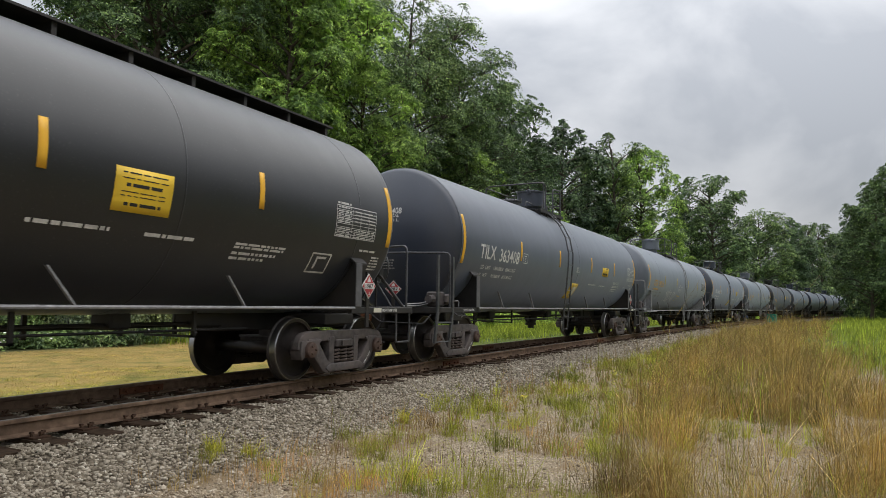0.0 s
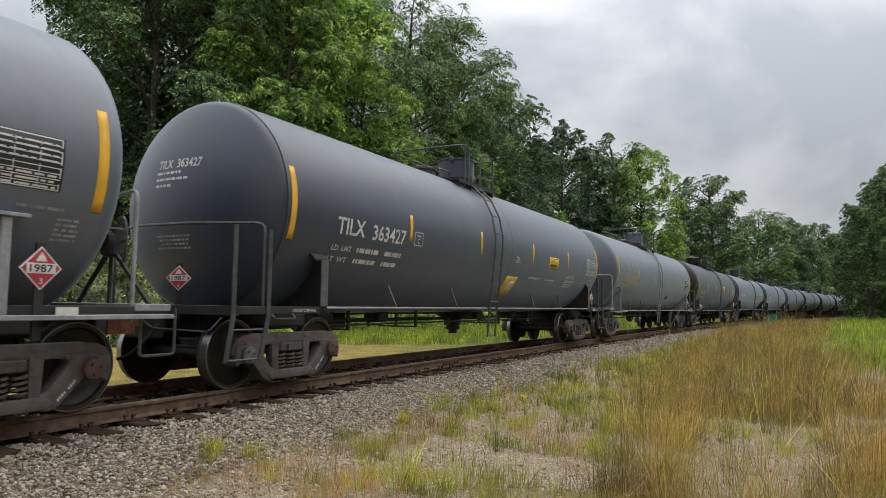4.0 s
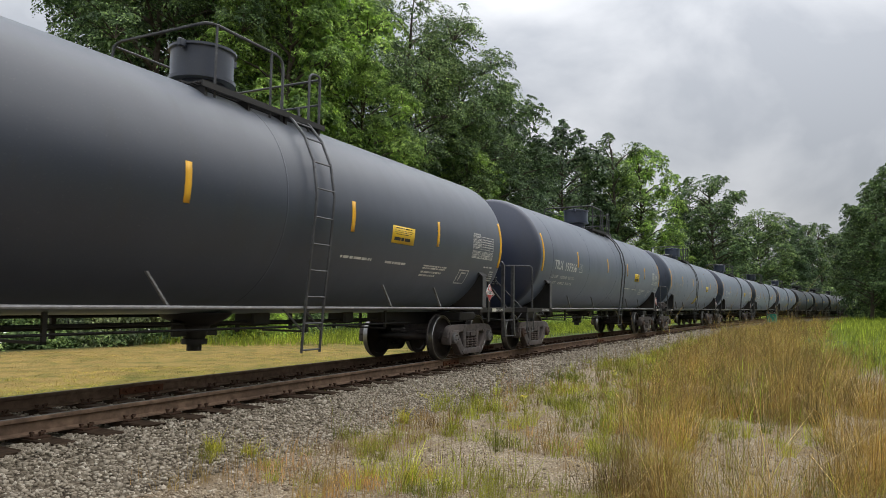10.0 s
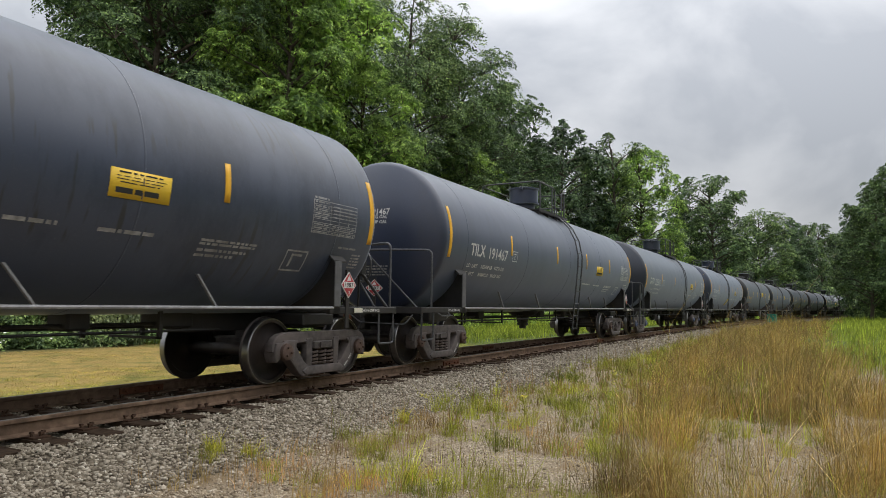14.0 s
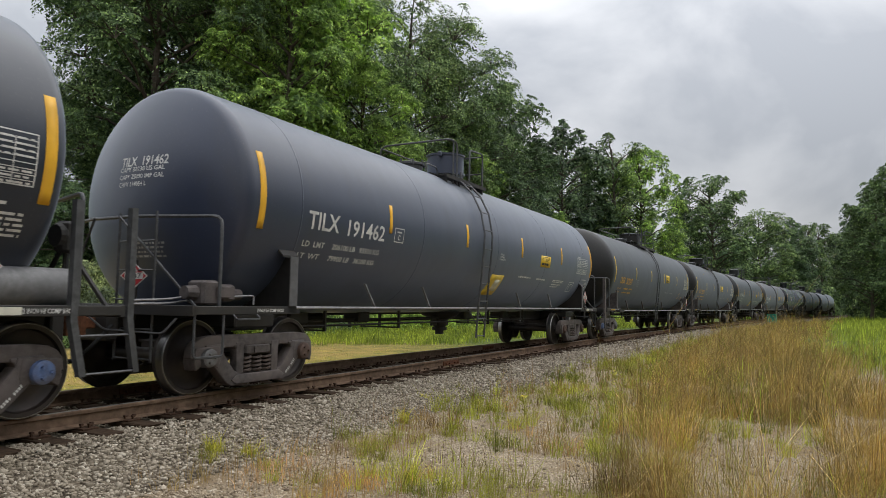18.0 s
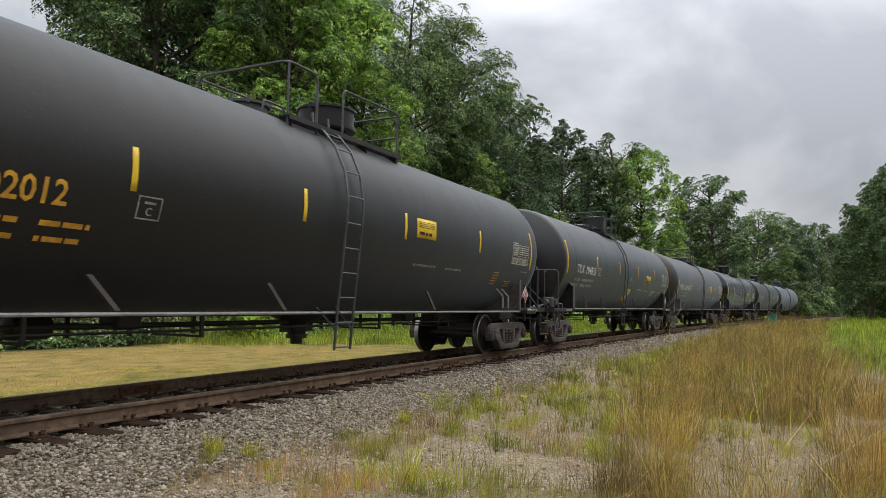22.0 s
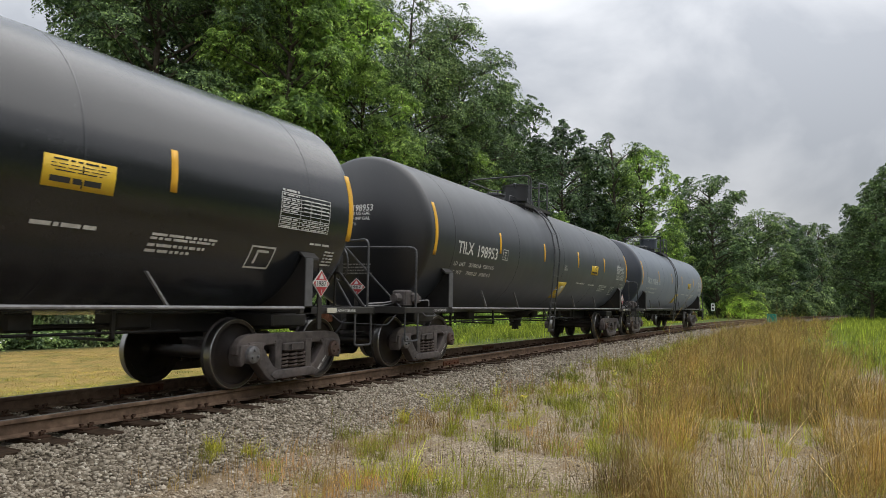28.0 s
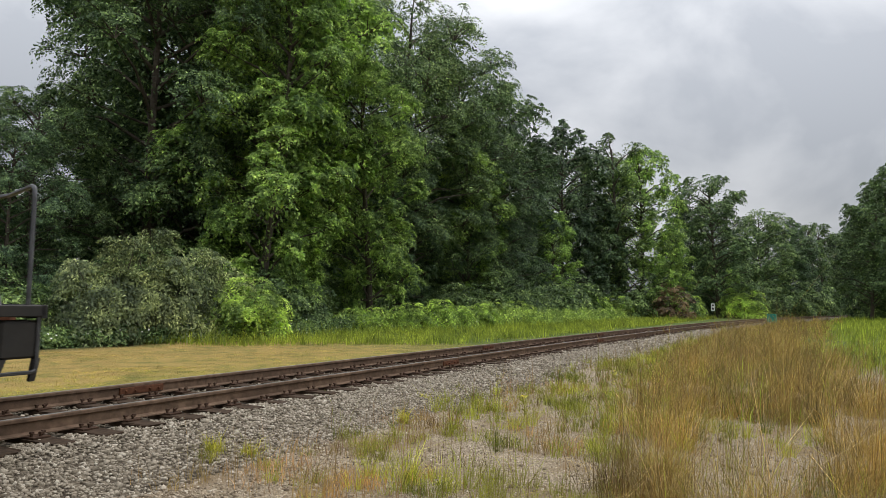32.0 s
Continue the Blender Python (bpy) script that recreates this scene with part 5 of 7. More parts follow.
def shared_meshes():
    # wheel, axle and bearing cap, turned about the axle
    wheel = Shape().turn([(-0.835, 0.10), (-0.845, 0.115), (-0.80, 0.125), (-0.775, 0.20), (-0.770, 0.33), (-0.80, 0.385), (-0.835, 0.40), (-0.838, 0.445), (-0.825, 0.4565), (-0.735, 0.462), (-0.722, 0.474), (-0.708, 0.483), (-0.697, 0.475), (-0.695, 0.40), (-0.73, 0.375), (-0.735, 0.20), (-0.68, 0.12), (-0.66, 0.10)], "y", (0, 0, 0), 40)
    SH["wheel"] = wheel.mesh("wheel", WHEEL, True)
    SH["tread"] = Shape().turn([(-0.8395, 0.442), (-0.8400, 0.448), (-0.827, 0.4585), (-0.822, 0.4590), (-0.737, 0.4640), (-0.733, 0.4640)], "y", (0, 0, 0), 40, False).mesh("tread", TREAD, True)
    SH["axle"] = Shape().turn([(-1.02, 0.07), (-0.86, 0.075), (-0.66, 0.10), (-0.4, 0.085), (0.4, 0.085), (0.66, 0.10), (0.86, 0.075), (1.02, 0.07)], "y", (0, 0, 0), 16).mesh("axle", WHEEL, True)
    for key, mat in (("blue", CAP_BLUE), ("rust", CAP_RUST), ("grey", CAP_GREY)):
        cap = Shape().turn([(-1.16, 0.035), (-1.165, 0.085), (-1.15, 0.112), (-1.12, 0.118), (-1.0, 0.118), (-0.98, 0.10)], "y", (0, 0, 0), 20)
        for j in range(3):
            a = j * 2.094
            cap.turn([(-1.19, 0.016), (-1.155, 0.018)], "y", (0.06 * math.cos(a), 0, 0.06 * math.sin(a)), 6)
        SH["cap_" + key] = cap.mesh("bearing_cap", mat, True)
    # side frame: top chord, diagonals, columns, bottom tie and journal boxes
    sf = Shape()
    y0, y1 = -1.075, -0.955
    sf.prism([(-1.13, 0.46), (-1.12, 0.58), (-1.06, 0.655), (-0.97, 0.70), (-0.82, 0.72), (-0.5, 0.722), (0.5, 0.722), (0.82, 0.72), (0.97, 0.70), (1.06, 0.655), (1.12, 0.58), (1.13, 0.46), (1.02, 0.43), (0.92, 0.53), (0.70, 0.56), (0.30, 0.575), (-0.30, 0.575), (-0.70, 0.56), (-0.92, 0.53), (-1.02, 0.43)], "y", y0, y1)
    for q in (-1, 1):
        sf.prism([(q * 0.92, 0.61), (q * 0.66, 0.61), (q * 0.645, 0.52), (q * 0.455, 0.285), (q * 0.36, 0.24), (q * 0.36, 0.085), (q * 0.48, 0.085), (q * 0.56, 0.125), (q * 0.80, 0.36), (q * 0.93, 0.48)][::q], "y", y0 - 0.025, y1 + 0.015)
        sf.prism([(q * 0.385, 0.20), (q * 0.262, 0.20), (q * 0.255, 0.63), (q * 0.40, 0.63)][::q], "y", y0 - 0.008, y1 - 0.005)
        sf.prism([(q * 1.08, 0.58), (q * 0.70, 0.60), (q * 0.68, 0.42), (q * 0.715, 0.31), (q * 0.79, 0.36), (q * 0.80, 0.47), (q * 0.98, 0.47), (q * 0.99, 0.36), (q * 1.07, 0.31), (q * 1.10, 0.42)][::q], "y", y0 - 0.03, y1 + 0.05)
        sf.prism([(q * 0.39, 0.60), (q * 0.39, 0.53), (q * 0.405, 0.555), (q * 0.44, 0.57), (q * 0.44, 0.60)][::-q], "y", y0 - 0.006, y1 - 0.01)
        sf.prism([(q * 0.67, 0.60), (q * 0.60, 0.60), (q * 0.60, 0.57), (q * 0.635, 0.555), (q * 0.645, 0.51), (q * 0.66, 0.51)][::q], "y", y0 - 0.02, y1)
    sf.prism([(-0.50, 0.16), (-0.42, 0.10), (0.42, 0.10), (0.50, 0.16), (0.40, 0.225), (-0.40, 0.225)], "y", y0 - 0.04, y1 + 0.04)
    SH["side_frame"] = rounded(sf, "side_frame", CAST, 0.014)
    ft, r5 = Shape(), random.Random(12)
    for k in range(11):
        if k != 4:
            a, b = Vector((0.545, 0, 0.165)).lerp(Vector((0.775, 0, 0.392)), k / 11), Vector((0.545, 0, 0.165)).lerp(Vector((0.775, 0, 0.392)), (k + 0.7) / 11)
            nx = Vector((-0.70, 0, 0.71)) * r5.uniform(0.024, 0.032)
            ft.add([(v.x, y0 - 0.0285, v.z) for v in (a, b, b + nx, a + nx)], [(0, 1, 2, 3)])
    SH["frame_text"] = ft.mesh("stencil", WHITE)
    helix = [(0.070 * math.cos(a), 0.070 * math.sin(a), 0.225 + 0.235 * a / (2 * math.pi * 4.5)) for a in [2 * math.pi * 4.5 * i / 45 for i in range(46)]]
    SH["spring"] = Shape().tube(helix, 0.019, 5).mesh("spring", SPRING, True)
    bol = Shape().box(-0.24, 0.24, -1.09, 1.09, 0.46, 0.585, 0.02).box(-0.2, 0.2, -0.5, 0.5, 0.40, 0.72, 0.03).turn([(0.7, 0.2), (0.8, 0.2)], "z", (0, 0, 0), 16)
    for q in (-1, 1):
        bol.prism([(-0.10, 0.48), (0.10, 0.48), (0.10, 0.56), (-0.10, 0.56)], "y", q * 1.10, q * 1.12)
    SH["bolster"] = bol.mesh("truck_bolster", CAST)
    bb = Shape().box(0.385, 0.455, -0.72, 0.72, 0.36, 0.44)
    for sy in (-1, 1):
        bb.box(0.38, 0.46, sy * 0.753 - 0.05, sy * 0.753 + 0.05, 0.28, 0.56)
    SH["brake_beam"] = bb.mesh("brake_beam", UNDER)
    # stub sill with draft gear at one end (towards -x), and the coupler
    sill = Shape().box(-8.62, -5.2, -0.17, 0.17, 0.72, 1.08, 0.012).box(-8.66, -8.5, -0.28, 0.28, 0.66, 1.02, 0.02).box(-7.35, -6.6, -1.0, 1.0, 0.80, 0.98, 0.02)
    sill.prism([(-5.2, 0.72), (-5.2, 1.08), (-4.6, 1.08)], "y", -0.17, 0.17)
    SH["stub_sill"] = sill.mesh("stub_sill", UNDER)
    cp = Shape().box(-8.80, -8.5, -0.07, 0.07, 0.80, 0.93, 0.012)
    cp.prism([(-8.80, -0.10), (-8.94, -0.17), (-9.02, -0.15), (-9.03, -0.08), (-8.93, -0.05), (-8.91, 0.05), (-9.0, 0.10), (-9.0, 0.16), (-8.92, 0.19), (-8.80, 0.11)], "z", 0.73, 1.0)
    SH["coupler"] = cp.mesh("coupler", RUST)
    SH["air_hose"] = Shape().tube([(-8.62, -0.32, 0.85), (-8.85, -0.30, 0.62), (-8.96, -0.18, 0.45), (-9.0, -0.05, 0.42)], 0.022, 6, 0.12).mesh("air_hose", HOSE, True)
    SH["cut_lever"] = Shape().tube([(-8.6, -1.35, 0.95), (-8.7, -1.25, 0.78), (-8.72, -0.3, 0.80), (-8.84, -0.05, 1.02)], 0.012, 5, 0.06).mesh("cut_lever", PIPE_DARK)
    # end deck, handrails, steps
    deck = Shape().box(-8.46, -7.76, -1.43, 1.43, 1.02, 1.05).box(-8.46, -6.62, -1.46, -1.38, 0.985, 1.085, 0.008).box(-8.46, -6.62, 1.38, 1.46, 0.985, 1.085, 0.008).box(-8.48, -8.42, -1.46, 1.46, 0.97, 1.09, 0.006)
    for k in range(9):
        deck.box(-8.40 + k * 0.07, -8.38 + k * 0.07, -1.38, 1.38, 1.05, 1.064)
    SH["end_deck"] = deck.mesh("end_deck", UNDER)
    hr = Shape().tube([(-8.18, -1.42, 1.0), (-8.18, -1.42, 2.15), (-8.52, -0.45, 2.15), (-8.52, 0.45, 2.15), (-8.18, 1.42, 2.15), (-8.18, 1.42, 1.0)], 0.021, 7, 0.12)
    SH["handrail"] = hr.mesh("handrail", PIPE_DARK, True)
    SH["handrail_round"] = Shape().tube([(-7.84, -1.44, 0.98), (-7.84, -1.44, 2.43), (-8.06, -1.26, 2.44), (-8.72, -0.2, 2.42), (-8.72, 0.2, 2.42), (-8.06, 1.26, 2.44), (-7.84, 1.44, 2.43), (-7.84, 1.44, 0.98)], 0.021, 7, 0.12).mesh("handrail", PIPE_DARK, True)
    SH["brace"] = Shape().tube([(-8.53, -0.22, 2.14), (-8.2, -1.22, 1.06)], 0.017, 6).mesh("handrail_brace", PIPE_DARK)
    SH["brace_far"] = Shape().tube([(-8.53, 0.22, 2.14), (-8.2, 1.22, 1.06)], 0.017, 6).mesh("handrail_brace", PIPE_DARK)
    ladder = Shape()
    for yy in (-0.72, -0.08):
        ladder.tube([(-8.40, yy, 0.42), (-8.40, yy, 2.2)], 0.018, 6)
    for zz in (0.45, 0.80, 1.15, 1.5, 1.85):
        ladder.tube([(-8.40, -0.72, zz), (-8.40, -0.08, zz)], 0.012, 5)
    SH["end_ladder"] = ladder.mesh("end_ladder", PIPE_DARK)
    SH["sill_step"] = Shape().tube([(-8.42, -1.43, 0.99), (-8.42, -1.43, 0.5), (-7.98, -1.43, 0.5), (-7.98, -1.43, 0.99)], 0.017, 6, 0.05).mesh("sill_step", PIPE_DARK)
    SH["grab_iron"] = Shape().tube([(-7.85, -1.44, 1.0), (-7.85, -1.52, 0.93), (-7.45, -1.52, 0.93), (-7.45, -1.44, 1.0)], 0.011, 5, 0.03).mesh("grab_iron", PIPE_DARK)
    SH["handrail_mid"] = Shape().tube([(-8.18, -1.42, 0.9), (-8.18, -1.42, 2.27), (-8.52, -0.45, 2.27), (-8.52, 0.45, 2.27), (-8.18, 1.42, 2.27), (-8.18, 1.42, 0.9)], 0.023, 7, 0.12).mesh("handrail", PIPE_GREY, True)
    # corner ladders and steps, one for each make
    for key, x0, x1, w, zt in (("tall", -8.53, -7.92, 0.035, 2.07),):
        for nm, xx, dx in (("stile_front", x0, -0.10), ("stile_rear", x1, -0.12)):
            st = Shape().prism([(xx - w, zt), (xx - w, 0.95), (xx - w + dx, 0.42), (xx + w + dx, 0.42), (xx + w, 0.95), (xx + w, zt)], "y", -1.470, -1.452)
            st.prism([(xx + w - 0.012, zt), (xx + w - 0.012, 0.95), (xx + w + dx - 0.012, 0.42), (xx + w + dx, 0.42), (xx + w, 0.95), (xx + w, zt)], "y", -1.452, -1.40)
            SH[nm] = st.mesh("ladder_stile", PIPE_DARK)
        SH["corner_rung"] = Shape().tube([(x0, -1.45, 0), (x1, -1.45, 0)], 0.013, 5).mesh("rung", PIPE_DARK)
    SH["wide_post"] = Shape().box(-8.80, -8.67, -1.47, -1.45, 0.75, 2.12, 0.004).box(-8.69, -8.67, -1.45, -1.36, 0.75, 2.12).box(-8.86, -8.60, -1.452, -1.43, 0.92, 1.10, 0.006).mesh("corner_post", CAST)
    SH["thin_post"] = Shape().tube([(-8.70, -1.44, 2.06), (-8.58, -1.44, 2.06), (-8.58, -1.44, 1.0)], 0.014, 6, 0.05).mesh("grab_rail", PIPE_DARK, True)
    SH["slim_post"] = Shape().prism([(-8.55, 2.0), (-8.57, 1.2), (-8.64, 1.15), (-8.64, 0.92), (-8.44, 0.92), (-8.44, 1.15), (-8.48, 1.2), (-8.48, 2.0)], "y", -1.47, -1.44).mesh("corner_post", CAST)
    SH["wide_step"] = Shape().tube([(-8.78, -1.45, 1.0), (-8.78, -1.45, 0.41), (-8.22, -1.45, 0.41), (-8.22, -1.45, 1.0)], 0.014, 6, 0.03).tube([(-8.78, -1.45, 0.70), (-8.22, -1.45, 0.70)], 0.012, 5).mesh("sill_step", PIPE_DARK)
    # narrow bolster posts and side walkways
    for key, mat, zt, cap in (("post_dark", CAST, 1.75, 0.0), ("post_grey", PIPE_GREY, 1.84, 0.19)):
        ps = Shape().box(-0.045, 0.045, -1.47, -1.42, 1.0, zt, 0.006).prism([(-1.42, 1.0), (-1.42, zt - 0.1), (-1.22, 1.62), (-0.9, 1.28), (-0.3, 1.0)], "x", -0.012, 0.012)
        if cap:
            ps.box(-cap, cap, -1.50, -1.34, zt, zt + 0.035, 0.006)
        SH[key] = ps.mesh("bolster_post", mat)
    SH["gusset"] = Shape().prism([(-0.16, 1.07), (-0.09, 1.45), (-0.07, 1.62), (0.05, 1.62), (0.03, 1.45), (0.10, 1.07)], "y", -1.47, -1.44).prism([(-1.44, 1.0), (-1.44, 1.6), (-1.22, 1.62), (-0.9, 1.28), (-0.3, 1.0)], "x", -0.014, 0.014).mesh("bolster_post", FLANGE)
    SH["walk_dark"] = Shape().box(-0.31, 0.31, -1.62, -1.38, 0.945, 1.03, 0.006).mesh("side_walk", UNDER)
    SH["walk_grey"] = Shape().box(-8.44, -6.58, -1.60, -1.38, 0.955, 1.0, 0.006).mesh("side_walk", PIPE_GREY)
    SH["deck_grey"] = Shape().box(-8.50, -8.05, -1.475, 1.475, 1.03, 1.105, 0.008).mesh("deck_plate", PIPE_GREY)
    line, r9 = Shape(), random.Random(31)
    xx = -8.0
    while xx < -7.5:
        ww = r9.choice((0.02, 0.03, 0.05))
        line.box(xx, xx + ww, -1.466, -1.461, 1.022, 1.050)
        xx += ww + 0.014
    SH["deck_text"] = line.mesh("stencil", LEMON)
    # the bolster web under the tank with its outer flange
    for q, key in ((1, "near"), (-1, "far")):
        web = Shape().prism([(-1.44 * q, 1.0), (-1.44 * q, 1.74), (-1.36 * q, 1.83), (-1.24 * q, 1.62), (-0.9 * q, 1.28), (-0.3 * q, 1.0)][::q], "x", -6.80, -6.77)
        web.box(-6.86, -6.70, min(-1.46 * q, -1.43 * q), max(-1.46 * q, -1.43 * q), 1.0, 1.75)
        web.prism([(-1.46 * q, 1.73), (-1.46 * q, 1.76), (-1.30 * q, 1.90), (-1.28 * q, 1.87)][::q], "x", -7.0, -6.68)
        SH["web_" + key] = web.mesh("body_bolster", UNDER)
    SH["web_flange"] = Shape().box(-6.86, -6.70, -1.474, -1.462, 1.09, 1.75, 0.004).mesh("bolster_flange", FLANGE)
    # long rail at the tank's foot with its brackets
    for q, key in ((-1, "near"), (1, "far")):
        sr = Shape().tube([(-6.7, 1.45 * q, 1.07), (6.7, 1.45 * q, 1.07)], 0.020, 8)
        SH["side_rail_" + key] = sr.mesh("side_rail", PIPE_GREY, True)
    SH["rail_bracket"] = Shape().prism([(0, 0), (0.03, 0), (0.36, -0.40), (0.33, -0.40)], "y", -0.035, 0.0).mesh("rail_bracket", PIPE_GREY)
    SH["rail_bracket_dark"] = Shape().prism([(0, 0), (0.07, 0), (0.42, -0.36), (0.35, -0.36)], "y", -0.035, 0.0).mesh("rail_bracket", CAST)
    # ladder over the tank's side
    lad = Shape()
    for lx in (-0.2, 0.2):
        pts = [(lx, -1.45, 0.46), (lx, -1.50, 1.1), (lx, -1.56, 1.7), (lx, -1.615, 2.3)]
        pts += [(lx + dx, -(TR + 0.11) * math.cos(a), TZ + (TR + 0.11) * math.sin(a)) for a, dx in [(radians(d), e) for d, e in ((5, 0.02), (22, 0.07), (38, 0.14), (52, 0.21), (62, 0.25))]] + [(lx + 0.27, -0.72, TZ + 1.62)]
        lad.tube(pts, 0.021, 6, 0)
    SH["ladder_rail"] = lad.mesh("ladder", PIPE_DARK, True)
    SH["ladder_rail_grey"] = lad.mesh("ladder", PIPE_GREY, True)
    SH["rung_grey"] = Shape().tube([(-0.2, 0, 0), (0.2, 0, 0)], 0.014, 5).mesh("rung", PIPE_GREY)
    SH["rung"] = Shape().tube([(-0.2, 0, 0), (0.2, 0, 0)], 0.013, 5).mesh("rung", PIPE_DARK)
    SH["ladder_brace"] = Shape().tube([(-0.2, -1.47, 0.75), (-0.62, -1.45, 1.07)], 0.016, 5).tube([(0.2, -1.47, 0.75), (-0.2, -1.46, 1.08)], 0.015, 5).mesh("ladder_brace", PIPE_DARK)
    SH["ladder_brace_grey"] = Shape().tube([(-0.2, -1.47, 0.75), (-0.62, -1.45, 1.22), (0.25, -1.49, 1.08)], 0.014, 5).tube([(-0.55, -1.45, 1.26), (0.2, -1.50, 1.18)], 0.013, 5).tube([(0.2, -1.47, 0.72), (-0.2, -1.46, 1.20)], 0.014, 5).mesh("ladder_brace", PIPE_GREY)
    # top fittings
    mw = Shape().turn([(3.93, 0.30), (4.10, 0.30), (4.10, 0.34), (4.14, 0.34), (4.18, 0.2), (4.19, 0.02)], "z", (0, 0, 0), 24)
    for j in range(8):
        a = j * math.pi / 4
        mw.turn([(4.08, 0.022), (4.2, 0.022)], "z", (0.33 * math.cos(a), 0.33 * math.sin(a), 0), 6)
    SH["hatch"] = mw.mesh("manway", PIPE_DARK)
    SH["hatch_grab"] = Shape().tube([(-0.35, -0.62, 3.84), (-0.32, -0.60, 4.06), (0.12, -0.62, 4.04), (0.16, -0.62, 3.84)], 0.015, 5, 0.08).mesh("grab_rail", PIPE_DARK)
    # under the tank
    SH["outlet"] = Shape().turn([(0.98, 0.5), (0.90, 0.42), (0.80, 0.2), (0.62, 0.14), (0.62, 0.17), (0.55, 0.17), (0.55, 0.10), (0.46, 0.10)][::-1], "z", (0.2, 0, 0), 18).box(-0.2, 0.6, -0.02, 0.02, 0.66, 1.0).mesh("bottom_outlet", UNDER, True)
    rig = Shape().tube([(-6.2, 0.55, 0.78), (6.2, 0.55, 0.78)], 0.02, 5).tube([(-6.0, 0.55, 0.93), (1.2, 0.55, 0.93)], 0.022, 5).tube([(-5.6, -0.35, 0.76), (5.6, -0.35, 0.76)], 0.018, 5).tube([(-5.2, -0.10, 0.84), (5.0, -0.10, 0.84)], 0.024, 6)
    for hx in (-5.0, -4.3, -3.5, -2.6, -1.5, 1.6, 2.9, 4.2, 5.1):
        rig.box(hx - 0.03, hx + 0.03, 0.53, 0.57, 0.66, 1.12)
    for hx in (-4.6, -2.2, 2.2, 4.6):
        rig.box(hx - 0.025, hx + 0.025, -0.37, -0.33, 0.66, 1.1).box(hx - 0.025, hx + 0.025, -0.37, 0.55, 0.66, 0.69)
    for hx, wd in ((-5.1, 0.5), (-3.2, 0.35), (1.3, 0.4), (3.6, 0.3), (5.0, 0.55)):
        rig.box(hx - wd / 2, hx + wd / 2, -0.22, 0.16, 0.78, 1.0, 0.03)
    SH["rigging"] = rig.mesh("brake_rigging", UNDER)
    SH["brake_cylinder"] = Shape().turn([(-4.4, 0.05), (-4.35, 0.15), (-3.9, 0.15), (-3.88, 0.04), (-3.5, 0.035)], "x", (0, 0.35, 0.82), 14).mesh("brake_cylinder", UNDER, True)
    SH["reservoir"] = Shape().turn([(-0.48, 0.06), (-0.45, 0.14), (-0.38, 0.18), (0.38, 0.18), (0.45, 0.14), (0.48, 0.06)], "x", (0, 0, 0), 18).mesh("air_reservoir", SILVER, True)
    vb = Shape().box(-0.30, -0.02, -0.14, 0.14, 0.0, 0.30, 0.03).box(0.02, 0.26, -0.12, 0.12, 0.05, 0.26, 0.03).turn([(0.26, 0.07), (0.42, 0.07)], "x", (0, 0, 0.14), 10).turn([(-0.46, 0.08), (-0.30, 0.09)], "x", (0, 0, 0.15), 10).box(-0.1, 0.1, -0.2, -0.13, 0.08, 0.24, 0.02)
    SH["control_valve"] = vb.mesh("brake_valve", CAST)
    SH["valve_pipe"] = Shape().tube([(-1.05, -1.0, 1.14), (-0.6, -1.05, 1.16), (-0.25, -1.1, 1.22)], 0.014, 5, 0.1).tube([(-1.05, -0.9, 1.10), (-0.5, -0.95, 1.11), (-0.2, -1.05, 1.17)], 0.014, 5, 0.1).tube([(0.2, -1.2, 1.2), (0.5, -1.3, 1.22), (0.5, -1.3, 1.1)], 0.012, 5, 0.04).mesh("brake_pipe", PIPE_GREY)
    SH["brake_wheel"] = Shape().tube([(0.27 * math.cos(a), 0, 0.27 * math.sin(a)) for a in [i * math.pi / 10 for i in range(21)]], 0.015, 5).tube([(-0.27, 0, 0), (0.27, 0, 0)], 0.012, 4).tube([(0, 0, -0.27), (0, 0, 0.27)], 0.012, 4).mesh("brake_wheel", PIPE_DARK)
    bs = Shape().box(8.12, 8.30, -0.98, -0.78, 1.60, 1.92, 0.03).turn([(8.08, 0.11), (8.12, 0.13), (8.16, 0.11)], "x", (0, -0.88, 1.77), 14)
    bs.tube([(8.2, -0.8, 1.62), (8.34, -0.15, 1.05)], 0.028, 6).tube([(8.2, -0.96, 1.62), (8.34, -1.38, 1.05)], 0.028, 6).tube([(8.2, -0.88, 1.62), (8.2, -0.88, 1.05)], 0.022, 6).tube([(8.16, -0.88, 1.6), (8.1, -0.7, 1.3), (8.05, -0.5, 0.95)], 0.012, 5)
    SH["brake_stand"] = bs.mesh("brake_stand", UNDER)
    SH["vent_pipe"] = Shape().tube([(0, -1.44, 1.08), (0, -1.44, 1.34), (-0.27, -1.40, 1.50)], 0.022, 6, 0.04).mesh("vent_pipe", PIPE_GREY)
    # seams round the barrel
    seam = Shape().turn([(-0.012, TR + 0.001), (-0.006, TR + 0.004), (0.006, TR + 0.004), (0.012, TR + 0.001)], "x", (0, 0, TZ), 64, False)
    for key, mat in PAINT.items():
        SH["seam_" + key] = seam.mesh("weld_seam", mat, True)
    # placard: diamond with its frame
    SH["placard"] = Shape().prism([(0, -0.19), (0.19, 0), (0, 0.19), (-0.19, 0)], "y", -0.012, 0.0).mesh("placard", WHITE)
    SH["placard_red"] = Shape().prism([(0, -0.172), (0.172, 0), (0, 0.172), (-0.172, 0)], "y", -0.015, -0.012).mesh("placard_face", RED)
    SH["placard_band"] = Shape().prism([(-0.13, -0.045), (0.13, -0.045), (0.13, 0.045), (-0.13, 0.045)], "y", -0.018, -0.015).mesh("placard_band", WHITE)
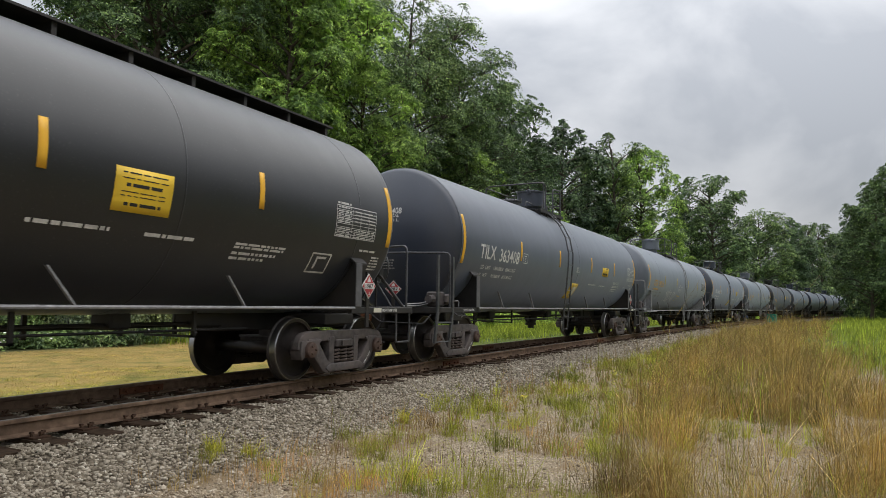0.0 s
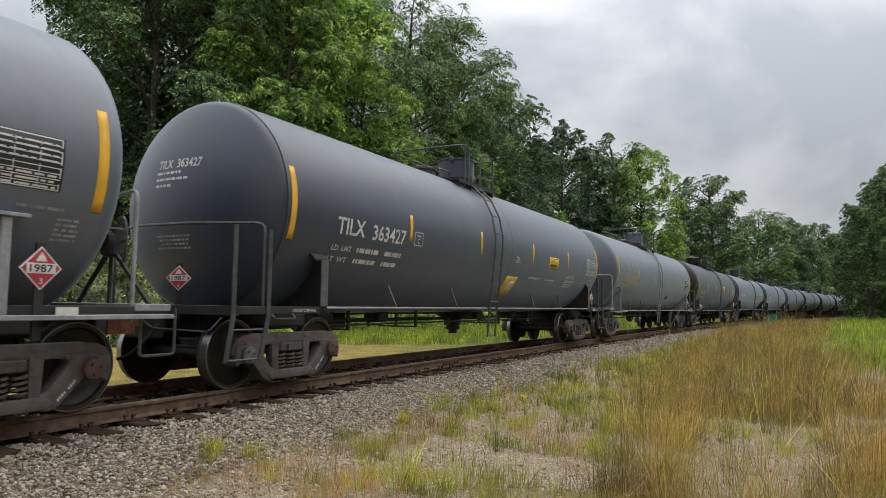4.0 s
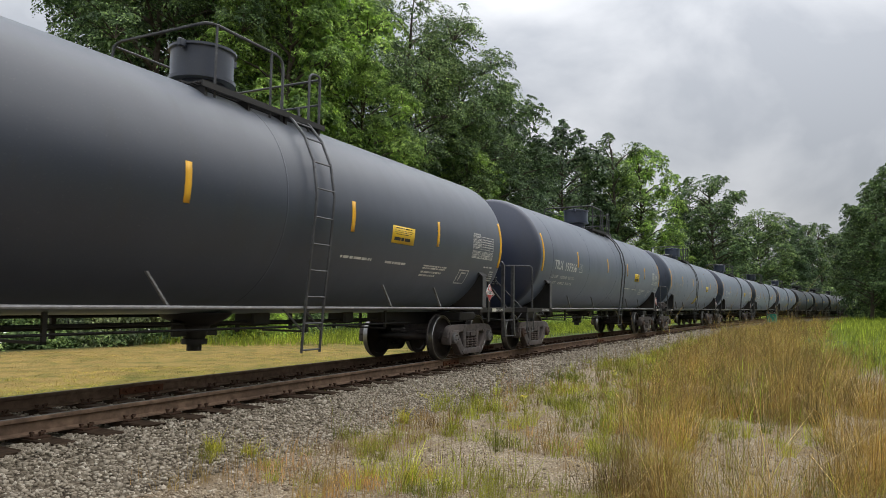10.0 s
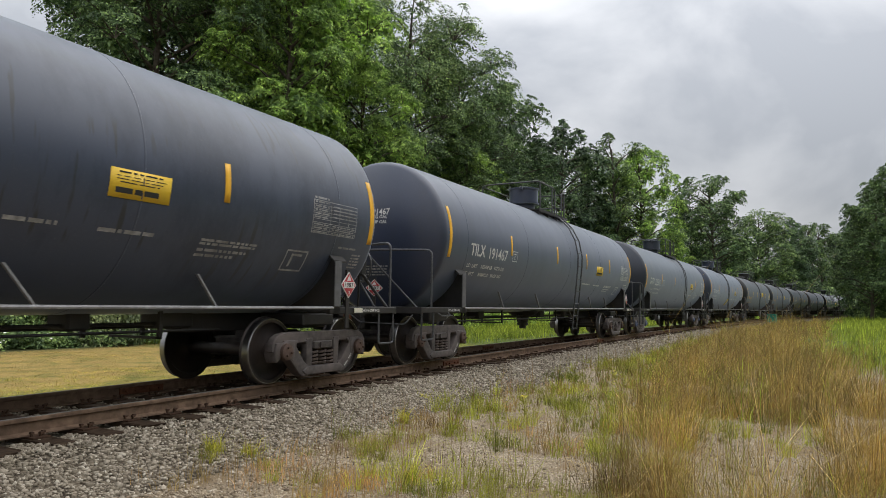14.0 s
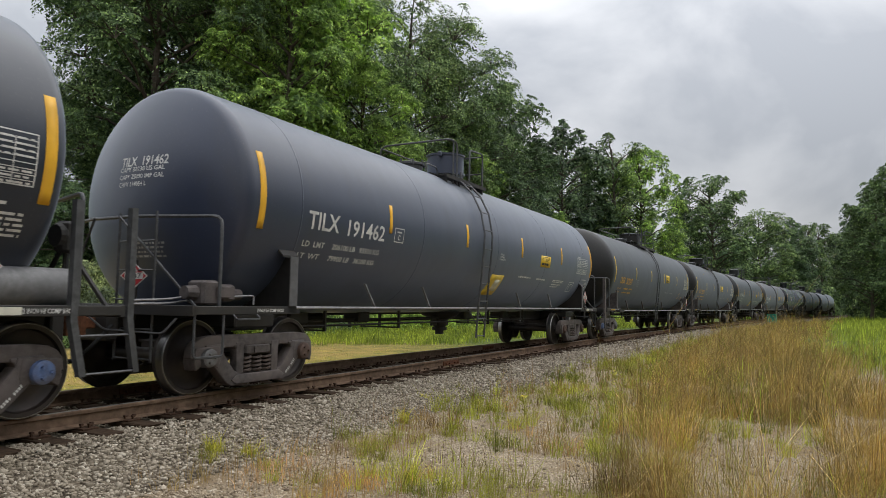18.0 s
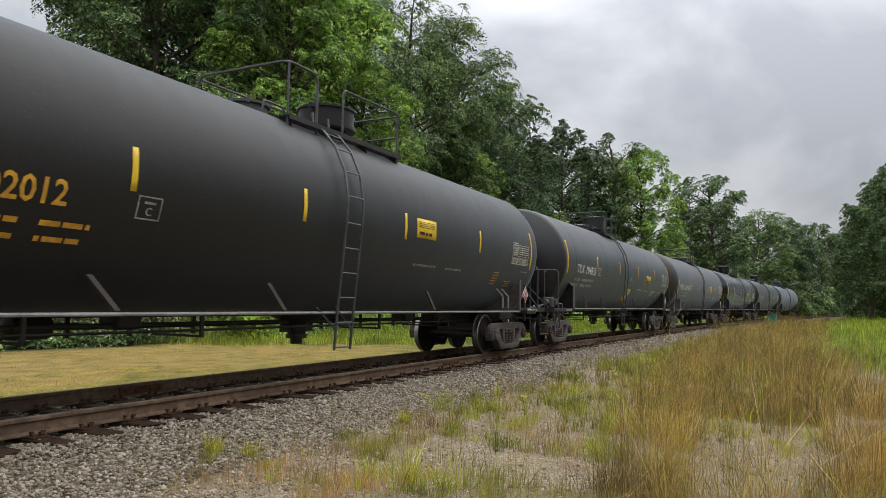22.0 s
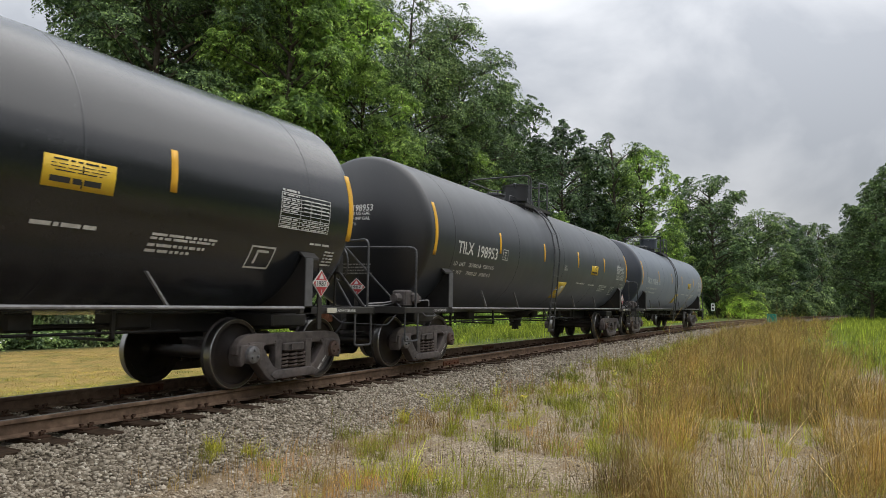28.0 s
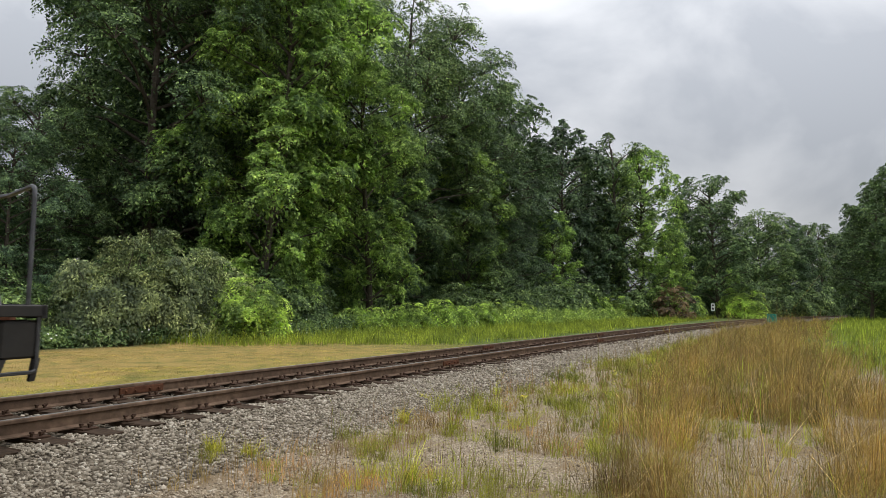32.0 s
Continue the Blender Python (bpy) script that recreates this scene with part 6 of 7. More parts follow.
    for key, txt, w, h, z, mat in (("num", "1987", 0.21, 0.068, -0.034, BLACK_INK), ("cls", "3", 0.035, 0.05, -0.135, WHITE)):
        vs, fs = glyphs(txt, w, h)
        SH["placard_" + key] = mesh_of("placard_number", [(x - w / 2, -0.0195, y + z) for x, y, _ in vs], fs, mat)
    SH["placard_flame"] = Shape().prism([(-0.05, 0.06), (0.05, 0.06), (0.03, 0.10), (0.0, 0.14), (-0.03, 0.10)], "y", -0.018, -0.015).mesh("placard_flame", WHITE)
    SH["placard_post"] = Shape().box(-0.04, 0.04, -0.0, 0.03, -0.62, 0.22).mesh("placard_holder", UNDER)
    # yellow reflective strips on the barrel
    SH["strip_end"] = curved_patch("reflector", -0.055, 0.055, -16, 22, YELLOW)
    SH["strip"] = curved_patch("reflector", -0.045, 0.045, -7, 10.5, YELLOW)
    SH["strip_end_lemon"] = curved_patch("reflector", -0.040, 0.040, -14, 21, LEMON)
    SH["strip_lemon"] = curved_patch("reflector", -0.036, 0.036, -6, 11, LEMON)
    SH["panel_lemon"] = curved_patch("notice_panel", -0.36, 0.36, -6.5, 6.5, LEMON)
    SH["strip_old"] = curved_patch("reflector", -0.045, 0.045, -9, 8, YELLOW_OLD)
    SH["label_yellow"] = curved_patch("hazard_label", 0.25, 0.95, -46.5, -25.5, YELLOW_OLD)
    SH["label_pale"] = curved_patch("label_patch", 0.56, 0.86, -42, -30, PATCH, 0.0065)
    SH["panel_yellow"] = curved_patch("notice_panel", 2.91, 3.65, -12.5, -1.5, LEMON)
    SH["cream_label"] = Shape().box(-0.12, 0.10, -1.485, -1.475, 1.0, 1.07).mesh("deck_label", CREAM)
    vs, fs = glyphs("2 INCH HF COMP SHOES", 0.5, 0.045)
    SH["shoe_text"] = mesh_of("stencil", [(-7.45 + x, -1.4625, 1.012 + y) for x, y, _ in vs], fs, WHITE)


def add_placard(car, m):
    post = part("placard_holder", SH["placard_post"], car, "", m)
    p = part("placard", SH["placard"], car, "red and white hazard placard with black number", m)
    for key, nm in (("placard_red", "placard_face"), ("placard_band", "placard_band"), ("placard_num", "placard_number"), ("placard_cls", "placard_number"), ("placard_flame", "placard_flame")):
        part(nm, SH[key], p)


# ladder before or behind the valve housing: posts, corner of the long rail, end loop and platform, from the ladder
TOP = {
    ("plain", True): ((-0.18,), 0.0, (0.63, 1.33), -0.40, (-0.64, 1.35)),
    ("plain", False): ((-1.36, -0.32), -0.07, (0.54, 0.80), -1.56, (-1.64, 0.85)),
    ("grey", True): ((-0.68,), 0.0, (0.68, 1.95), -0.78, (-0.72, 1.97)),
    ("grey", False): ((-1.64,), 0.07, (0.71, 1.35), -1.84, (-1.68, 1.37)),
    ("post", True): ((-0.68,), 0.0, (0.68, 2.40), -0.77, (-0.72, 2.42)),
    ("post", False): ((-1.90,), 0.0, (0.68, 1.35), -2.00, (-1.95, 1.37)),
}


def top_fittings(car, spec, style, lx):
    """Valve housing, guard rails and walkway on the tank's top."""
    dome = spec.get("dome", 0.22)
    ahead = dome > lx
    posts, corner, (l0, l1), far, (p0, p1) = TOP[style if style in ("grey", "post") else "plain", ahead]
    steel = FLANGE if style == "grey" else PIPE_DARK
    top, r = {"post": (4.60, 0.49), "jack": (4.28, 0.44)}.get(style, (4.70, 0.43))
    key = "housing_%s_%s" % (spec["paint"], style)
    if key not in SH:
        b = min(4.22, top - 0.16)
        sh = Shape().turn([(3.9, r - 0.10), (b - 0.05, r - 0.10), (b - 0.05, r + 0.03), (b, r + 0.03), (b, r), (top - 0.09, r), (top - 0.09, r + 0.035), (top - 0.055, r + 0.035), (top - 0.05, r), (top - 0.01, r * 0.6), (top, 0.02)], "z", (0, 0, 0), 28)
        for q in (-1, 1):
            sh.box(q * (r + 0.05) - 0.05, q * (r + 0.05) + 0.05, -0.14, -0.06, top - 0.15, top - 0.04, 0.012)
        SH[key] = sh.mesh("valve_housing", PAINT[spec["paint"]], True)
    at = Matrix.Translation((dome + 0.08, 0, 0))
    part("valve_housing", SH[key], car, "", at)
    if ahead:
        side = Matrix.Translation((lx - 0.60, 0, 0))
        part("manway", SH["hatch"], car, "", side), part("grab_rail", SH["hatch_grab"], car, "", side)
    key = "rails_%s_%s" % (style if style in ("grey", "post") else "plain", ahead)
    if key not in SH:
        SH[key] = Shape().tube([(far, 0.86, 3.72), (far, 0.86, 4.64), (far + 0.06, -0.86, 4.67), (corner, -0.86, 4.66), (corner, -0.86, 3.72)], 0.021, 6, 0.17).mesh("guard_rail", steel, True)
        SH[key + "_loop"] = Shape().tube([(l0, -0.86, 3.72), (l0, -0.86, 4.62), (l1, -0.86, 4.66), (l1, -0.86, 3.72)], 0.021, 6, 0.10).mesh("guard_rail", steel, True)
        SH[key + "_back"] = Shape().tube([(far, 0.86, 4.60), (l1, 0.86, 4.60), (l1, -0.84, 4.60)], 0.018, 6, 0.10).tube([(l1, 0.86, 3.72), (l1, 0.86, 4.52)], 0.018, 6).tube([(l1, -0.84, 4.20), (l1, 0.86, 4.20)], 0.016, 6).mesh("guard_rail", steel, True)
        SH[key + "_post"] = Shape().tube([(0, -0.86, 3.72), (0, -0.86, 4.66)], 0.019, 6).mesh("guard_post", steel)
        SH[key + "_edge"] = Shape().box(p0, p1, -0.012, 0.012, 3.79, 3.87).mesh("platform_edge", UNDER)
        SH[key + "_slat"] = Shape().box(p0, p1, -0.022, 0.022, -0.012, 0.012).mesh("slat", UNDER)
        SH["platform_bracket"] = Shape().prism([(-0.10, 3.62), (0.14, 3.72), (0.14, 3.84), (-0.10, 3.84)], "x", -0.02, 0.02).mesh("platform_bracket", UNDER)
    at = Matrix.Translation((lx, 0, 0))
    for k in ("", "_loop", "_back"):
        part("guard_rail", SH[key + k], car, "", at)
    for x in posts:
        part("guard_post", SH[key + "_post"], car, "", Matrix.Translation((lx + x, 0, 0)))
    for q in (-1, 1):
        edge = part("platform_edge", SH[key + "_edge"], car, "black walkway beside the valve housing", Matrix.Translation((lx, q * 0.93, 0)))
        for k in range(6):
            y = 0.89 - 0.07 * k
            part("slat", SH[key + "_slat"], edge, "", Matrix.Translation((0, q * (y - 0.93), max(3.855, TZ + math.sqrt(TR ** 2 - y ** 2) + 0.015))))
        for k in range(4):
            part("platform_bracket", SH["platform_bracket"], edge, "", Matrix.Translation((p0 + 0.1 + k * (p1 - p0 - 0.2) / 3, -q * 0.13, 0)) @ Matrix.Diagonal((1, -q, 1, 1)))


def sprayed(strokes, x0, x1, z0, z1, width, mat):
    """Sprayed strokes on the barrel, drawn on a unit square and laid over x0..x1, z0..z1."""
    sh = Shape()
    for st in strokes:
        pts = [Vector((x0 + (x1 - x0) * a, z0 + (z1 - z0) * b)) for a, b in st]
        for _ in range(2 if len(pts) > 2 else 0):
            mid = [pts[0]]
            for a, b in zip(pts, pts[1:]):
                mid += [a * 0.75 + b * 0.25, a * 0.25 + b * 0.75]
            pts = mid + [pts[-1]]
        pts = [a.lerp(b, k / 6) for a, b in zip(pts, pts[1:]) for k in range(6)] + [pts[-1]] if len(pts) == 2 else pts
        rows = []
        for k, p in enumerate(pts):
            d = (pts[min(k + 1, len(pts) - 1)] - pts[max(k - 1, 0)]).normalized()
            w = width * (0.5 + 0.1 * math.sin(3.1 * k + 7 * p.x))
            rows.append([wrap(q.x, math.asin((q.y - TZ) / TR), 0.004) for q in (p + Vector((-d.y, d.x)) * w, p - Vector((-d.y, d.x)) * w)])
        sh.add([v for r in rows for v in r], [(2 * k, 2 * k + 1, 2 * k + 3, 2 * k + 2) for k in range(len(rows) - 1)])
    return sh.mesh("graffiti", mat)


TAG_LONG = [
    [(0.12, 1.0), (0.10, 0.55), (0.04, 0.0)], [(0.0, 0.75), (0.14, 0.74), (0.20, 0.42)], [(0.30, 0.85), (0.27, 0.2)], [(0.24, 0.45), (0.42, 0.62)], [(0.42, 0.9), (0.38, 0.22)],
    [(0.46, 0.72), (0.62, 0.78), (0.5, 0.45), (0.66, 0.3), (0.44, 0.18)], [(0.60, 0.98), (0.56, 0.1)], [(0.64, 0.70), (0.96, 0.76)], [(0.78, 0.80), (0.72, 0.2), (0.92, 0.12)], [(0.88, 0.72), (0.98, 0.2), (1.04, 0.40)], [(0.36, 0.04), (0.6, 0.14), (0.84, -0.04)]]
TAG_WILD = [
    [(0.0, 0.1), (0.12, 0.75), (0.3, 0.9)], [(0.08, 0.3), (0.32, 0.38)], [(0.32, 0.85), (0.22, 0.2), (0.42, 0.15)], [(0.44, 0.75), (0.34, 0.2), (0.55, 0.25), (0.5, 0.7), (0.62, 0.75)],
    [(0.58, 0.6), (0.55, 0.15), (0.75, 0.2), (0.68, 0.55), (0.82, 0.65)], [(0.84, 0.72), (0.80, 0.1)], [(0.2, 0.92), (0.6, 1.0), (0.5, 0.84), (1.0, 0.80), (0.86, 0.55)], [(0.48, 0.12), (0.65, -0.06), (0.82, 0.08)]]
TAG_CROWN = [
    [(0.0, 0.2), (0.05, 0.62), (0.28, 0.70), (0.42, 1.0)], [(0.42, 1.0), (0.55, 0.70), (0.76, 0.72), (0.98, 0.82)], [(0.98, 0.82), (0.86, 0.5), (0.9, 0.2), (0.68, 0.16), (0.72, 0.0)],
    [(0.12, 0.2), (0.16, 0.6), (0.22, 0.2), (0.30, 0.58), (0.27, 0.25), (0.38, 0.55), (0.42, 0.2), (0.50, 0.58), (0.52, 0.22), (0.62, 0.5), (0.58, 0.2), (0.72, 0.55), (0.68, 0.25), (0.80, 0.5)], [(0.76, 0.12), (0.44, 0.1), (0.12, 0.16)]]
OLD_STENCIL = [[(0.0, 0.96), (0.9, 0.82)], [(0.15, 0.82), (0.95, 0.78)], [(0.3, 0.72), (0.12, 0.2)], [(0.22, 0.5), (0.6, 0.48)], [(0.2, 0.34), (0.5, 0.36)], [(-0.1, 0.1), (0.4, 0.04)]]

WHEELSETS = []


def make_car(spec):
    """One tank car about its middle, at rail height; its front looks along -x."""
    car = tagged(new("tank_car"), spec["label"], "tank car", "tank cars of the train")
    rnd = random.Random(spec["u"])
    turn_end = Matrix.Rotation(math.pi, 4, "Z")
    part("tank", spec["mesh"], car)
    style = spec.get("style", "plain")
    HEAD_NOW.append(HEAD[style])
    for x in {"plain": (-6.7, -3.3, 0.1, 3.3, 6.7), "grey": (-7.66, -5.5, 4.9), "bar": (-7.66, 0.25)}.get(style, ()):
        part("weld_seam", SH["seam_" + spec["paint"]], car, "", Matrix.Translation((x, 0, 0)))
    for m in (Matrix.Identity(4), turn_end):
        part("stub_sill", SH["stub_sill"], car, "", m)
        part("coupler", SH["coupler"], car, "rusty knuckle coupler", m)
        part("air_hose", SH["air_hose"], car, "", m)
        part("cut_lever", SH["cut_lever"], car, "", m)
        part("end_deck", SH["end_deck"], car, "", m)
        rail = {"grey": "handrail_mid", "jack": "handrail_round"}.get(style, "handrail")
        slide = {"bar": 0.20, "jack": 0.0, "post": 0.09}.get(style, 0.13)
        part("handrail", SH[rail], car, "", m @ Matrix.Translation((slide if m == Matrix.Identity(4) or style != "plain" else -0.14, 0, 0)))
        if style == "plain":
            part("handrail_brace", SH["brace"], car, "", m)
            part("handrail_brace", SH["brace_far"], car, "", m)
            for k in ("near", "far"):
                part("body_bolster", SH["web_" + k], car, "", m)
        elif style == "bar":
            for k in ("near", "far"):
                part("body_bolster", SH["web_" + k], car, "", m)
        if spec.get("end_ladder"):
            part("end_ladder", SH["end_ladder"], car, "", m)
        part("grab_iron", SH["grab_iron"], car, "", m)
    # the near corners: ladders, steps and bolster ends differ from make to make
    mirror = Matrix.Diagonal((-1, 1, 1, 1))
    for m in (Matrix.Identity(4), mirror):
        if style == "bar":
            part("ladder_stile", SH["stile_front"], car, "", m), part("ladder_stile", SH["stile_rear"], car, "", m)
            part("rung", SH["corner_rung"], car, "", m @ Matrix.Translation((-0.10, 0, 0.44)))
            part("rung", SH["corner_rung"], car, "", m @ Matrix.Translation((-0.03, 0, 0.80)))
        elif style == "post":
            if m == Matrix.Identity(4):
                part("corner_post", SH["wide_post"], car, "wide dusty corner post", m)
            part("grab_rail", SH["thin_post"], car, "", m)
            part("sill_step", SH["wide_step"], car, "", m)
        elif style == "jack":
            part("corner_post", SH["slim_post"], car, "", m), part("sill_step", SH["wide_step"], car, "", m @ Matrix.Translation((0.2, 0, 0)))
        elif style == "plain":
            part("sill_step", SH["sill_step"], car, "", m)
        else:
            part("sill_step", SH["sill_step"], car, "", m @ Matrix.Translation((-0.18, 0, 0.07)))
    if style in ("plain", "bar"):
        part("bolster_flange", SH["web_flange"], car, "grey painted flange")
        part("bolster_flange", SH["web_flange"], car, "", Matrix.Translation((13.56, 0, 0)))
    elif style == "post":
        for x in (-7.20, 6.72):
            part("bolster_post", SH["post_dark"], car, "narrow dusty bolster post", Matrix.Translation((x, 0, 0)))
        part("side_walk", SH["walk_dark"], car, "", Matrix.Translation((-7.12, 0, 0)))
        part("side_walk", SH["walk_dark"], car, "", Matrix.Translation((7.10, 0, 0)))
        tagged(part("stencil", SH["deck_text"], car), kind="stuff"), tagged(part("stencil", SH["deck_text"], car, "", Matrix.Translation((15.25, 0, 0))), kind="stuff")
    elif style == "grey":
        for x in (-7.04, 6.73):
            part("bolster_post", SH["post_grey"], car, "light grey bolster post with a cap plate", Matrix.Translation((x, 0, 0)))
        for m in (Matrix.Identity(4), mirror):
            part("side_walk", SH["walk_grey"], car, "light grey side walkway", m)
            part("deck_plate", SH["deck_grey"], car, "", m)
    else:
        for x in (-6.98, 6.98):
            part("bolster_post", SH["gusset"], car, "tapered grey bolster end", Matrix.Translation((x, 0, 0)))
    for k in ("near", "far"):
        part("side_rail", SH["side_rail_" + k], car, "grey pipe rail along the tank's foot", Matrix.Translation((0, 0, -0.07 if style in ("post", "grey") else 0.0)))
    for x in spec.get("brackets", (-4.70, -2.77, 2.0, 4.35)):
        part("rail_bracket", SH["rail_bracket_dark" if style == "post" else "rail_bracket"], car, "", Matrix.Translation((x, -1.12, 1.39 if style in ("post", "grey") else 1.46)))
    # ladder and top fittings
    lx = spec.get("ladder", -0.82)
    tone = "_grey" if style == "grey" else ""
    lad = part("ladder", SH["ladder_rail" + tone], car, "", Matrix.Translation((lx, 0, 0)))
    for z in (0.5, 0.86, 1.22, 1.58, 1.94):
        part("rung", SH["rung" + tone], lad, "", Matrix.Translation((0, -1.45 - 0.165 * (z - 0.46) / 1.84, z)))
    for d, dx in ((-6, 0.0), (8, 0.03), (22, 0.07), (37, 0.135), (50, 0.20), (61, 0.245)):
        a = radians(d)
        part("rung", SH["rung" + tone], lad, "", Matrix.Translation((dx, -(TR + 0.11) * math.cos(a), TZ + (TR + 0.11) * math.sin(a))))
    part("ladder_brace", SH["ladder_brace" + tone], car, "", Matrix.Translation((lx, 0, 0)))
    top_fittings(car, spec, style, lx)
    part("bottom_outlet", SH["outlet"], car)
    part("brake_rigging", SH["rigging"], car)
    part("brake_cylinder", SH["brake_cylinder"], car)
    # brake valve and pipes on the front deck, air reservoir or brake wheel behind
    if spec.get("valve", True):
        part("brake_valve", SH["control_valve"], car, "dusty cast brake valve", Matrix.Translation((-7.85, -1.12, 1.09)))
        part("brake_pipe", SH["valve_pipe"], car, "", Matrix.Translation((-7.85, 0, 0)))
    if spec.get("reservoir"):
        part("air_reservoir", SH["reservoir"], car, "silver grey air reservoir", Matrix.Translation((7.72, -1.05, 1.26)) if spec["paint"] != "grey" else Matrix.Translation((7.62, -1.14, 1.27)) @ Matrix.Diagonal((1.1, 1.15, 1.15, 1)))
    if not spec.get("last"):
        part("brake_wheel", SH["brake_wheel"], car, "", Matrix.Translation((8.30, -0.9, 1.77)) @ Matrix.Rotation(radians(62), 4, "Z"))
        part("brake_stand", SH["brake_stand"], car, "black hand brake gear on braces")
    # placards
    add_placard(car, Matrix.Translation((7.04, -1.47, 1.41)) @ Matrix.Scale(1.02, 4))
    add_placard(car, Matrix.Translation((-8.42, -0.40, 1.43)) @ Matrix.Rotation(radians(-62), 4, "Z") @ Matrix.Scale(0.85, 4))
    # trucks
    for tx in (-TC, TC):
        part("truck_bolster", SH["bolster"], car, "", Matrix.Translation((tx, 0, 0)))
        for m in (Matrix.Identity(4), turn_end):
            part("brake_beam", SH["brake_beam"], car, "", Matrix.Translation((tx, 0, 0)) @ m)
        for m in (Matrix.Identity(4), turn_end):
            fr = part("side_frame", SH["side_frame"], car, "dusty cast steel side frame", Matrix.Translation((tx, 0, 0)) @ m)
            if m == Matrix.Identity(4):
                tagged(part("stencil", SH["frame_text"], fr), kind="stuff")
            for sx, sy in ((-0.185, -1.03), (0.0, -1.04), (0.185, -1.03), (-0.09, -0.90), (0.09, -0.90)):
                part("spring", SH["spring"], fr, "", Matrix.Translation((sx, sy, 0)))
        for wx in (-0.889, 0.889):
            ws = part("wheelset", SH["axle"], car, "", Matrix.Translation((tx + wx, 0, WR)))
            cap = rnd.choice(spec.get("caps", ("rust", "rust", "grey")))
            for m in (Matrix.Identity(4), turn_end):
                part("wheel", SH["wheel"], ws, "", m)
                part("tread", SH["tread"], ws, "polished steel tread", m)
                part("bearing_cap", SH["cap_" + cap], ws, "", m)
            WHEELSETS.append((ws, tx + wx))
    # strips, labels and stencils
    strip = "strip_lemon" if style == "post" else spec.get("strip", "strip")
    tilt = Matrix.Translation((0, 0, TZ)) @ Matrix.Rotation(radians(spec.get("strip_turn", 0.0 if style == "plain" else 3.2)), 4, "X") @ Matrix.Translation((0, 0, -TZ))
    low = Matrix.Translation((0, 0, TZ)) @ Matrix.Rotation(radians(18), 4, "X") @ Matrix.Translation((0, 0, -TZ)) if style == "jack" else tilt
    for x in spec.get("ends", (-7.54 if style == "bar" else -7.47, 7.58)):
        part("reflector", SH["strip_end_lemon" if style == "post" else "strip_end"], car, "yellow reflective strip", Matrix.Translation((x, 0, 0)) @ low)
    for x in spec.get("strips", (-4.42, -1.50, 1.40, 4.50)):
        part("reflector", SH[strip], car, "", Matrix.Translation((x, 0, 0)) @ tilt)
    ink = spec.get("ink", WHITE)
    if spec.get("mark"):
        a, b = spec["mark"]
        zm, hh = spec.get("mark_z", 2.12 if style == "post" else 2.27), spec.get("mark_h", 0.25)
        x0, x1 = spec.get("mark_x", (-6.73, -4.95) if style == "post" else (-6.55, -4.60))
        cut = x0 + (x1 - x0) * 0.37
        barrel_text(car, a, x0, cut, zm + 0.01, hh, ink, "car_mark")
        barrel_text(car, b, cut + 0.22, x1, zm - 0.01, hh, ink, "car_mark")
        za, zb = {"post": (1.83, 1.69), "grey": (1.82, 1.67)}.get(style, (1.955, 1.79))
        if style == "grey":
            fine_print("stencil", bars([(-6.54, -5.58, 1.965, 0.06)], ORANGE, "worn_line"), car)
            ink = WORN
        th = 0.065 if style == "post" else 0.085
        lx0 = -6.80 if style == "post" else -6.58
        barrel_text(car, "LD  LMT", lx0, lx0 + 0.50, za, th, ink)
        if "load" in spec:
            barrel_text(car, spec["load"][0], -5.90, -4.65, za, th, ink)
            barrel_text(car, spec["load"][1], -5.90, -4.70, zb, th, ink)
        else:
            fine_print("stencil", bars([(-5.95, -5.35, za, th - 0.01), (-5.15, -4.65, za, th - 0.01), (-5.95, -5.35, zb, th - 0.01), (-5.15, -4.70, zb, th - 0.01)], ink, "load_%s_%s" % (ink.name, style == "post")), car)
        barrel_text(car, "LT  WT", lx0 - 0.02, lx0 + 0.46, zb, th, ink)
        ink = spec.get("ink", WHITE)
        hy, hz, hw, step, ly, lz = {"plain": (0.36, 2.85, 0.84, 0.097, 0.20, 1.86), "bar": (0.51, 2.96, 0.85, 0.09, 0.45, 2.02), "grey": (0.45, 3.10, 0.92, 0.10, 0.2, 1.86), "post": (0.63, 3.18, 0.86, 0.10, 0.63, 2.93), "jack": (0.21, 2.95, 1.15, 0.10, -0.14, 2.33)}[style]
        head_text(car, a + "  " + b, hy, hy - hw, hz, 0.17 if style == "jack" else 0.13, ink)
        sub = 0.16 if style == "jack" else 0.0
        if "capy" in spec:
            for k, (txt, w) in enumerate(zip(spec["capy"], (0.80, 0.80, 0.52))):
                head_text(car, txt, hy - sub, hy - sub - w, hz - 0.07 - step * k, 0.062, ink)
        else:
            key = "head_lines_%s_%s" % (ink.name, style)
            if key not in SH:
                hl, r4 = Shape(), random.Random(6)
                for k, w in enumerate((0.5, 0.62, 0.34) if style != "jack" else (0.68, 0.4)):
                    y, z = hy - sub, hz - 0.06 - step * k
                    while y > hy - sub - w:
                        g = r4.choice((0.04, 0.07, 0.11))
                        hl.add([head_point(y, z - 0.018), head_point(y - g, z - 0.018), head_point(y - g, z + 0.018), head_point(y, z + 0.018)], [(0, 1, 2, 3)])
                        y -= g + 0.025
                SH[key] = hl.mesh("stencil", ink)
            fine_print("stencil", SH[key], car)
        sh_key = "head_bars_%s_%s" % (ink.name, style)
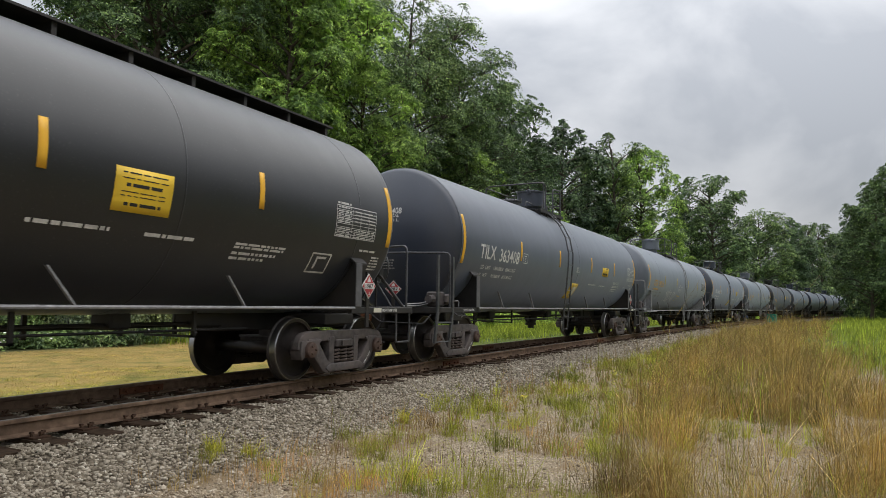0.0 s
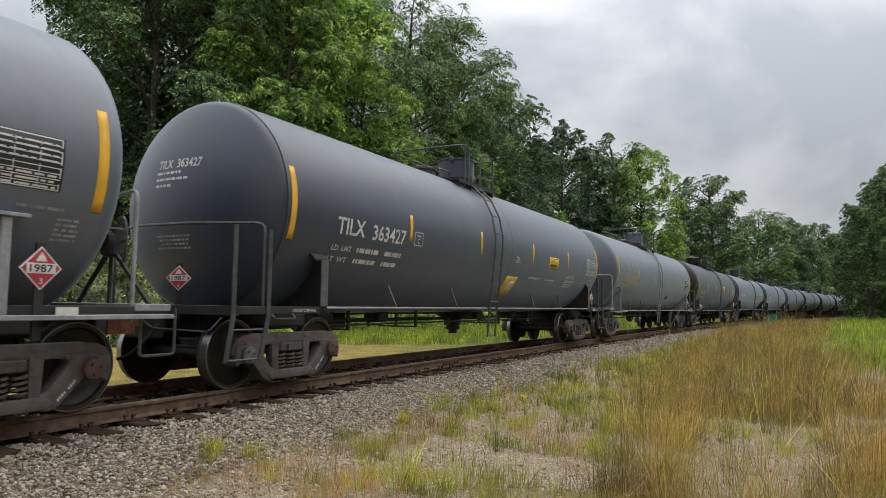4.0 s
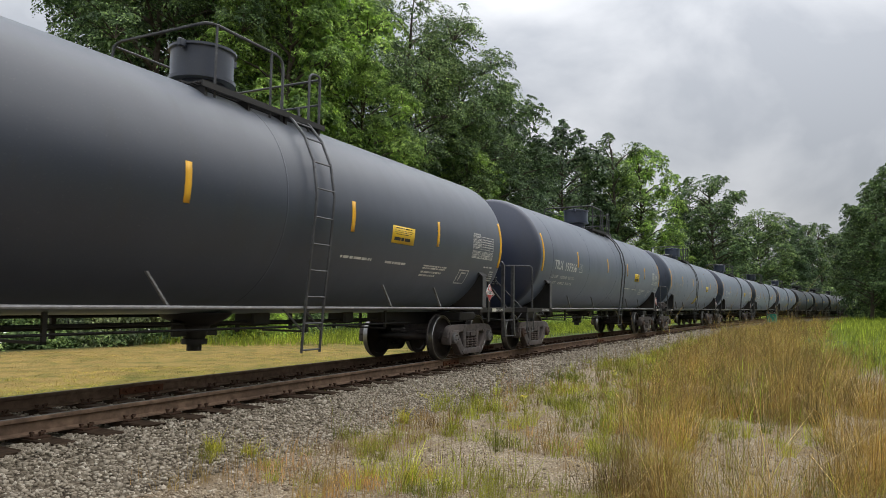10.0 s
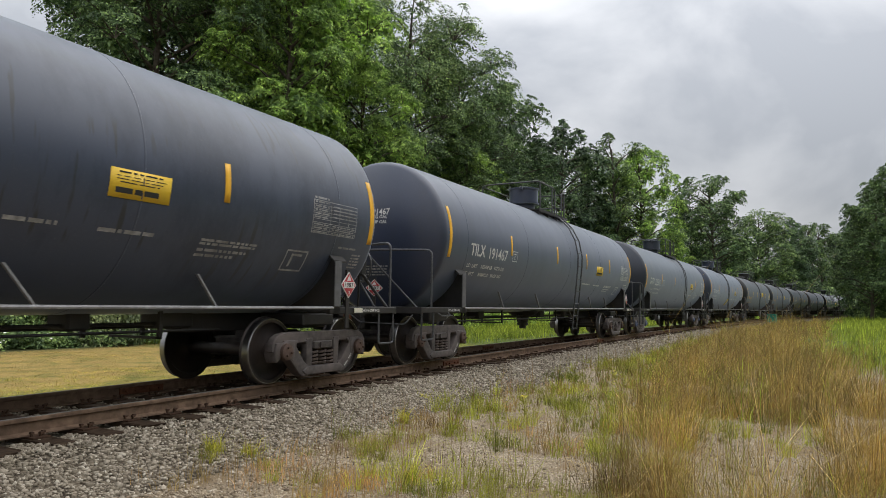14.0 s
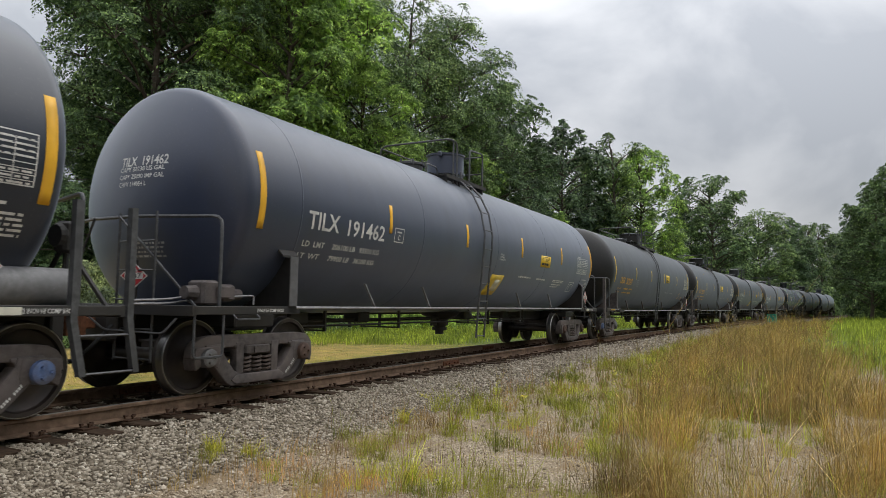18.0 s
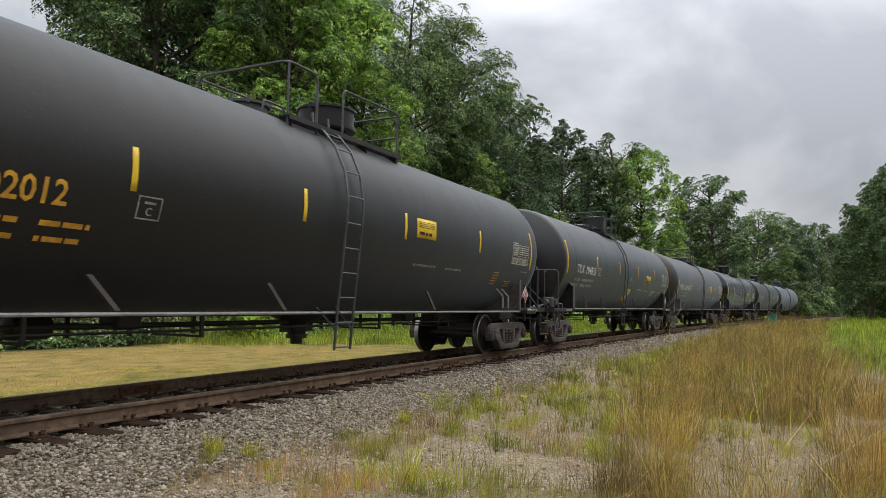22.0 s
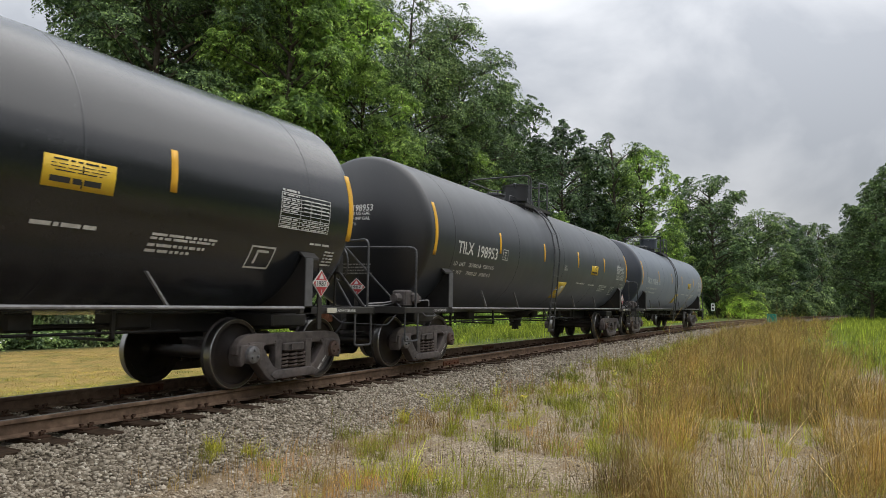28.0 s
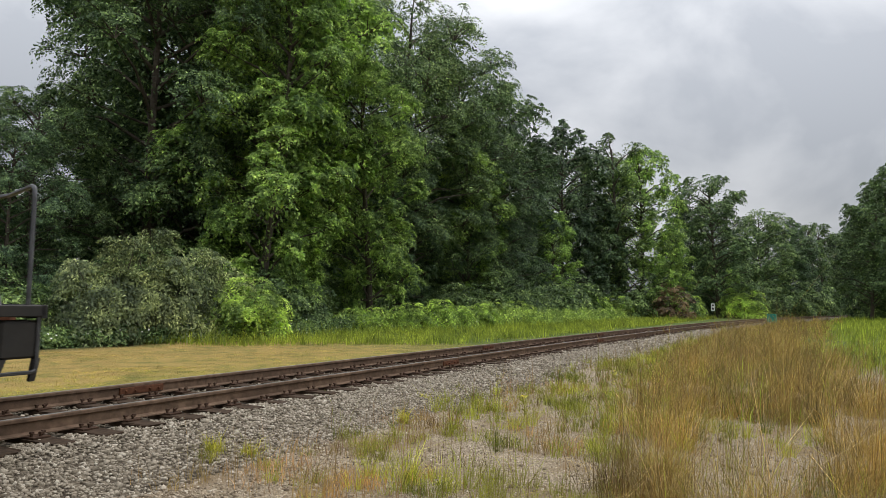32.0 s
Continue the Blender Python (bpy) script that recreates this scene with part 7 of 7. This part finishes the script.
        if sh_key not in SH:
            sb, r2 = Shape(), random.Random(4)
            for k in range(10 if style == "jack" else 4):
                y, z = ly - (0.04 * (k % 3)), lz - 0.055 * k
                while y > ly - 0.62:
                    w = r2.choice((0.03, 0.05, 0.08))
                    sb.add([head_point(y, z - 0.013), head_point(y - w, z - 0.013), head_point(y - w, z + 0.013), head_point(y, z + 0.013)], [(0, 1, 2, 3)])
                    y -= w + 0.018
            SH[sh_key] = sb.mesh("stencil", WORN if ink == WHITE else ink)
        if style != "grey":
            fine_print("stencil", SH[sh_key], car)
    if spec.get("plate", True):
        px, pz = (-4.20, 1.97) if style == "post" else (-4.30, 2.16)
        p_ink = WORN if style == "post" else ink
        fine_print("stencil", outline_box("plate_%s_%s" % (ink.name, style == "post"), px, px + 0.30, pz, pz + 0.24, 0.016, p_ink, ((px + 0.08, px + 0.22, pz + 0.16, pz + 0.185),)), car)
        barrel_text(car, "C", px + 0.11, px + 0.19, pz + 0.085, 0.09, p_ink)
    if ink != ORANGE and not spec.get("standard"):
        fine_print("stencil", outline_box("logo_" + ink.name, 5.74, 6.19, 1.57, 1.85, 0.022, ink, ((5.86, 5.90, 1.63, 1.80), (5.90, 6.08, 1.77, 1.80))), car)
    soft = WORN if ink == ORANGE else ink
    shift = 0.30 if spec.get("standard") else 0.0
    t_ink = ink if ink == WORN else WHITE
    if "grey" in spec["paint"]:
        part("data_panel", curved_patch("data_panel", 6.08, 7.18, -14.2, 4.0, BLACK_INK, 0.003), car, "black panel behind the table of figures")
    if ink == ORANGE and "grey" not in spec["paint"]:
        t_ink = CREAM
    grid = [(6.13, 6.46, z, 0.020) for z in (2.545, 2.485, 2.435, 2.385, 2.335, 2.235, 2.185, 2.135)] + [(6.56, 7.12, z, 0.018) for z in (2.515, 2.465, 2.415, 2.365, 2.235, 2.185, 2.135)] + [(6.12, 6.46, 2.605, 0.030)]
    fine_print("data_panel", bars(grid, t_ink, "grid_" + t_ink.name), car, "stencilled table of small figures", shift)
    lines = [(6.11, 7.16, z - 0.004, z + 0.004) for z in (2.51, 2.46, 2.41, 2.36, 2.31, 2.26, 2.21, 2.16)] + [(6.50, 6.508, 2.11, 2.53), (6.72, 6.728, 2.11, 2.53), (6.95, 6.958, 2.11, 2.53)]
    fine_print("data_panel", outline_box("frame_" + t_ink.name, 6.10, 7.16, 2.11, 2.575, 0.012, t_ink, tuple(lines)), car, "", shift)
    if style == "post":
        fine_print("stencil", bars([(5.27, 5.55, z, 0.022) for z in (1.87, 1.81, 1.75, 1.69, 1.63)] + ([] if spec.get("front_tank") else [(6.08, 6.46, 1.70, 0.026), (6.16, 6.40, 1.65, 0.022), (6.08, 6.44, 1.60, 0.022)]), ORANGE, "old_figures_%s" % bool(spec.get("front_tank"))), car)
    else:
        fine_print("stencil", bars([(7.22, 7.46, z, 0.026) for z in (1.87, 1.825, 1.78, 1.735, 1.69)], soft, "rear_lines_" + soft.name), car)
    if spec["paint"] == "grey":
        part("notice_panel", curved_patch("notice_panel", 2.05, 2.58, -38.5, -31.5, BLACK_INK), car, "black painted panel")
    fine_print("stencil", bars([(1.63, 2.48, 1.84, 0.042), (2.90, 3.60, 1.83, 0.042)] + ([] if spec.get("standard") or style == "post" else [(4.22, 5.14, 1.845, 0.03), (4.21, 5.12, 1.805, 0.03), (4.21, 5.0, 1.735, 0.036), (4.20, 4.81, 1.675, 0.036)]), soft, "lines_%s_%s" % (soft.name, bool(spec.get("standard") or style == "post"))), car)
    if spec.get("hazard", True):
        nx = 0.5 + 1.6 * spec.get("mid", 0.0)
        for k, (word, w) in enumerate((("REMOVE", 0.22), ("RESIDUAL", 0.26), ("COMMODITY", 0.34))):
            barrel_text(car, word, nx + 0.03 * (1 if k < 2 else 0), nx + w, 2.275 - 0.055 * k, 0.042, soft)
    fine_print("stencil", bars([(6.82, 7.26, 1.955, 0.03)], soft, "rear_line_" + soft.name), car)
    if spec.get("hazard", True):
        part("hazard_label", SH["label_yellow"], car, "faded yellow hazard label", Matrix.Translation((spec.get("mid", 0.0), 0, 0)))
        part("label_patch", SH["label_pale"], car, "", Matrix.Translation((spec.get("mid", 0.0), 0, 0)))
    if spec.get("big_panel"):
        part("notice_panel", curved_patch("notice_panel", 2.42, 3.13, -17.5, -0.6, LEMON), car, "large yellow emergency notice panel")
        fine_print("notice_text", bars([(2.50, 3.06, 2.41, 0.014), (2.50, 3.06, 2.355, 0.010), (2.55, 3.00, 2.29, 0.034), (2.50, 3.06, 2.22, 0.010), (2.50, 3.06, 2.18, 0.010), (2.55, 3.00, 2.10, 0.034)], BLACK_INK, "big_panel_text"), car)
    elif style == "jack":
        part("notice_panel", curved_patch("notice_panel", 2.45, 3.05, -15.0, 0.5, LEMON), car, "square lemon yellow notice panel")
        fine_print("notice_text", bars([(2.52, 2.98, 2.42, 0.02), (2.52, 2.98, 2.36, 0.02), (2.52, 2.94, 2.30, 0.02), (2.52, 2.98, 2.18, 0.05)], BLACK_INK, "square_text"), car)
    elif style == "post":
        at = Matrix.Translation((spec.get("panel_x", 1.9), 0, 0))
        part("notice_panel", SH["panel_lemon"], car, "lemon yellow emergency notice panel", at)
        fine_print("notice_text", bars([(-0.30, 0.30, 2.59, 0.010), (-0.30, 0.28, 2.56, 0.010), (-0.30, 0.30, 2.53, 0.010), (-0.30, 0.26, 2.50, 0.010), (-0.28, 0.18, 2.39, 0.055)], BLACK_INK, "lemon_text"), car, "", spec.get("panel_x", 1.9))
    elif spec.get("panel", True):
        part("notice_panel", SH["panel_yellow"], car, "yellow emergency notice panel")
        fine_print("notice_text", bars([(3.0, 3.56, 2.405, 0.016), (2.98, 3.58, 2.365, 0.008), (2.98, 3.54, 2.335, 0.008), (3.02, 3.50, 2.305, 0.010), (2.98, 3.50, 2.225, 0.055)], BLACK_INK, "panel_text"), car)
    if spec.get("standard"):
        barrel_text(car, spec["standard"], 4.58, 5.32 if len(spec["standard"]) > 8 else 5.06, 1.965, 0.105, ink)
        fine_print("stencil", bars([(4.56, 5.47, 1.87, 0.028), (4.56, 5.47, 1.83, 0.028), (4.55, 5.33, 1.765, 0.034), (4.54, 5.14, 1.705, 0.034), (6.16, 6.38, 1.86, 0.026)], ink, "std_" + ink.name), car)
    if style != "grey":
        tagged(part("stencil", SH["shoe_text"], car), kind="stuff")
        tagged(part("stencil", SH["shoe_text"], car, "", Matrix.Translation((14.89, 0, 0))), kind="stuff")
    part("deck_label", SH["cream_label"], car, "", Matrix.Translation((7.32, 0, 0)))
    if spec.get("scrawl"):
        for strokes, x0, x1, z0, z1, width in ((TAG_LONG, -3.55, -2.26, 1.45, 2.02, 0.050), (TAG_WILD, -2.14, -1.20, 1.47, 1.92, 0.036), (TAG_CROWN, -0.98, 0.08, 1.90, 2.30, 0.026)):
            tagged(part("graffiti", sprayed(strokes, x0, x1, z0, z1, width, SCRAWL), car, "white sprayed scrawl"), kind="stuff")
        tagged(part("old_stencil", sprayed(OLD_STENCIL, -0.85, 0.0, 1.50, 1.78, 0.018, YELLOW_OLD), car, "rubbed yellow stencil"), kind="stuff")
    if spec.get("rubbed"):
        tagged(part("old_stencil", sprayed(OLD_STENCIL, spec["rubbed"], spec["rubbed"] + 0.75, 1.50, 1.72, 0.016, YELLOW_OLD), car, "rubbed yellow stencil"), kind="stuff")
    if style == "jack":
        fine_print("stencil", bars([(-2.72, -2.05, 2.20, 0.03), (-2.66, -2.20, 1.94, 0.03), (0.40, 1.15, 2.18, 0.024), (0.40, 1.05, 2.10, 0.024), (0.40, 1.10, 2.02, 0.024), (0.40, 0.95, 1.94, 0.024), (0.40, 1.0, 1.85, 0.024)], WORN, "side_lines"), car)
        part("warning_label", curved_patch("warning_label", -6.0, -5.8, -46.0, -42.5, RED), car, "small red label")
    if spec.get("front_tank"):
        part("air_reservoir", SH["reservoir"], car, "dark air reservoir beside the truck", Matrix.Translation((-6.62, -1.30, 1.20)))
    if style == "post" and not spec.get("front_tank"):
        for x in (5.67, 6.0):
            part("vent_pipe", SH["vent_pipe"], car, "bent grey pipe over the truck", Matrix.Translation((x, 0, 0)))
    if spec.get("last"):
        part("hanging_plate", Shape().box(8.10, 8.46, -1.42, -1.15, 0.62, 0.95, 0.02).prism([(8.40, 0.62), (8.46, 0.62), (8.42, 0.42), (8.37, 0.42)], "y", -1.42, -1.38).prism([(8.10, 0.62), (8.16, 0.62), (8.10, 0.46), (8.05, 0.46)], "y", -1.42, -1.38).mesh("hanging_plate", UNDER), car, "black plate hung under the deck's corner")
        eot = part("end_device", Shape().box(8.60, 8.80, 0.0, 0.28, 0.84, 1.38, 0.02).mesh("end_device", LEMON), car, "yellow end-of-train box on the coupler")
        part("end_device_clamp", Shape().box(8.56, 8.84, 0.04, 0.24, 0.76, 0.85, 0.01).box(8.64, 8.76, 0.05, 0.20, 1.38, 1.42, 0.01).mesh("end_device_clamp", UNDER), eot)
    if spec.get("boardwalk"):
        bw = Shape().box(-7.4, 7.4, -0.45, 0.45, 4.09, 4.12)
        for k in range(16):
            bw.box(-7.3 + k * 0.97, -7.24 + k * 0.97, -0.4, 0.4, 3.93, 4.09)
        part("running_board", bw.mesh("running_board", UNDER), car, "black walkway along the tank's top")
    return car


def train_specs():
    o, dull = ORANGE, WORN
    return [
        dict(u=2.0, paint="black", big_panel=True, strips=(-4.42, -1.41, 1.67, 4.51), boardwalk=True, plate=False, hazard=False, label="black tank car with a walkway along its top"),
        dict(u=20.03, paint="iron", mid=-0.3, capy=("CAPY 30320 US GAL", "CAPY 114980 L"), mark=("TILX", "363408"), load=("195000LB   88400 KG", "91000LB   41300 KG"), mark_h=0.30, mark_x=(-6.75, -4.55), standard="AAR ST-470", style="bar", strips=(-4.43, -1.52, 1.60, 4.46), brackets=(-4.99, -2.95, 2.04, 4.36), ladder=-0.93, dome=0.11, label="dark blue-grey tank car with bold white marks"),
        dict(u=37.97, paint="light_grey", mark=("UTLX", "209250"), ink=o, scrawl=True, hazard=False, panel=False, strip="strip_old", plate=False, style="grey", strips=(-4.29, -1.45, 1.64, 4.65), brackets=(-4.30, -1.99, 3.20, 5.20), dome=-0.66, ladder=0.45, mark_z=2.22, mark_h=0.27, label="light grey tank car with graffiti and faded orange marks"),
        dict(u=56.0, paint="iron", mark=("TILX", "363427"), reservoir=True, standard="AAR ST-470", style="bar", valve=False, brackets=(-4.6, -2.2, 2.4, 4.6), strips=(-4.43, -1.48, 1.65, 4.50), label="dark blue-grey tank car with white stencilled marks"),
        dict(u=73.98, paint="grey", caps=("blue",), reservoir=True, mark=("UTLX", "212559"), ink=o, hazard=False, panel=False, strip="strip_old", plate=False, style="grey", strips=(-4.36, -1.44, 1.61, 4.70), brackets=(-4.67, -2.57, 2.32, 5.02, 5.9), dome=0.94, ladder=-0.5, valve=False, mark_z=2.22, mark_h=0.27, label="weathered light grey tank car with worn orange marks"),
        dict(u=92.07, paint="brown_black", rubbed=-1.40, mark=("CRGX", "302023"), ink=o, hazard=False, front_tank=True, style="post", strips=(-4.31, -1.22, 1.52, 4.16), ends=(-7.50, 7.33), brackets=(-4.65, -1.96, 2.16), dome=-0.74, ladder=0.28, valve=False, panel_x=2.13, label="brown-black tank car with orange stencilled marks"),
        dict(u=109.92, paint="iron", mark=("TILX", "363370"), hazard=False, load=("195400 LB   88600 KG", "90600 LB   41100 KG"), capy=("CAPY 30320 US GAL", "CAPY 114980 L"), ladder=0.9, style="bar", strips=(-4.50, -1.42, 1.77, 4.55), brackets=(-4.22, -1.62, 3.20, 5.07), dome=0.05, valve=False, label="dark blue-grey tank car with white stencilled marks"),
        dict(u=127.88, paint="slate", mark=("TILX", "197556"), hazard=False, load=("205500 LB   93200 KG", "80500 LB   36500 KG"), capy=("CAPY 30070 US GAL", "CAPY 25040 IMP GAL", "CAPY 113827 L"), strips=(-4.49, -1.11, 1.70, 4.64), brackets=(-4.42, -1.89, 2.85, 4.90), dome=0.0, ladder=0.65, valve=False, label="blue-black tank car with white stencilled marks"),
        dict(u=145.89, paint="dusty_blue", mark=("TILX", "199110"), ink=dull, load=("206300 LB   93550 KG", "79700 LB   36150 KG"), strips=(-4.60, -1.58, 1.35, 4.47), brackets=(-4.71, -2.82, 2.14, 4.40), dome=0.27, label="blue-black tank car with worn white marks"),
        dict(u=163.78, paint="slate", mark=("TILX", "191467"), load=("205600 LB   93250 KG", "80400 LB   36450 KG"), capy=("CAPY 30200 US GAL", "CAPY 25148 IMP GAL", "CAPY 114320 L"), strips=(-4.37, -1.06, 1.75, 4.50), brackets=(-4.30, -1.83, 3.20, 5.10), dome=0.15, ladder=0.66, valve=False, hazard=False, label="dark blue-grey tank car with worn white marks"),
        dict(u=181.88, paint="blue_black", caps=("blue",), mark=("GATX", "225812"), load=("194900 LB   88400 KG", "91100 LB   41300 KG"), mark_h=0.30, mark_x=(-6.85, -4.80), hazard=False, reservoir=True, standard="FRA AIP", style="bar", strips=(-4.53, -1.49, 1.71, 4.40), brackets=(-4.38, -1.71, 2.92, 4.99), dome=0.09, ladder=0.92, valve=False, label="blue-black tank car with bold white marks"),
        dict(u=199.76, paint="slate", mid=-0.18, mark=("TILX", "191462"), end_ladder=True, load=("206100 LB   93500 KG", "79900 LB   36200 KG"), capy=("CAPY 30130 US GAL", "CAPY 25090 IMP GAL", "CAPY 114054 L"), strips=(-4.43, -1.50, 1.56, 4.60), brackets=(-4.62, -2.70, 2.09, 4.50), dome=0.30, ladder=-0.73, label="dark blue-grey tank car with white stencilled marks"),
        dict(u=218.04, paint="brown_black", caps=("blue", "grey"), mark=("CRGX", "302047"), ink=o, hazard=False, style="post", strips=(-4.39, -1.66, 1.01, 4.14), ends=(-7.50, 7.28), brackets=(-4.70, -2.02, 2.06), dome=0.59, ladder=-0.68, valve=False, panel_x=1.85, label="brown-black tank car with orange stencilled marks"),
        dict(u=235.91, paint="brown_black", mark=("CRGX", "302012"), ink=o, hazard=False, style="post", strips=(-4.28, -1.56, 1.15, 4.24), ends=(-7.47, 7.35), brackets=(-4.50, -1.86, 2.56), dome=0.76, ladder=-0.54, valve=False, panel_x=1.89, label="brown-black tank car with orange stencilled marks"),
        dict(u=253.76, paint="black", mid=-0.22, mark=("TILX", "194833"), end_ladder=True, load=("206500 LB   93650 KG", "79500 LB   36050 KG"), capy=("CAPY 30110 US GAL", "CAPY 25073 IMP GAL", "CAPY 113979 L"), strips=(-4.42, -1.52, 1.38, 4.50), brackets=(-4.73, -2.77, 1.90, 4.25), dome=0.27, ladder=-0.93, label="black tank car with crisp white marks"),
        dict(u=271.66, paint="brown", mark=("FURX", "160082"), hazard=False, load=("195500LB   88650 KG", "90500LB   41050 KG"), mark_h=0.29, mark_x=(-7.1, -4.45), mark_z=2.21, style="jack", strips=(-4.29, -1.45, 1.87, 4.68), strip_turn=8.5, brackets=(-4.39, -1.88, 2.41, 4.67), dome=0.67, ladder=-0.48, valve=False, label="brownish grey tank car with white marks"),
        dict(u=289.65, paint="gloss_black", hazard=False, ladder=0.56, ends=(-7.42, 7.68), strips=(-4.42, -1.0, 1.5, 4.36), label="glossy clean black tank car"),
        dict(u=307.63, paint="black", mid=-0.2, mark=("TILX", "198953"), load=("207000 LB   93800 KG", "79000 LB   35800 KG"), capy=("CAPY 30070 US GAL", "CAPY 25040 IMP GAL", "CAPY 113827 L"), strips=(-4.45, -1.52, 1.46, 4.42), brackets=(-4.69, -2.76, 1.95, 4.32), dome=0.21, ladder=-0.85, label="black tank car with crisp white marks"),
        dict(u=325.51, paint="steel", mid=-0.1, mark=("TILX", "197646"), load=("206300 LB   93600 KG", "79700 LB   36200 KG"), last=True, caps=("rust", "grey"), capy=("CAPY 30100 US GAL", "CAPY 25065 IMP GAL", "CAPY 113941 L"), strips=(-4.41, -1.45, 1.18, 4.58), brackets=(-4.68, -2.73, 2.09, 4.28), dome=0.20, ladder=-0.83, label="dark blue-grey tank car at the train's end"),
    ]


def build_train():
    shared_meshes()
    tanks = {}
    cars = []
    for spec in train_specs():
        key = (spec["paint"], spec.get("style", "plain"))
        if key not in tanks:
            tanks[key] = tank_mesh(PAINT[key[0]], key[1])
        spec["mesh"] = tanks[key]
        cars.append((make_car(spec), spec["u"] + 0.12))
    return cars


# ---------------------------------------------------------------- signs by the track
def build_signs():
    sg = tagged(new("trackside_sign"), "small white trackside sign on a dark post", "sign")
    sg.matrix_basis = Matrix.Translation((95, 9.3, GZ)) @ Matrix.Rotation(radians(-85), 4, "Z")
    part("post", Shape().box(-0.05, 0.05, 0.0, 0.06, -0.2, 1.6).mesh("post", UNDER), sg)
    part("board", Shape().box(-0.22, 0.22, -0.02, 0.0, 1.25, 2.2, 0.006).mesh("board", SIGN_WHITE), sg)
    part("lettering", Shape().box(-0.10, 0.10, -0.024, -0.02, 1.85, 2.05).mesh("lettering", BLACK_INK), sg)
    part("lettering", Shape().box(-0.10, 0.10, -0.024, -0.02, 1.4, 1.65).mesh("lettering", BLACK_INK), sg)
    bx = tagged(new("equipment_box"), "teal green metal equipment box in the grass", "equipment box")
    bx.matrix_basis = Matrix.Translation((82, 2.15, GZ)) @ Matrix.Rotation(radians(-4), 4, "Z")
    part("body", Shape().box(-0.4, 0.4, -0.45, 0.45, 0.0, 1.0, 0.02).mesh("body", GREEN_BOX), bx)
    part("lid", Shape().box(-0.44, 0.44, -0.48, 0.48, 1.0, 1.06, 0.01).mesh("lid", GREEN_BOX), bx)


build_ground()
build_signs()
CARS = build_train()
build_woods()
build_bushes()
build_brambles()
build_grass()
build_flowering_weeds()
build_stones()
build_track()


def motions():
    """The train rolls by at an even pace; every wheelset turns with it."""
    for car, u in CARS:
        rows = []
        for k in range(17):
            t = 2.0 * k
            p, th = on_track(u - SPEED * t)
            rows.append((t, Matrix.Translation(p) @ Matrix.Rotation(th, 4, "Z")))
        walk(car, rows)
    rate = math.degrees(SPEED / WR)
    for ws, x in WHEELSETS:
        walk(ws, [(k / FPS, pose(x, 0, WR, 0, -rate * k / FPS, 0)) for k in range(32 * FPS + 1)])


motions()
